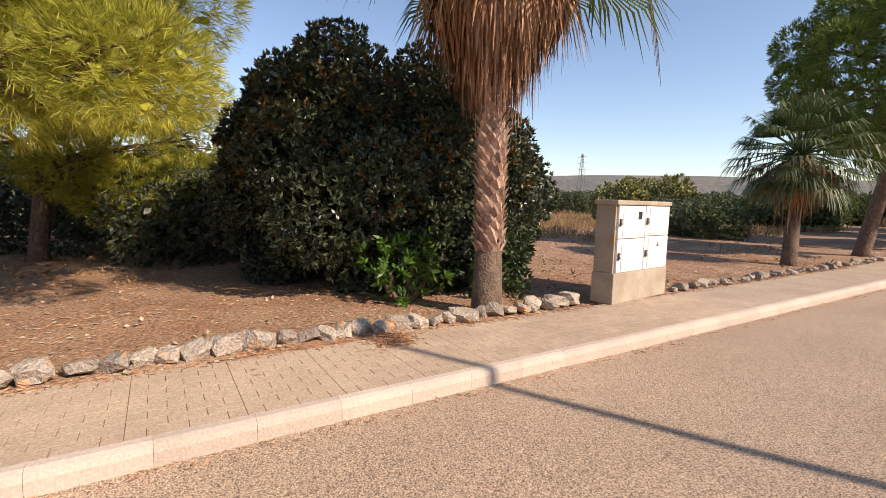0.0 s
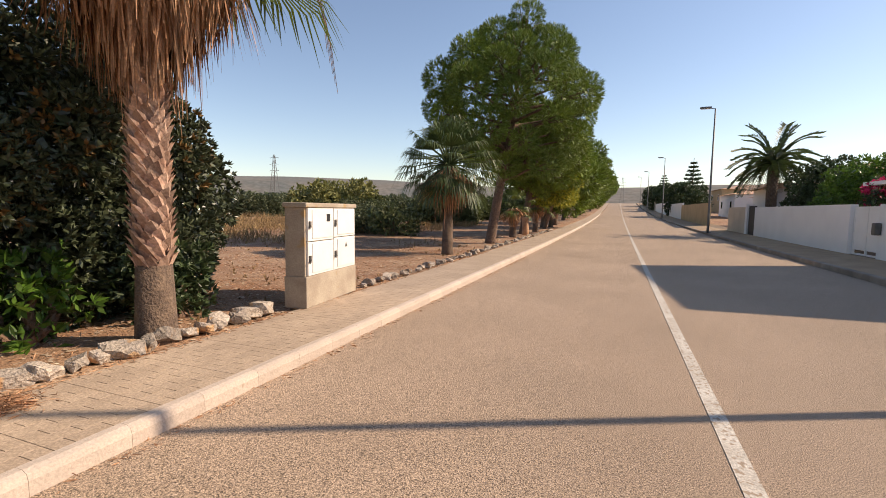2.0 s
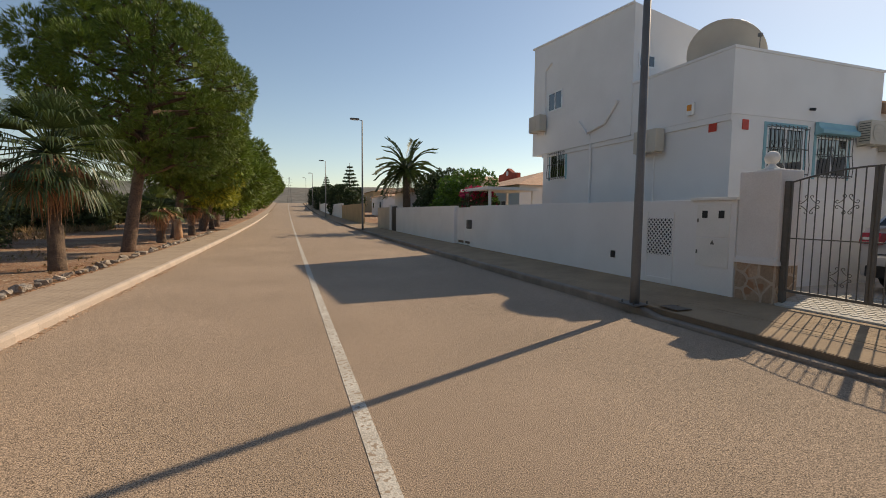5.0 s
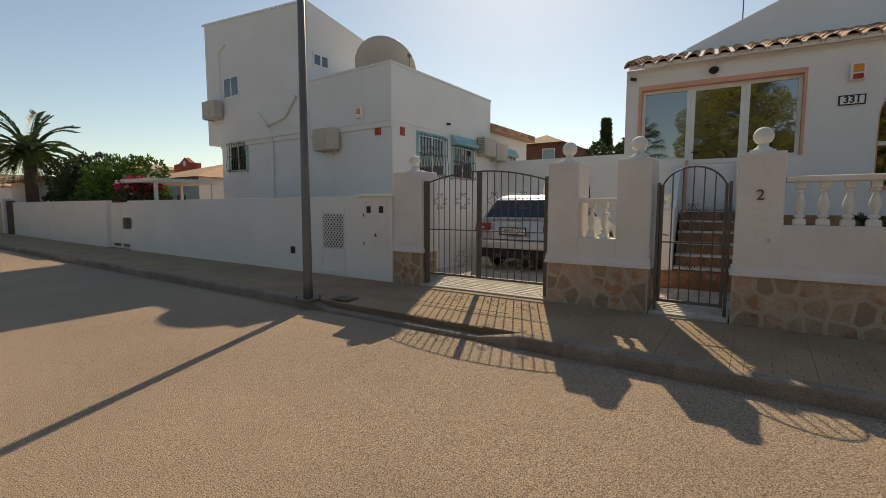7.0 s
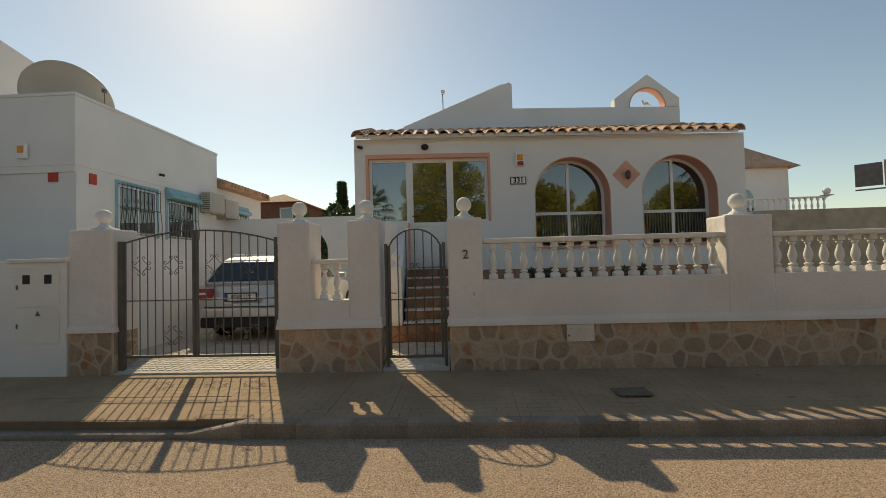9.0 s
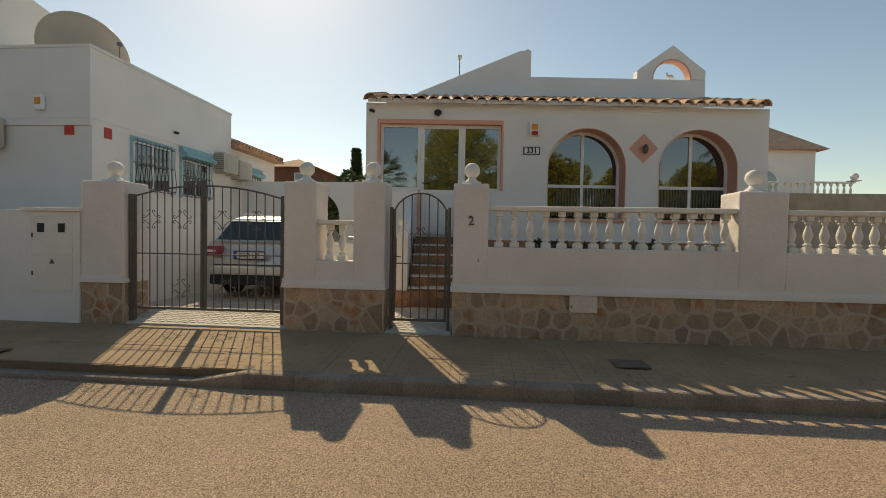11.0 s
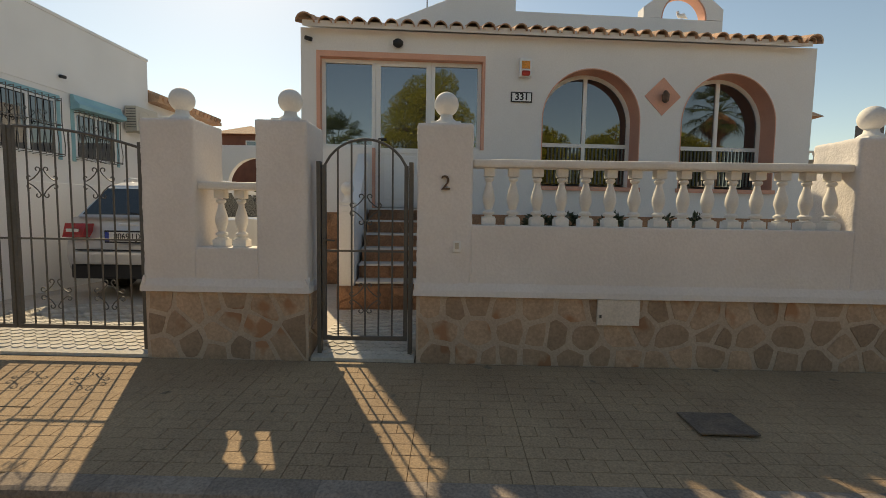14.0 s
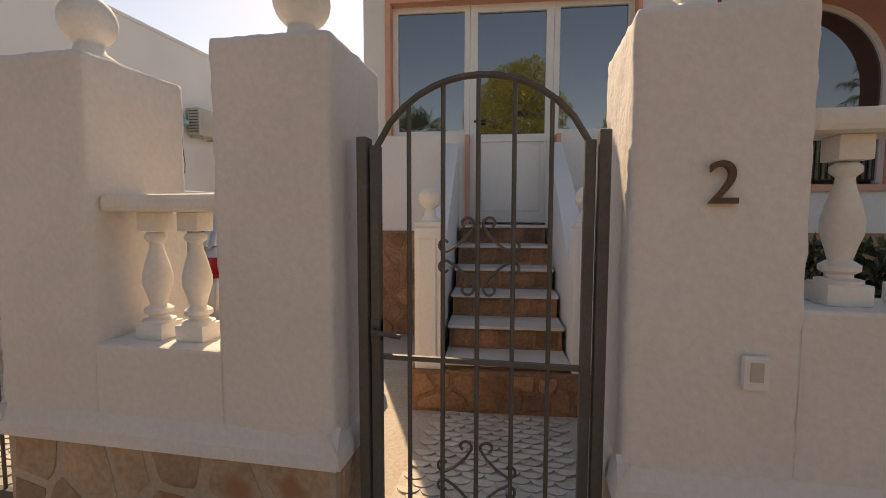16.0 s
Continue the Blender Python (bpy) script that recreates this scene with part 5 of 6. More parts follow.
# ---- on house 331 ----
pl = turned(solo("number_plaque", B(-0.02, -0.16, -0.075, 0.0, 0.16, 0.075, bev=0.003), BLACK, "dark-framed white tile plaque reading 331", "plaque", at=(HF, -0.61, 3.13)))
part("tile", B(-0.024, -0.14, -0.058, -0.019, 0.14, 0.058), PVC, pl)
text_mesh("331", 0.14, 0.002, BLACK, pl, facing(-0.026, 0, 0), "lettering", bold=0.004)
al = turned(solo("alarm_box", B(-0.09, -0.09, -0.13, 0.0, 0.09, 0.14, bev=0.02), PVC, "white alarm siren box with orange and red panels", "alarm", "alarm boxes", at=(HF, -0.645, 3.54)))
part("panel", B(-0.1, -0.06, -0.02, -0.088, 0.06, 0.09, bev=0.003), ORANGE, al)
part("red_tip", B(-0.1, -0.06, -0.12, -0.088, 0.06, -0.05, bev=0.02), RED, al)
dl = turned(solo("dome_lamp", lathe(bmesh.new(), [(0.03, -0.06), (0.07, -0.03), (0.075, 0.02), (0.04, 0.05)], 12), BLACK, "small dark lamp under the eaves", "lamp", smooth=True, at=(HF - 0.07, 1.22, 3.82)))
dm = turned(solo("diamond_tile", B(-0.012, -0.2, -0.2, 0.0, 0.2, 0.2, m=pose(0, 0, 0, 45, 0, 0)), PINK, "salmon painted diamond on the white wall", "trim", at=(HF, -2.78, 3.21)))
wl_ = turned(solo("wall_lantern", lathe(bmesh.new(), [(0.02, -0.09), (0.05, -0.06), (0.055, 0.03), (0.03, 0.07), (0.01, 0.09)], 10), BRONZE, "small bronze wall lantern on the salmon diamond", "lantern", at=(HF - 0.09, -2.78, 3.19)))
part("bracket", tube(bmesh.new(), [(0.08, 0, 0.02), (0.02, 0, 0.09), (0.0, 0, 0.085)], 0.01, 6), BRONZE, wl_)
bird = bmesh.new()
tube(bird, [(0, 0.10, 0.13), (0, 0.05, 0.11), (0, -0.03, 0.12), (0, -0.13, 0.06)], [0.012, 0.045, 0.05, 0.006], 8)
tube(bird, [(0, 0.06, 0.11), (0, 0.085, 0.19), (0, 0.12, 0.19)], [0.025, 0.03, 0.004], 7)
tube(bird, [(0, 0.0, 0.09), (0, 0.0, 0.0)], 0.012, 5)
turned(solo("bird_figure", bird, PVC, "white bird ornament standing in the bell arch", "ornament", smooth=True, at=(HF + 2.5, -4.46, 5.38)))
cam1 = turned(solo("security_camera", tube(bmesh.new(), [(0, 0, 0.5), (0, 0, 0)], 0.012, 6), POLE, "small camera on a thin pole above the roof", "camera", at=(HF + 2.5, 0.75, 5.36)))
part("camera_head", B(-0.07, -0.05, 0.47, 0.05, 0.05, 0.56, bev=0.015), PVC, cam1)
roof_cam = solo("security_camera", tube(bmesh.new(), [(0, 0, -0.25), (0, 0, 0.2)], 0.012, 6), POLE, "small camera on a thin pole on the flat roof", "camera", at=(11.35, 8.9, 5.6))
part("camera_head", B(-0.05, -0.04, 0.18, 0.05, 0.04, 0.27, bev=0.02), POLE, roof_cam)
cam2 = turned(solo("security_camera", tube(bmesh.new(), [(0, 0, 0), (-0.06, 0, -0.02)], 0.015, 6), BLACK, "small dark camera at the wall corner", "camera", at=(HF, 2.53, 3.87)))
part("camera_head", tube(bmesh.new(), [(-0.06, 0.0, -0.02), (-0.08, -0.09, -0.05)], 0.03, 8), BLACK, cam2)
aw = solo("roof_awning", prism(bmesh.new(), [(-0.9, 5.35), (-0.9, 5.75), (-1.9, 5.5), (-1.9, 5.35)], "x", 13.6, 14.6), CREAM, "beige canvas awning behind the gable", "awning")

# barrel tiles: one mesh shared by all
bm = bmesh.new()
L, n = 0.50, 9
for k, (x0, rr) in enumerate(((0, 0.098), (L, 0.078))):
    for s in (0, 1):
        for i in range(n):
            a = math.pi * i / (n - 1)
            bm.verts.new((x0, (rr - 0.014 * s) * math.cos(a), (rr - 0.014 * s) * math.sin(a)))
bm.verts.ensure_lookup_table()
v = bm.verts
for i in range(n - 1):
    bm.faces.new((v[i], v[i + 1], v[2 * n + i + 1], v[2 * n + i]))
    bm.faces.new((v[n + i], v[3 * n + i], v[3 * n + i + 1], v[n + i + 1]))
    bm.faces.new((v[i], v[n + i], v[n + i + 1], v[i + 1]))
TILE_ME = mesh_of(bm, "roof_tile", TILE)
slope = math.atan2(SL1.z - SL0.z, SL1.x - SL0.x)
run = (SL1 - SL0).length
q = random.Random(5)
y = -4.9
while y < 2.45:
    for j in range(6):
        d = j * 0.41
        o = new("roof_tile", TILE_ME)
        o.parent = roof
        base = (SL0.x - HF + math.cos(slope) * d + q.uniform(-0.02, 0.02), y, SL0.z - 0.315 + math.sin(slope) * d)
        o.matrix_basis = Matrix.Translation(base) @ Euler((q.uniform(-0.04, 0.04), -slope, q.uniform(-0.015, 0.015))).to_matrix().to_4x4()
    y += 0.23
for yy in (-4.95, 2.5):
    for j in range(6):
        o = new("ridge_tile", TILE_ME)
        o.parent = roof
        o.matrix_basis = Matrix.Translation((SL0.x - HF - 0.02 + math.cos(slope) * j * 0.41, yy, SL0.z - 0.32 + math.sin(slope) * j * 0.41)) @ Euler((0, -slope, 0)).to_matrix().to_4x4() @ Matrix.Diagonal((1, 1.35, 1.35, 1))

# potted plants behind the balustrade
for i, (yy, rr) in enumerate(((-1.35, 0.13), (-0.85, 0.2), (-0.55, 0.16), (-1.9, 0.12), (-2.3, 0.12))):
    pot = thing("potted_plant", "small dark green plant in a pot behind the balustrade", "plant", "potted plants", at=(8.3, yy, 0.3))
    part("pot", lathe(bmesh.new(), [(0.1, 0), (0.14, 0.5), (0.16, 0.55), (0.15, 0.8)], 12), STONE_RED, pot)
    quads("foliage", crown_of([((0, 0, 0.93), (rr, rr, 0.17))], np.random.default_rng(i), 260, 6, 0.07, 0.03, 0.8), LEAF_FICUS, pot)
solo("planter_wall", B(8.6, -4.6, 0.15, 8.8, 0.1, 0.98), STONE_RED, "low brown flagstone planter wall in the front yard", "wall", kind="structure")

# ---- on the house next door ----
def grille(parent, w, h, bars, depth=0.16):
    """Bulging window bars in the plane x-z, facing -y."""
    for i in range(bars):
        xx = w * i / (bars - 1)
        part("bar", tube(bmesh.new(), [(xx, 0, h), (xx, -depth * 0.75, h + 0.02), (xx, -depth * 0.7, h * 0.6), (xx, -depth, h * 0.22), (xx, -depth * 0.9, 0.02), (xx, 0, 0)], 0.01, 5), IRON, parent)
    for z, dd in ((h * 0.97, 0.75), (h * 0.55, 0.72), (0.05, 0.92)):
        part("cross_bar", tube(bmesh.new(), [(0, 0, z), (0, -depth * dd, z), (w, -depth * dd, z), (w, 0, z)], 0.01, 5), IRON, parent)
    for xx in (w * 0.33, w * 0.66):
        o = new("scroll", SCROLL)
        o.parent = parent
        o.matrix_basis = Matrix.Translation((xx, -depth * 0.74, h * 0.62)) @ Euler((0, 0, math.pi / 2)).to_matrix().to_4x4()


def barred_window(at, w, h, rz, label, canopy=False, bars=10, surround=True):
    t = thing("window", label, "window", "barred windows", at=at, rz=rz)
    if surround:
        f = bmesh.new()
        box(f, -0.09, -0.012, -0.05, 0.0, 0.05, h + 0.09)
        box(f, w, -0.012, -0.05, w + 0.09, 0.05, h + 0.09)
        box(f, 0, -0.012, h, w, 0.05, h + 0.09)
        part("surround", f, BLUE_PAINT, t, "pale blue painted surround")
    f = bmesh.new()
    for a in (0, w / 2 - 0.03, w - 0.06):
        box(f, a, -0.006, 0, a + 0.06, 0.03, h)
    box(f, 0, -0.005, 0, w, 0.029, 0.06)
    box(f, 0, -0.005, h - 0.06, w, 0.029, h)
    part("frame", f, PVC, t)
    part("pane", B(0.03, 0.004, 0.03, w - 0.03, 0.012, h - 0.03), GLASS_DARK, t)
    if canopy:
        part("canopy", prism(bmesh.new(), [(-0.02, h + 0.02), (-0.22, h + 0.05), (-0.22, h + 0.14), (-0.12, h + 0.22), (-0.08, h + 0.34), (-0.02, h + 0.34)], "x", -0.1, w + 0.1), BLUE_PAINT, t, "pale blue moulded canopy")
    if bars:
        grille(t, w, h, bars)
    return t


SY = 8.735
barred_window((11.55, SY, 2.45), 1.35, 1.2, 0, "barred window with a pale blue surround")
barred_window((13.35, SY, 2.45), 1.25, 1.05, 0, "barred window under a pale blue canopy", canopy=True)
barred_window((16.9, SY + 0.1, 2.6), 1.1, 0.9, 0, "barred window under a pale blue canopy", canopy=True)
barred_window((10.395, 16.6, 2.8), 1.05, 1.0, -90, "barred window with a pale blue surround", bars=8)
barred_window((10.30, 16.72, 5.42), 0.98, 0.75, -90, "plain white sliding window with a shutter box", bars=0, surround=False)
part("shutter_box", B(0, -0.02, 0.75, 0.98, 0.04, 0.95, bev=0.01), PVC, bpy.data.objects["window.004"])
barred_window((10.5, 12.03, 5.88), 0.65, 0.42, 0, "small dark window on the upper storey", bars=0, surround=False)


def air_conditioner(at, rz, label):
    t = thing("air_conditioner", label, "air conditioner", "air conditioners", at=at, rz=rz)
    part("casing", B(0, -0.36, 0, 0.85, -0.06, 0.62, bev=0.015), BEIGE, t)
    part("fan_ring", lathe(bmesh.new(), [(0.24, 0), (0.25, 0.012), (0.22, 0.014), (0.2, 0.004)], 20), BEIGE, t).matrix_basis = Matrix.Translation((0.33, -0.36, 0.31)) @ Euler((math.pi / 2, 0, 0)).to_matrix().to_4x4()
    for i in range(7):
        part("grille_slat", B(0.1, -0.372, 0.09 + i * 0.07, 0.58, -0.362, 0.105 + i * 0.07), BEIGE, t)
    for i in range(8):
        part("side_fin", B(-0.006, -0.34, 0.08 + i * 0.065, 0.004, -0.1, 0.1 + i * 0.065), IRON, t)
    for xx in (0.12, 0.7):
        part("bracket", B(xx, -0.38, -0.04, xx + 0.03, 0.0, 0.0), BEIGE, t)
    return t


air_conditioner((14.85, SY, 3.35), 0, "beige air-conditioner unit on the side wall")
air_conditioner((15.95, SY + 0.1, 3.28), 0, "beige air-conditioner unit on the side wall")
air_conditioner((10.37, 11.55, 3.2), -90, "beige air-conditioner unit on the front wall")
air_conditioner((10.3, 17.6, 4.75), -90, "beige air-conditioner unit near the corner")
al2 = solo("alarm_box", B(-0.09, -0.11, -0.17, 0.0, 0.11, 0.17, bev=0.04), PVC, "white alarm siren box with an orange panel", "alarm", "alarm boxes", at=(10.335, 9.85, 4.17))
part("panel", B(-0.1, -0.07, -0.05, -0.088, 0.07, 0.1, bev=0.003), ORANGE, al2)
solo("red_tile", B(-0.015, -0.11, -0.12, 0, 0.11, 0.12, bev=0.003), RED, "red ceramic tile on the white wall", "tile", "red tiles", at=(10.39, 9.25, 3.62))
solo("red_tile", B(-0.1, -0.015, -0.12, 0.1, 0, 0.12, bev=0.003), RED, "red ceramic tile on the white wall", "tile", "red tiles", at=(10.82, 8.735, 3.62))
pipe = bmesh.new()
tube(pipe, [(10.34, 14.0, 0.3), (10.34, 14.0, 4.1), (10.26, 14.05, 4.25), (10.26, 13.2, 4.4), (10.26, 12.6, 5.0)], 0.045, 8)
tube(pipe, [(10.26, 14.1, 4.2), (10.26, 14.6, 4.7)], 0.035, 8)
solo("wall_pipe", pipe, SMOOTH, "white plastic pipes on the front wall", "pipe")
solo("wall_pipe", tube(bmesh.new(), [(10.36, 11.1, 3.1), (10.36, 11.1, 1.2)], 0.025, 6), SMOOTH, "thin white pipe under the air conditioner", "pipe")
solo("wall_pipe", tube(bmesh.new(), [(10.28, 16.9, 4.6), (10.28, 16.95, 7.1), (10.28, 16.5, 7.3)], 0.035, 6), SMOOTH, "thin white pipe on the upper storey", "pipe")

dish = thing("satellite_dish", "large beige satellite dish on the flat roof", "satellite dish", at=(11.6, 10.15, 5.0))
prof = [(0.05 + 1.1 * i / 12, 0.34 * (i / 12) ** 2) for i in range(13)] + [(1.15, 0.33), (1.1, 0.30)]
o = part("reflector", lathe(bmesh.new(), prof, 36), BEIGE, dish, smooth=True)
o.matrix_basis = pose(0, 0, 0.62, 0, 52, 20) @ Matrix.Diagonal((0.86, 0.86, 0.86, 1))
part("mast", tube(bmesh.new(), [(0, 0, 0), (0, 0, 0.9)], 0.06, 8), POLE, dish)
part("feed_arm", tube(bmesh.new(), [(0.2, 0, 0.35), (0.9, 0.25, 1.1)], 0.02, 6), POLE, dish)
part("feed_horn", tube(bmesh.new(), [(0.85, 0.23, 1.06), (0.98, 0.29, 1.16)], 0.06, 8), POLE, dish)
# tiled edge of the wing
wing_roof = part("wing_roof", prism(bmesh.new(), [(-0.25, 4.25), (2.4, 5.2), (5.2, 4.3), (5.2, 4.2), (-0.25, 4.15)], "x", 5.5, 9.0), TILE, house2, "brown tiled roof of the wing")
for i in range(15):
    part("roof_tile", tube(bmesh.new(), [(5.55 + 0.23 * i, -0.3, 4.28), (5.55 + 0.23 * i, 2.3, 5.21)], 0.085, 6), TILE, wing_roof)
solo("security_camera", tube(bmesh.new(), [(0, 0, 0), (0, -0.12, -0.03)], 0.035, 8), BLACK, "small dark camera on the side wall", "camera", at=(13.0, SY - 0.03, 4.15))

# on the neighbouring garden wall
mw = thing("electric_meter_cupboard", "white meter cupboard doors with two small windows", "meter cupboard", at=(FW - 0.01, 5.74, 0.0))
for z0, z1 in ((0.62, 1.08), (1.10, 1.62)):
    d = part("door", B(-0.014, 0.02, z0, 0.0, 0.62, z1, bev=0.003), CABINET, mw)
    part("lock", B(-0.022, 0.585, (z0 + z1) / 2 - 0.03, -0.012, 0.605, (z0 + z1) / 2 + 0.03), IRON, d)
    if z0 > 1:
        for yy in (0.12, 0.42):
            part("meter_window", B(-0.018, yy, 1.40, -0.013, yy + 0.1, 1.52, bev=0.002), BLACK, d, "small dark meter window")
    else:
        part("warning_sign", prism(bmesh.new(), [(0.27, 0.98), (0.35, 0.98), (0.31, 1.05)], "x", -0.017, -0.013), POLE, d)
gl = thing("wall_lattice", "white gas cupboard with a lattice grille", "grille", at=(FW, 6.84, 0.0))
f = bmesh.new()
for a in (0.0, 0.62):
    box(f, -0.015, a, 0.3, 0.0, a + 0.03, 1.5)
box(f, -0.015, 0.0, 0.24, 0.0, 0.65, 0.3)
part("frame", f, SMOOTH, gl)
part("backing", B(-0.004, 0.03, 0.72, 0.0, 0.62, 1.38), BLACK, gl)
f = bmesh.new()
for i in range(15):
    for s in (-1, 1):
        u = -0.6 + i * 0.085
        pts = [(k, k * s + u) for k in (0.0, 0.59)]
        a, b = (0.03, max(0.0, min(0.66, (u if s > 0 else u + 0.59)))), (0.62, max(0.0, min(0.66, (u + 0.59 if s > 0 else u))))
        if abs(a[1] - b[1]) > 0.02:
            k0 = 0 if s > 0 else 0
            tube(f, [(-0.008, a[0] if abs(b[1] - a[1]) > 0.58 else (b[0] - abs(b[1] - a[1]) if (a[1] in (0.0, 0.66)) else a[0]), 0.72 + a[1]), (-0.008, b[0] if abs(b[1] - a[1]) > 0.58 or a[1] in (0.0, 0.66) else a[0] + abs(b[1] - a[1]), 0.72 + b[1])], 0.012, 4)
part("lattice", f, SMOOTH, gl)
solo("wall_socket_box", B(-0.02, -0.06, -0.07, 0, 0.06, 0.07, bev=0.003), BLACK, "small dark box on the white garden wall", "box", at=(FW, 8.4, 0.62))
solo("letter_box", B(-0.16, -0.1, -0.17, 0, 0.1, 0.17, bev=0.04), IRON, "dark grey letter box beside the white gate", "letter box", at=(FW - 0.002, 16.2, 1.02))
wg = thing("garden_gate", "white metal garden gate in the neighbouring wall, closed", "gate", at=(FW + 0.12, 16.32, 0.1))
part("panel", B(0, 0.06, 0.25, 0.03, 1.64, 1.5), PVC, wg)
for yy in (0.03, 0.84, 1.6):
    part("stile", B(-0.01, yy, 0.1, 0.04, yy + 0.06, 1.55), PVC, wg)
for zz in (0.1, 0.7, 1.5):
    part("rail", B(-0.008, 0.03, zz, 0.038, 1.66, zz + 0.05), PVC, wg)

# ---- the parked car ----
car = thing("estate_car", "silver estate car parked in the drive, seen from behind", "car", at=(8.62, 4.26, 0.30))
HWID = 0.89
low = [(0.05, 0.36), (0.0, 0.5), (0.03, 0.72), (0.10, 0.80), (0.16, 0.98), (1.2, 1.0), (3.3, 0.93), (4.25, 0.74), (4.5, 0.5), (4.45, 0.25)]
arch_f = [(3.65 + 0.36 * math.cos(a), 0.26 + 0.38 * math.sin(a)) for a in [math.pi * i / 10 for i in range(11)]]
arch_r = [(0.95 + 0.36 * math.cos(a), 0.26 + 0.38 * math.sin(a)) for a in [math.pi * i / 10 for i in range(11)]]
bm = bmesh.new()
prism(bm, low + arch_f + arch_r + [(0.12, 0.24)], "y", -HWID, HWID)
e = [k for k in bm.edges if abs(k.verts[0].co.y) > 0.8 and abs(k.verts[0].co.y - k.verts[1].co.y) < 0.01]
bmesh.ops.bevel(bm, geom=e, offset=0.07, segments=3, affect="EDGES", profile=0.6)
body = part("body", bm, SILVER, car)
for w in body.data.vertices:
    if w.co.x < 0.5:
        w.co.x += 0.16 * (abs(w.co.y) / HWID) ** 3 * (1 - w.co.x / 0.5)
body.data.shade_smooth()
body.data.set_sharp_from_angle(angle=radians(35))


def hull(rows):
    """A closed body from rows of (x, z, half width), as two loops."""
    bm = bmesh.new()
    l = [bm.verts.new((x, -w, z)) for x, z, w in rows]
    r = [bm.verts.new((x, w, z)) for x, z, w in rows]
    n = len(rows)
    bm.faces.new(l)
    bm.faces.new(r[::-1])
    for i in range(n):
        bm.faces.new((l[i], r[i], r[(i + 1) % n], l[(i + 1) % n]))
    bmesh.ops.recalc_face_normals(bm, faces=bm.faces)
    return bm


cabin = hull([(0.16, 0.96, 0.78), (0.52, 1.38, 0.60), (0.75, 1.45, 0.57), (1.9, 1.46, 0.57), (2.5, 1.38, 0.58), (3.25, 0.93, 0.74), (1.5, 0.9, 0.80)])
bmesh.ops.bevel(cabin, geom=list(cabin.edges), offset=0.035, segments=2, affect="EDGES")
part("cabin", cabin, SILVER, car, smooth=False)
part("rear_window", hull([(0.2, 1.02, 0.68), (0.465, 1.345, 0.56), (0.48, 1.335, 0.55), (0.22, 1.01, 0.67)]), CAR_GLASS, car, "dark rear window")
for s in (-1, 1):
    for x0, x1 in ((0.72, 1.35), (1.42, 2.0), (2.06, 2.75)):
        wb = bmesh.new()
        y0, y1 = s * 0.815, s * 0.618
        vs = [wb.verts.new(c) for c in ((x0 - 0.12, y0 * 0.985, 1.0), (x1, y0 * 0.985, 1.0), (x1 - (0.22 if x1 > 2.5 else 0), y1, 1.34), (x0 + 0.02, y1, 1.34))]
        wb.faces.new(vs)
        bmesh.ops.solidify(wb, geom=wb.faces[:], thickness=0.012)
        part("side_window", wb, CAR_GLASS, car)
    lamp = hull([(0.02, 0.74, 0.12), (0.085, 0.905, 0.13), (0.22, 0.9, 0.15), (0.22, 0.73, 0.15)])
    o = part("tail_lamp", lamp, TAIL, car, "red tail lamp")
    o.location = (0.035, s * 0.71, 0)
    part("lamp_insert", B(0.03, -0.07, 0.80, 0.05, 0.08, 0.84, bev=0.004), PLATE, o, "pale reversing lamp strip")
    part("roof_rail", tube(bmesh.new(), [(0.75, s * 0.54, 1.46), (0.85, s * 0.54, 1.50), (2.1, s * 0.54, 1.51), (2.2, s * 0.54, 1.46)], 0.014, 6), SILVER, car)
    part("door_mirror", B(2.85, s * 0.86, 0.98, 2.97, s * 1.02, 1.1, bev=0.03), SILVER, car)
    for x in (0.95, 3.65):
        wh = part("wheel", tube(bmesh.new(), [(x, s * 0.66, 0.31), (x, s * 0.70, 0.31), (x, s * 0.86, 0.31), (x, s * 0.885, 0.31)], [0.27, 0.315, 0.315, 0.28], 24), RUBBER, car, smooth=True)
        part("rim", tube(bmesh.new(), [(x, s * 0.86, 0.31), (x, s * 0.895, 0.31)], [0.21, 0.2], 20), SILVER, wh)
part("bumper_insert", B(0.03, -0.72, 0.24, 0.3, 0.72, 0.42, bev=0.03), BLACK, car, "dark lower bumper")
part("bumper_line", B(-0.012, -0.62, 0.585, 0.03, 0.62, 0.60), BLACK, car)
part("bumper", B(-0.03, -0.66, 0.42, 0.1, 0.66, 0.58, bev=0.035), SILVER, car)
part("tailgate_badge", tube(bmesh.new(), [(0.045, -0.12, 0.90), (0.045, 0.12, 0.90)], 0.016, 6), PLATE, car, "chrome badge strip")
part("wiper", tube(bmesh.new(), [(0.2, 0.0, 1.03), (0.26, 0.3, 1.06)], 0.008, 5), BLACK, car)
np_ = part("number_plate", B(0.0, -0.26, 0.70, 0.025, 0.26, 0.81, bev=0.004), PLATE, car, "white number plate with a blue strip")
part("plate_strip", B(-0.004, 0.215, 0.70, 0.002, 0.26, 0.81), EU_BLUE, np_)
text_mesh("8069 LJX", 0.1, 0.002, BLACK, np_, facing(-0.003, -0.02, 0.755) @ Matrix.Diagonal((0.95, 1.1, 1, 1)), "lettering")
part("plate_frame", B(0.012, -0.28, 0.68, 0.034, 0.28, 0.83, bev=0.004), BLACK, car)

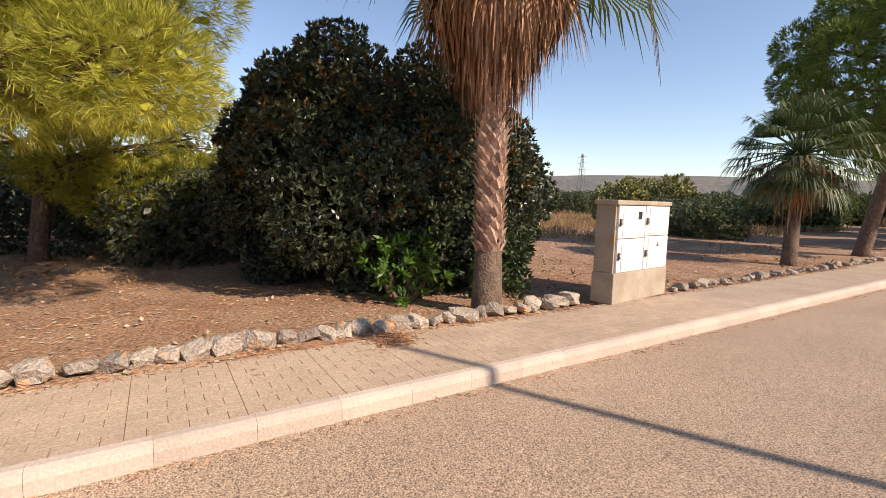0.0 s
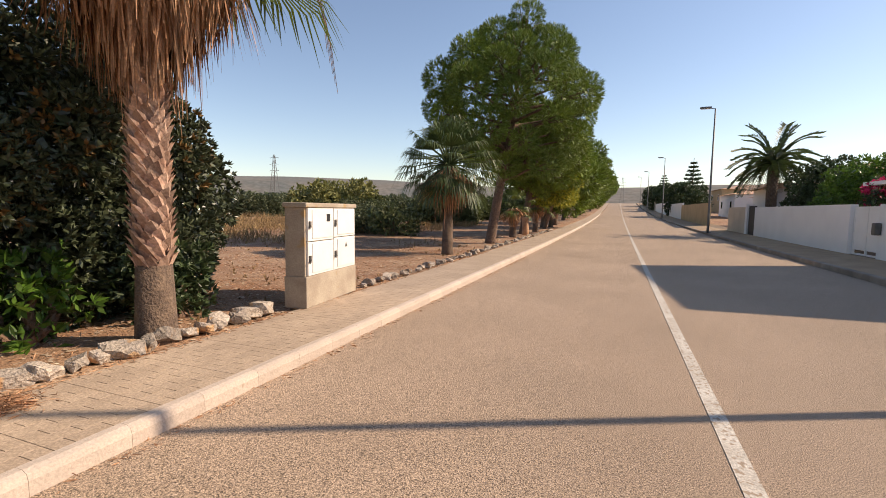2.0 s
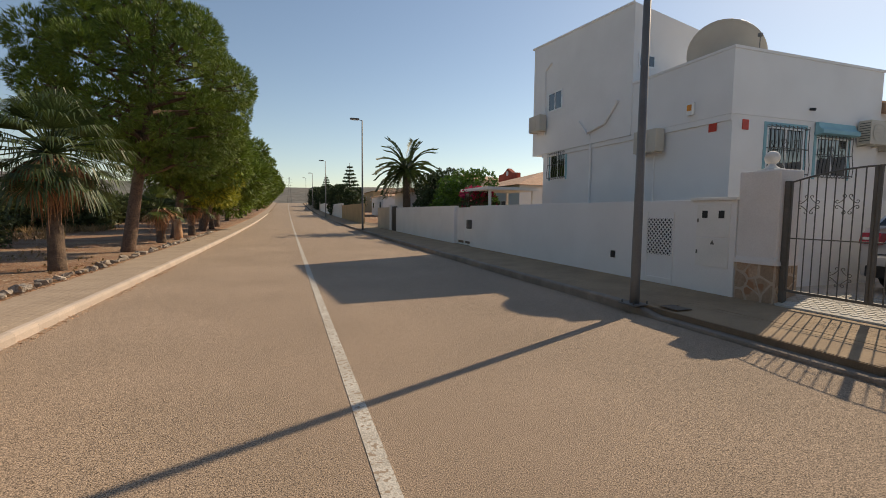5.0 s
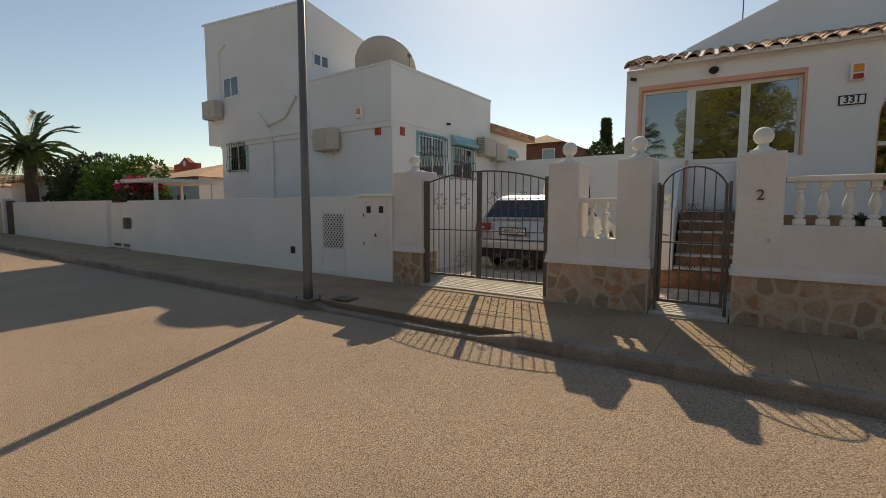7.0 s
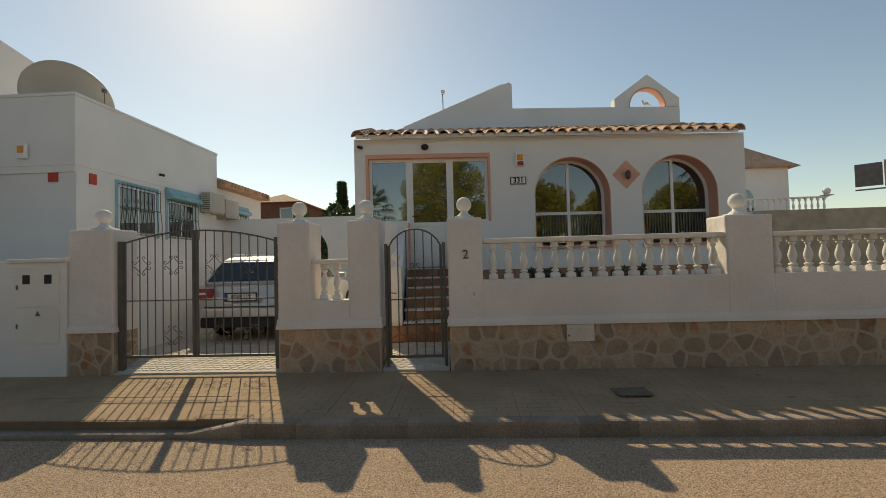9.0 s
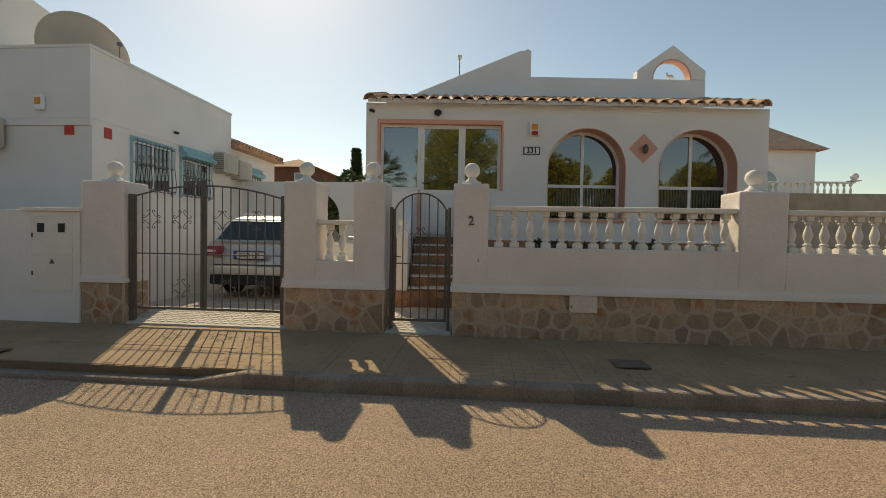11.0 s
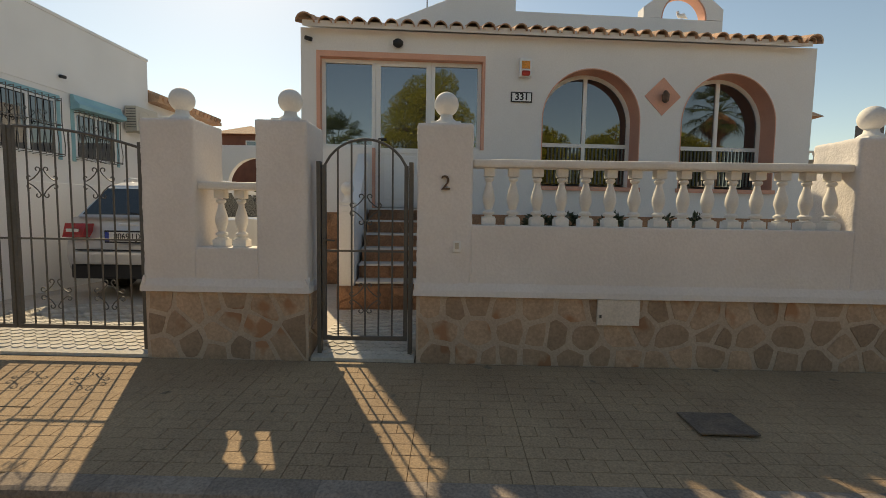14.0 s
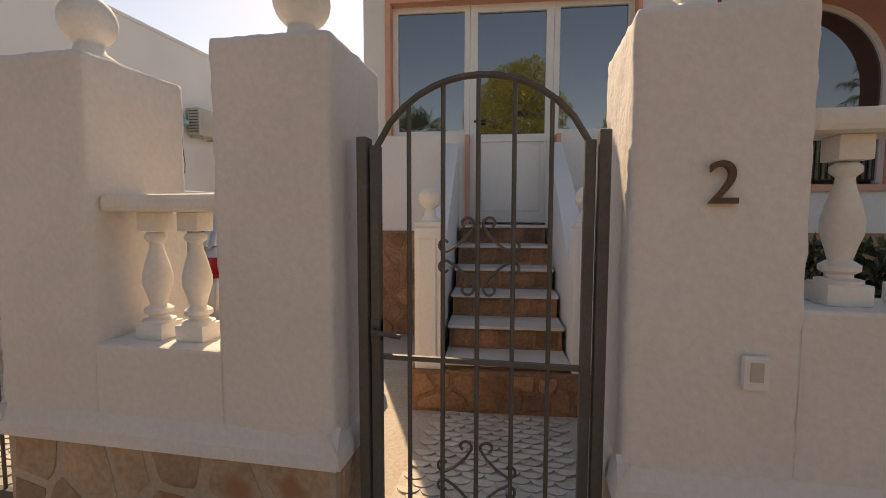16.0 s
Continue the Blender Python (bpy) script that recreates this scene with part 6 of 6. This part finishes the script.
# ---- houses and walls further off ----
def tiled_house(at, size, storey, label, wall, rz=0.0, windows=((0, 1.2),), hip=1.1, name="house"):
    """A block with a hipped tile roof, windows on the street side (-x) and a door-high plinth."""
    w, d, h = size
    t = thing(name, label, "house", at=at, rz=rz)
    part("wall", B(0, -d / 2, -0.5, w, d / 2, h, bev=0.01), wall, t)
    bm = bmesh.new()
    o = 0.35
    base = [bm.verts.new(p) for p in ((-o, -d / 2 - o, h), (w + o, -d / 2 - o, h), (w + o, d / 2 + o, h), (-o, d / 2 + o, h))]
    k = min(w, d) / 2
    top = [bm.verts.new(p) for p in ((k, -d / 2 + k, h + hip), (w - k if w > d else k + 0.01, d / 2 - k if d > w else -d / 2 + k + 0.01, h + hip))]
    bm.faces.new(base[::-1])
    if d >= w:
        bm.faces.new((base[0], base[1], top[0]))
        bm.faces.new((base[1], base[2], top[1], top[0]))
        bm.faces.new((base[2], base[3], top[1]))
        bm.faces.new((base[3], base[0], top[0], top[1]))
    else:
        bm.faces.new((base[0], base[1], top[1], top[0]))
        bm.faces.new((base[1], base[2], top[1]))
        bm.faces.new((base[2], base[3], top[0], top[1]))
        bm.faces.new((base[3], base[0], top[0]))
    part("roof", bm, TILE, t, "brown tiled hipped roof")
    for yy, zz in windows:
        win = part("window", B(-0.03, yy - 0.5, zz, 0.02, yy + 0.5, zz + 1.1), PVC, t)
        part("pane", B(-0.04, yy - 0.43, zz + 0.07, -0.03, yy + 0.43, zz + 1.03), GLASS_DARK, win)
    return t


h3 = tiled_house((12.5, 26.5, 0.1), (8, 7, 2.9), 1, "white bungalow with a brown tiled roof behind the wall", SMOOTH, windows=((-1.8, 1.0), (1.8, 1.0)))
rg = prism(bmesh.new(), [(2.5, 0.0), (5.3, 0.0), (5.3, 4.15), (4.6, 4.2), (3.9, 4.55), (3.2, 4.2), (2.5, 4.15)], "x", 3.0, 3.3)
part("red_gable", rg, BRICK_RED, h3, "red rendered chimney gable")
o = part("gable_opening", lathe(bmesh.new(), [(0.18, 0), (0.18, 0.02)], 20), SMOOTH, h3, "round white opening")
o.matrix_basis = pose(2.985, 3.9, 4.18, 0, -90, 0)
pg = thing("pergola", "white pergola frame beside the bougainvillea", "pergola", at=(8.2, 17.6, 0.19))
for xx, yy in ((0, 0), (0, 2.4), (2, 0), (2, 2.4)):
    part("post", B(xx, yy, 0, xx + 0.1, yy + 0.1, 2.2), SMOOTH, pg)
part("canopy", B(-0.2, -0.2, 2.2, 2.3, 2.7, 2.32), SMOOTH, pg)
w3 = thing("wall_corner_plot", "grey-beige garden wall with a dark gate at the street corner", "wall", kind="structure", at=(FW, 28.5, 0.1))
part("gate", B(0.05, 0.1, 0.1, 0.12, 1.3, 1.7), BLACK, w3, "dark metal gate")
part("pillar", B(-0.03, 1.35, 0, 0.3, 1.75, 1.8), SMOOTH, w3)
part("wall_panel", B(0, 1.75, 0, 0.2, 6.0, 1.65), CREAM, w3)
part("side_panel", B(0.2, 5.8, 0, 8, 6.0, 1.65), CREAM, w3)
co = part("porch", B(1.2, 2.4, 0, 5, 5.6, 2.7), SMOOTH, w3, "white porch with a tiled edge")
part("porch_roof", prism(bmesh.new(), [(0.7, 2.7), (1.2, 3.0), (5.2, 3.0), (5.2, 2.7)], "y", 2.0, 5.9), TILE, co)
for y0, y1, h, m_, lb in ((42, 58, 1.9, OCHRE, "ochre rendered garden wall"), (58, 72, 1.9, SMOOTH, "white rendered garden wall"), (74, 96, 1.8, SMOOTH, "white rendered garden wall"), (98, 140, 1.8, CREAM, "cream rendered garden wall")):
    solo("wall_street", B(FW, y0, -0.2, FW + 0.25, y1, h + rise((y0 + y1) / 2), bev=0.01), m_, lb, "wall", kind="structure")
tiled_house((12, 46, 0.2), (9, 10, 2.7), 1, "ochre house with a tiled roof behind the wall", OCHRE, windows=((-3, 1), (0, 1), (3, 1)))
tiled_house((20, 60, 0.4), (9, 10, 5.3), 2, "cream two-storey house with a tiled roof", CREAM, windows=((-3, 3.6), (0, 3.6), (3, 3.6), (-3, 1)))
tiled_house((15, 78, 0.6), (9, 10, 3.4), 1, "white bungalow with a tiled roof", SMOOTH, windows=((-3, 1.4), (3, 1.4)))
tiled_house((26, 44, 0.2), (9, 9, 5.2), 2, "cream two-storey house with a tiled roof", CREAM, windows=((-3, 3.6), (0, 3.6), (3, 3.6)))
tiled_house((18, 104, 1.2), (9, 12, 4.6), 2, "ochre house with a tiled roof", OCHRE, windows=((-3, 2.6), (3, 2.6)))
tiled_house((24, 22, 0.1), (9, 8, 4.6), 2, "red-brown rendered house behind the gardens", BRICK_RED, windows=((-2, 2.8), (2, 2.8)))
tiled_house((34, 14.6, 0.1), (8, 3.6, 6.3), 2, "red-brown rendered house with a tiled roof", BROWN, windows=((-0.9, 4.8),), hip=0.9)
tiled_house((44, 22, 0.1), (8, 8, 5.8), 2, "white two-storey house far behind", SMOOTH, windows=((-2, 3.8), (2, 3.8)))
bal2 = balustrade(19.0, 54.5, 65.5, 4.2, 40, 0.7, "white balustrade on a far roof terrace")

# neighbour on the other side
h4 = tiled_house((22.5, -12.1, 0.2), (5, 4.2, 5.3), 1, "white villa with a hipped tile roof beyond the garden", SMOOTH, windows=(), hip=2.0)
aw4 = part("arched_window", prism(bmesh.new(), [(-0.62, 2.4), (0.62, 2.4)] + [(0.62 * math.cos(a), 3.9 + 0.62 * math.sin(a)) for a in [math.pi * i / 14 for i in range(15)]], "x", -0.03, -0.01), PVC, h4)
part("pane", prism(bmesh.new(), [(-0.5, 2.5), (0.5, 2.5)] + [(0.5 * math.cos(a), 3.9 + 0.5 * math.sin(a)) for a in [math.pi * i / 14 for i in range(15)]], "x", -0.05, -0.03), GLASS_DARK, aw4)
balustrade(20.5, -14.3, -8.0, 3.2, 26, 0.62, "white balustrade on the terrace of the next villa")
solo("wall_terrace", B(20.3, -14.4, 0.1, 20.7, -8, 3.2), SMOOTH, "white terrace wall of the next villa", "wall", kind="structure")
# takes the cabinet concrete, a darker grey than the white walls
solo("wall_side_yard", B(14.0, -30, 0.1, 14.25, -5.2, 2.75, bev=0.01), CONCRETE, "grey side wall beyond the balustrade", "wall", kind="structure")

# ---- border rocks, kerbs, paving and flagstones ----
ROCKS = []
for i in range(7):
    bm = bmesh.new()
    bmesh.ops.create_icosphere(bm, subdivisions=2, radius=1)
    for w in bm.verts:
        w.co = Vector((max(-0.75, min(0.75, w.co.x)), max(-0.8, min(0.8, w.co.y)), max(-0.6, min(0.62, w.co.z)))) * (1 + 0.35 * noise.noise(w.co * 1.6 + Vector((i * 7, 0, 0))))
    ROCKS.append(mesh_of(bm, "border_rock", ROCK))
q = random.Random(9)
y = -6.0
while y < 30:
    big = y < 4.9
    s = (q.uniform(0.09, 0.165) if big else q.uniform(0.06, 0.12))
    if not 4.95 < y < 6.6:
        o = new("border_rock", q.choice(ROCKS))
        x = -3.70 + q.uniform(-0.06, 0.05) - (0.1 if big else 0)
        o.matrix_world = Matrix.Translation((x, y, 0.12 + s * 0.32 + rise(y))) @ Euler((q.uniform(-0.4, 0.4), q.uniform(-0.4, 0.4), q.uniform(0, 6.3))).to_matrix().to_4x4() @ Matrix.Diagonal((s * q.uniform(0.8, 1.1), s * q.uniform(0.9, 1.5), s * q.uniform(0.6, 0.9), 1))
        tagged(o, "rough pale limestone rock edging the verge" if big else "small pale rock edging the verge", "rock", "verge rocks")
    y += s * q.uniform(1.55, 2.0) if big else s * q.uniform(2.0, 4.0)


def strip_boxes(cells, z_of, h, gap):
    """Many thin slabs in one mesh: cells of (x0, y0, x1, y1) with their tops at z_of(x)."""
    verts, faces = [], []
    for x0, y0, x1, y1 in cells:
        b = len(verts)
        x0, x1, y0, y1 = x0 + gap[0], x1 - gap[0], y0 + gap[1], y1 - gap[1]
        c = 0.002
        for dz, s in ((-h, 0), (-c, 0), (0, c)):
            verts += [(x0 + s, y0 + s, z_of(x0, y0) + dz), (x1 - s, y0 + s, z_of(x1, y0) + dz), (x1 - s, y1 - s, z_of(x1, y1) + dz), (x0 + s, y1 - s, z_of(x0, y1) + dz)]
        faces.append((b + 8, b + 9, b + 10, b + 11))
        for r in (0, 4):
            for i in range(4):
                j = (i + 1) % 4
                faces.append((b + r + i, b + r + j, b + r + 4 + j, b + r + 4 + i))
    me = bpy.data.meshes.new("paving")
    me.from_pydata(verts, [], faces)
    return me


def paving(parent, x0, x1, rows, ya, yb, near, z_of, material, pitch=0.6, gap=(0.001, 0.0021)):
    """Brick-patterned slabs; those inside near are bricks of their own, the rest one joined part."""
    rest, w = [], (x1 - x0) / rows
    shapes = {}
    k = 0
    y = ya
    while y < yb:
        for r in range(rows):
            cuts = (0, 0.2, 0.4, 0.6) if r % 2 else (0, 0.1, 0.3, 0.5, 0.6)
            for a, b in zip(cuts, cuts[1:]):
                cell = (x0 + r * w, y + a, x0 + (r + 1) * w, y + b)
                if near[0] < cell[1] < near[1] and near[2] < cell[0] < near[3] and k < 300:
                    key = (round(b - a, 2), r)
                    if key not in shapes:
                        me = strip_boxes([(0, 0, w, b - a)], lambda u, v_, c0=cell[0]: z_of(c0 + u, 0) - z_of(c0, 0), 0.02, gap)
                        me.materials.append(material)
                        shapes[key] = me
                    o = new("paving_brick", shapes[key])
                    o.parent, o.location = parent, (cell[0], cell[1], z_of(cell[0], cell[1]))
                    k += 1
                else:
                    rest.append(cell)
        y += pitch
    me = strip_boxes(rest, z_of, 0.02, gap)
    me.materials.append(material)
    o = new("paving_rest", me)
    o.parent = parent
    tagged(o, "joined brick-patterned paving", kind="stuff")


paving(pave_l, -3.55, KL - 0.105, 9, -8.4, 48, (1.5, 6.9, -9, 9), lambda x, y: 0.12 + rise(y), PAVE_L, gap=(0.0008, 0.0014))
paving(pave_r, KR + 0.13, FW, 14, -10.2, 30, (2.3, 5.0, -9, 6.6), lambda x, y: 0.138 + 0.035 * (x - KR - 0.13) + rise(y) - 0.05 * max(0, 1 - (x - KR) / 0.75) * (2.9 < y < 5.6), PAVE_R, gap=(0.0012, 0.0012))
solo("pavement_far_left", ribbon([(-3.55, 0.05), (KL - 0.105, 0.05), (KL - 0.105, 0.112), (-3.55, 0.112)]), PAVE_L, "buff paving running on down the street", "pavement", kind="structure")
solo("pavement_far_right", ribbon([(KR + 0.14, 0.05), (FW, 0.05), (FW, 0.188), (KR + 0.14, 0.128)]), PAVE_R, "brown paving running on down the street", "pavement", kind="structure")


def kerb(name, label, x0, x1, face, top, step, material, ya, yb, drop=None):
    t = thing(name, label, "kerb", kind="structure", at=(0, 0, 0))
    def stone(h0, h1):
        bm = prism(bmesh.new(), [(x0, -0.1), (x1, -0.1), (x1, top), (x0 + 0.03, top), (x0 + 0.009, top - 0.009), (x0, top - 0.03)] if face > 0 else [(x1, -0.1), (x0, -0.1), (x0, top), (x1 - 0.045, top), (x1 - 0.012, top - 0.013), (x1, top - 0.05)], "y", 0.0009, step - 0.0009)
        for w in bm.verts:
            if w.co.z > 0:
                w.co.z -= h0 + (h1 - h0) * w.co.y / step
        return mesh_of(bm, "kerb_stone", material)
    full, low = stone(0, 0), stone(0.09, 0.09)
    ramp_a, ramp_b = stone(0.0, 0.09), stone(0.09, 0.0)
    y = ya
    while y < yb:
        me = full
        if drop and drop[0] <= y < drop[1]:
            me = low if drop[0] + step <= y < drop[1] - step else (ramp_a if y < drop[0] + step else ramp_b)
        o = new("kerb_stone", me)
        o.parent, o.location = t, (0, y, rise(y))
        o.rotation_euler = (math.atan((rise(y + step) - rise(y)) / step), 0, 0)
        y += step
    return t


kerb("kerb_left", "pale concrete kerb stones along the verge pavement", KL - 0.10, KL, -1, 0.123, 0.5, KERB_L, -9.87, 80)
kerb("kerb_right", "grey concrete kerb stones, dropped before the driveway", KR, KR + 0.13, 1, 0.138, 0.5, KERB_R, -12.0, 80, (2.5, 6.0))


def clip_cell(poly, p, o):
    """The side of a polygon that is nearer to p than to o."""
    mx, my, dx, dy = (p[0] + o[0]) / 2, (p[1] + o[1]) / 2, o[0] - p[0], o[1] - p[1]
    f = lambda c: (c[0] - mx) * dx + (c[1] - my) * dy
    out = []
    for a, b in zip(poly, poly[1:] + poly[:1]):
        fa, fb = f(a), f(b)
        if fa <= 0:
            out.append(a)
        if fa * fb < 0:
            k = fa / (fa - fb)
            out.append((a[0] + (b[0] - a[0]) * k, a[1] + (b[1] - a[1]) * k))
    return out


def flagstones(parent, u0, u1, v0, v1, size, material, place, seed, gap=0.018, proud=0.012, name="flagstone"):
    """Irregular flat stones filling a panel; place(u, v, w) gives the point w metres in front of it."""
    q = random.Random(seed)
    nu, nv = max(1, round((u1 - u0) / size)), max(1, round((v1 - v0) / (size * 0.8)))
    pts = [(u0 + (i + 0.5 + q.uniform(-0.46, 0.46) + 0.25 * (j % 2)) * (u1 - u0) / nu, v0 + (j + 0.5 + q.uniform(-0.32, 0.32)) * (v1 - v0) / nv) for i in range(nu) for j in range(nv)]
    for p in pts:
        poly = [(u0, v0), (u1, v0), (u1, v1), (u0, v1)]
        for o in sorted(pts, key=lambda c: (c[0] - p[0]) ** 2 + (c[1] - p[1]) ** 2)[1:12]:
            poly = clip_cell(poly, p, o)
            if len(poly) < 3:
                break
        if len(poly) < 3:
            continue
        cu, cv = sum(c[0] for c in poly) / len(poly), sum(c[1] for c in poly) / len(poly)
        rad = max(math.hypot(c[0] - cu, c[1] - cv) for c in poly)
        if rad < 0.04:
            continue
        k = max(0.2, 1 - gap / rad * 1.6)
        bm = bmesh.new()
        d = proud * q.uniform(0.6, 1.3)
        rings = []
        rough = []
        for c, e in zip(poly, poly[1:] + poly[:1]):
            j = q.uniform(0.84, 1.0)
            rough.append((cu + (c[0] - cu) * j, cv + (c[1] - cv) * j))
            if math.hypot(c[0] - e[0], c[1] - e[1]) > 0.07:
                m, j = q.uniform(0.35, 0.65), q.uniform(0.9, 1.06)
                rough.append((cu + (c[0] + (e[0] - c[0]) * m - cu) * j, cv + (c[1] + (e[1] - c[1]) * m - cv) * j))
        for kk, w in ((k, 0.0), (k, d * 0.7), (k * 0.95, d)):
            rings.append([bm.verts.new(place(cu + (a - cu) * kk, cv + (b - cv) * kk, w)) for a, b in rough])
        n = len(rough)
        for r0, r1 in zip(rings, rings[1:]):
            for i in range(n):
                bm.faces.new((r0[i], r0[(i + 1) % n], r1[(i + 1) % n], r1[i]))
        bm.faces.new(rings[-1])
        bmesh.ops.recalc_face_normals(bm, faces=bm.faces)
        part(name, bm, material, parent)


front = lambda u, v, w: (0.012 - w, u, v)
for a, b, sd in ((5.05, 5.665, 1), (1.54, 2.86, 2), (-6.0, 0.68, 3)):
    flagstones(front_wall, a + 0.01, b - 0.01, 0.17, 0.76, 0.22, STONE, front, sd, gap=0.017, proud=0.004)
flagstones(front_wall, 0.02, PD - 0.02, 0.19, 0.76, 0.2, STONE, lambda u, v, w: (u, 5.055 - w, v), 4)
flagstones(front_wall, 0.02, PD - 0.02, 0.19, 0.76, 0.2, STONE, lambda u, v, w: (u, 1.545 - w, v), 5)
flagstones(house, 1.63, 2.60, 0.10, 1.18, 0.22, STONE_RED, lambda u, v, w: (-0.03 - w, u, v), 6)
for i in range(NR):
    z = 0.29 + RISE * i
    flagstones(steps, 0.01, 0.77, max(0.02, z - RISE + 0.03), z - 0.005, 0.15, STONE_RED, lambda u, v, w, x=RUN * i: (x + 0.02 - w, u, v), 10 + i, gap=0.01, proud=0.008)
flagstones(steps, -0.2, 0.98, 0.01, 0.26, 0.17, STONE_RED, lambda u, v, w: (-0.05 - w, u, v), 20, gap=0.014)
ball_finial(20.5, -14.3, 3.9, 1.4)

# small fittings of the utility cabinet
part("vent_window", B(0.008, 0.50, 1.10, 0.014, 0.59, 1.2, bev=0.002), BLACK, cab, "small dark vent")
part("warning_sign", prism(bmesh.new(), [(1.02, 0.72), (1.1, 0.72), (1.06, 0.79)], "x", 0.008, 0.012), POLE, cab)

bb = thing("billboard", "grey roadside billboard on a steel frame far off", "billboard", at=(43.7, -43.0, 0), rz=-41)
part("panel", B(-0.1, -4.5, 7.9, 0.1, 4.5, 10.4, bev=0.03), CONCRETE, bb)
part("side_board", B(-0.2, 4.6, 8.0, 0.0, 6.6, 10.2), POLE, bb)
for yy in (-3.2, 3.2):
    part("post", tube(bmesh.new(), [(0, yy, 0), (0, yy, 8.0)], 0.12, 8), POLE, bb)
part("walkway", B(-0.6, -4.8, 7.6, -0.1, 6.6, 7.7), POLE, bb)
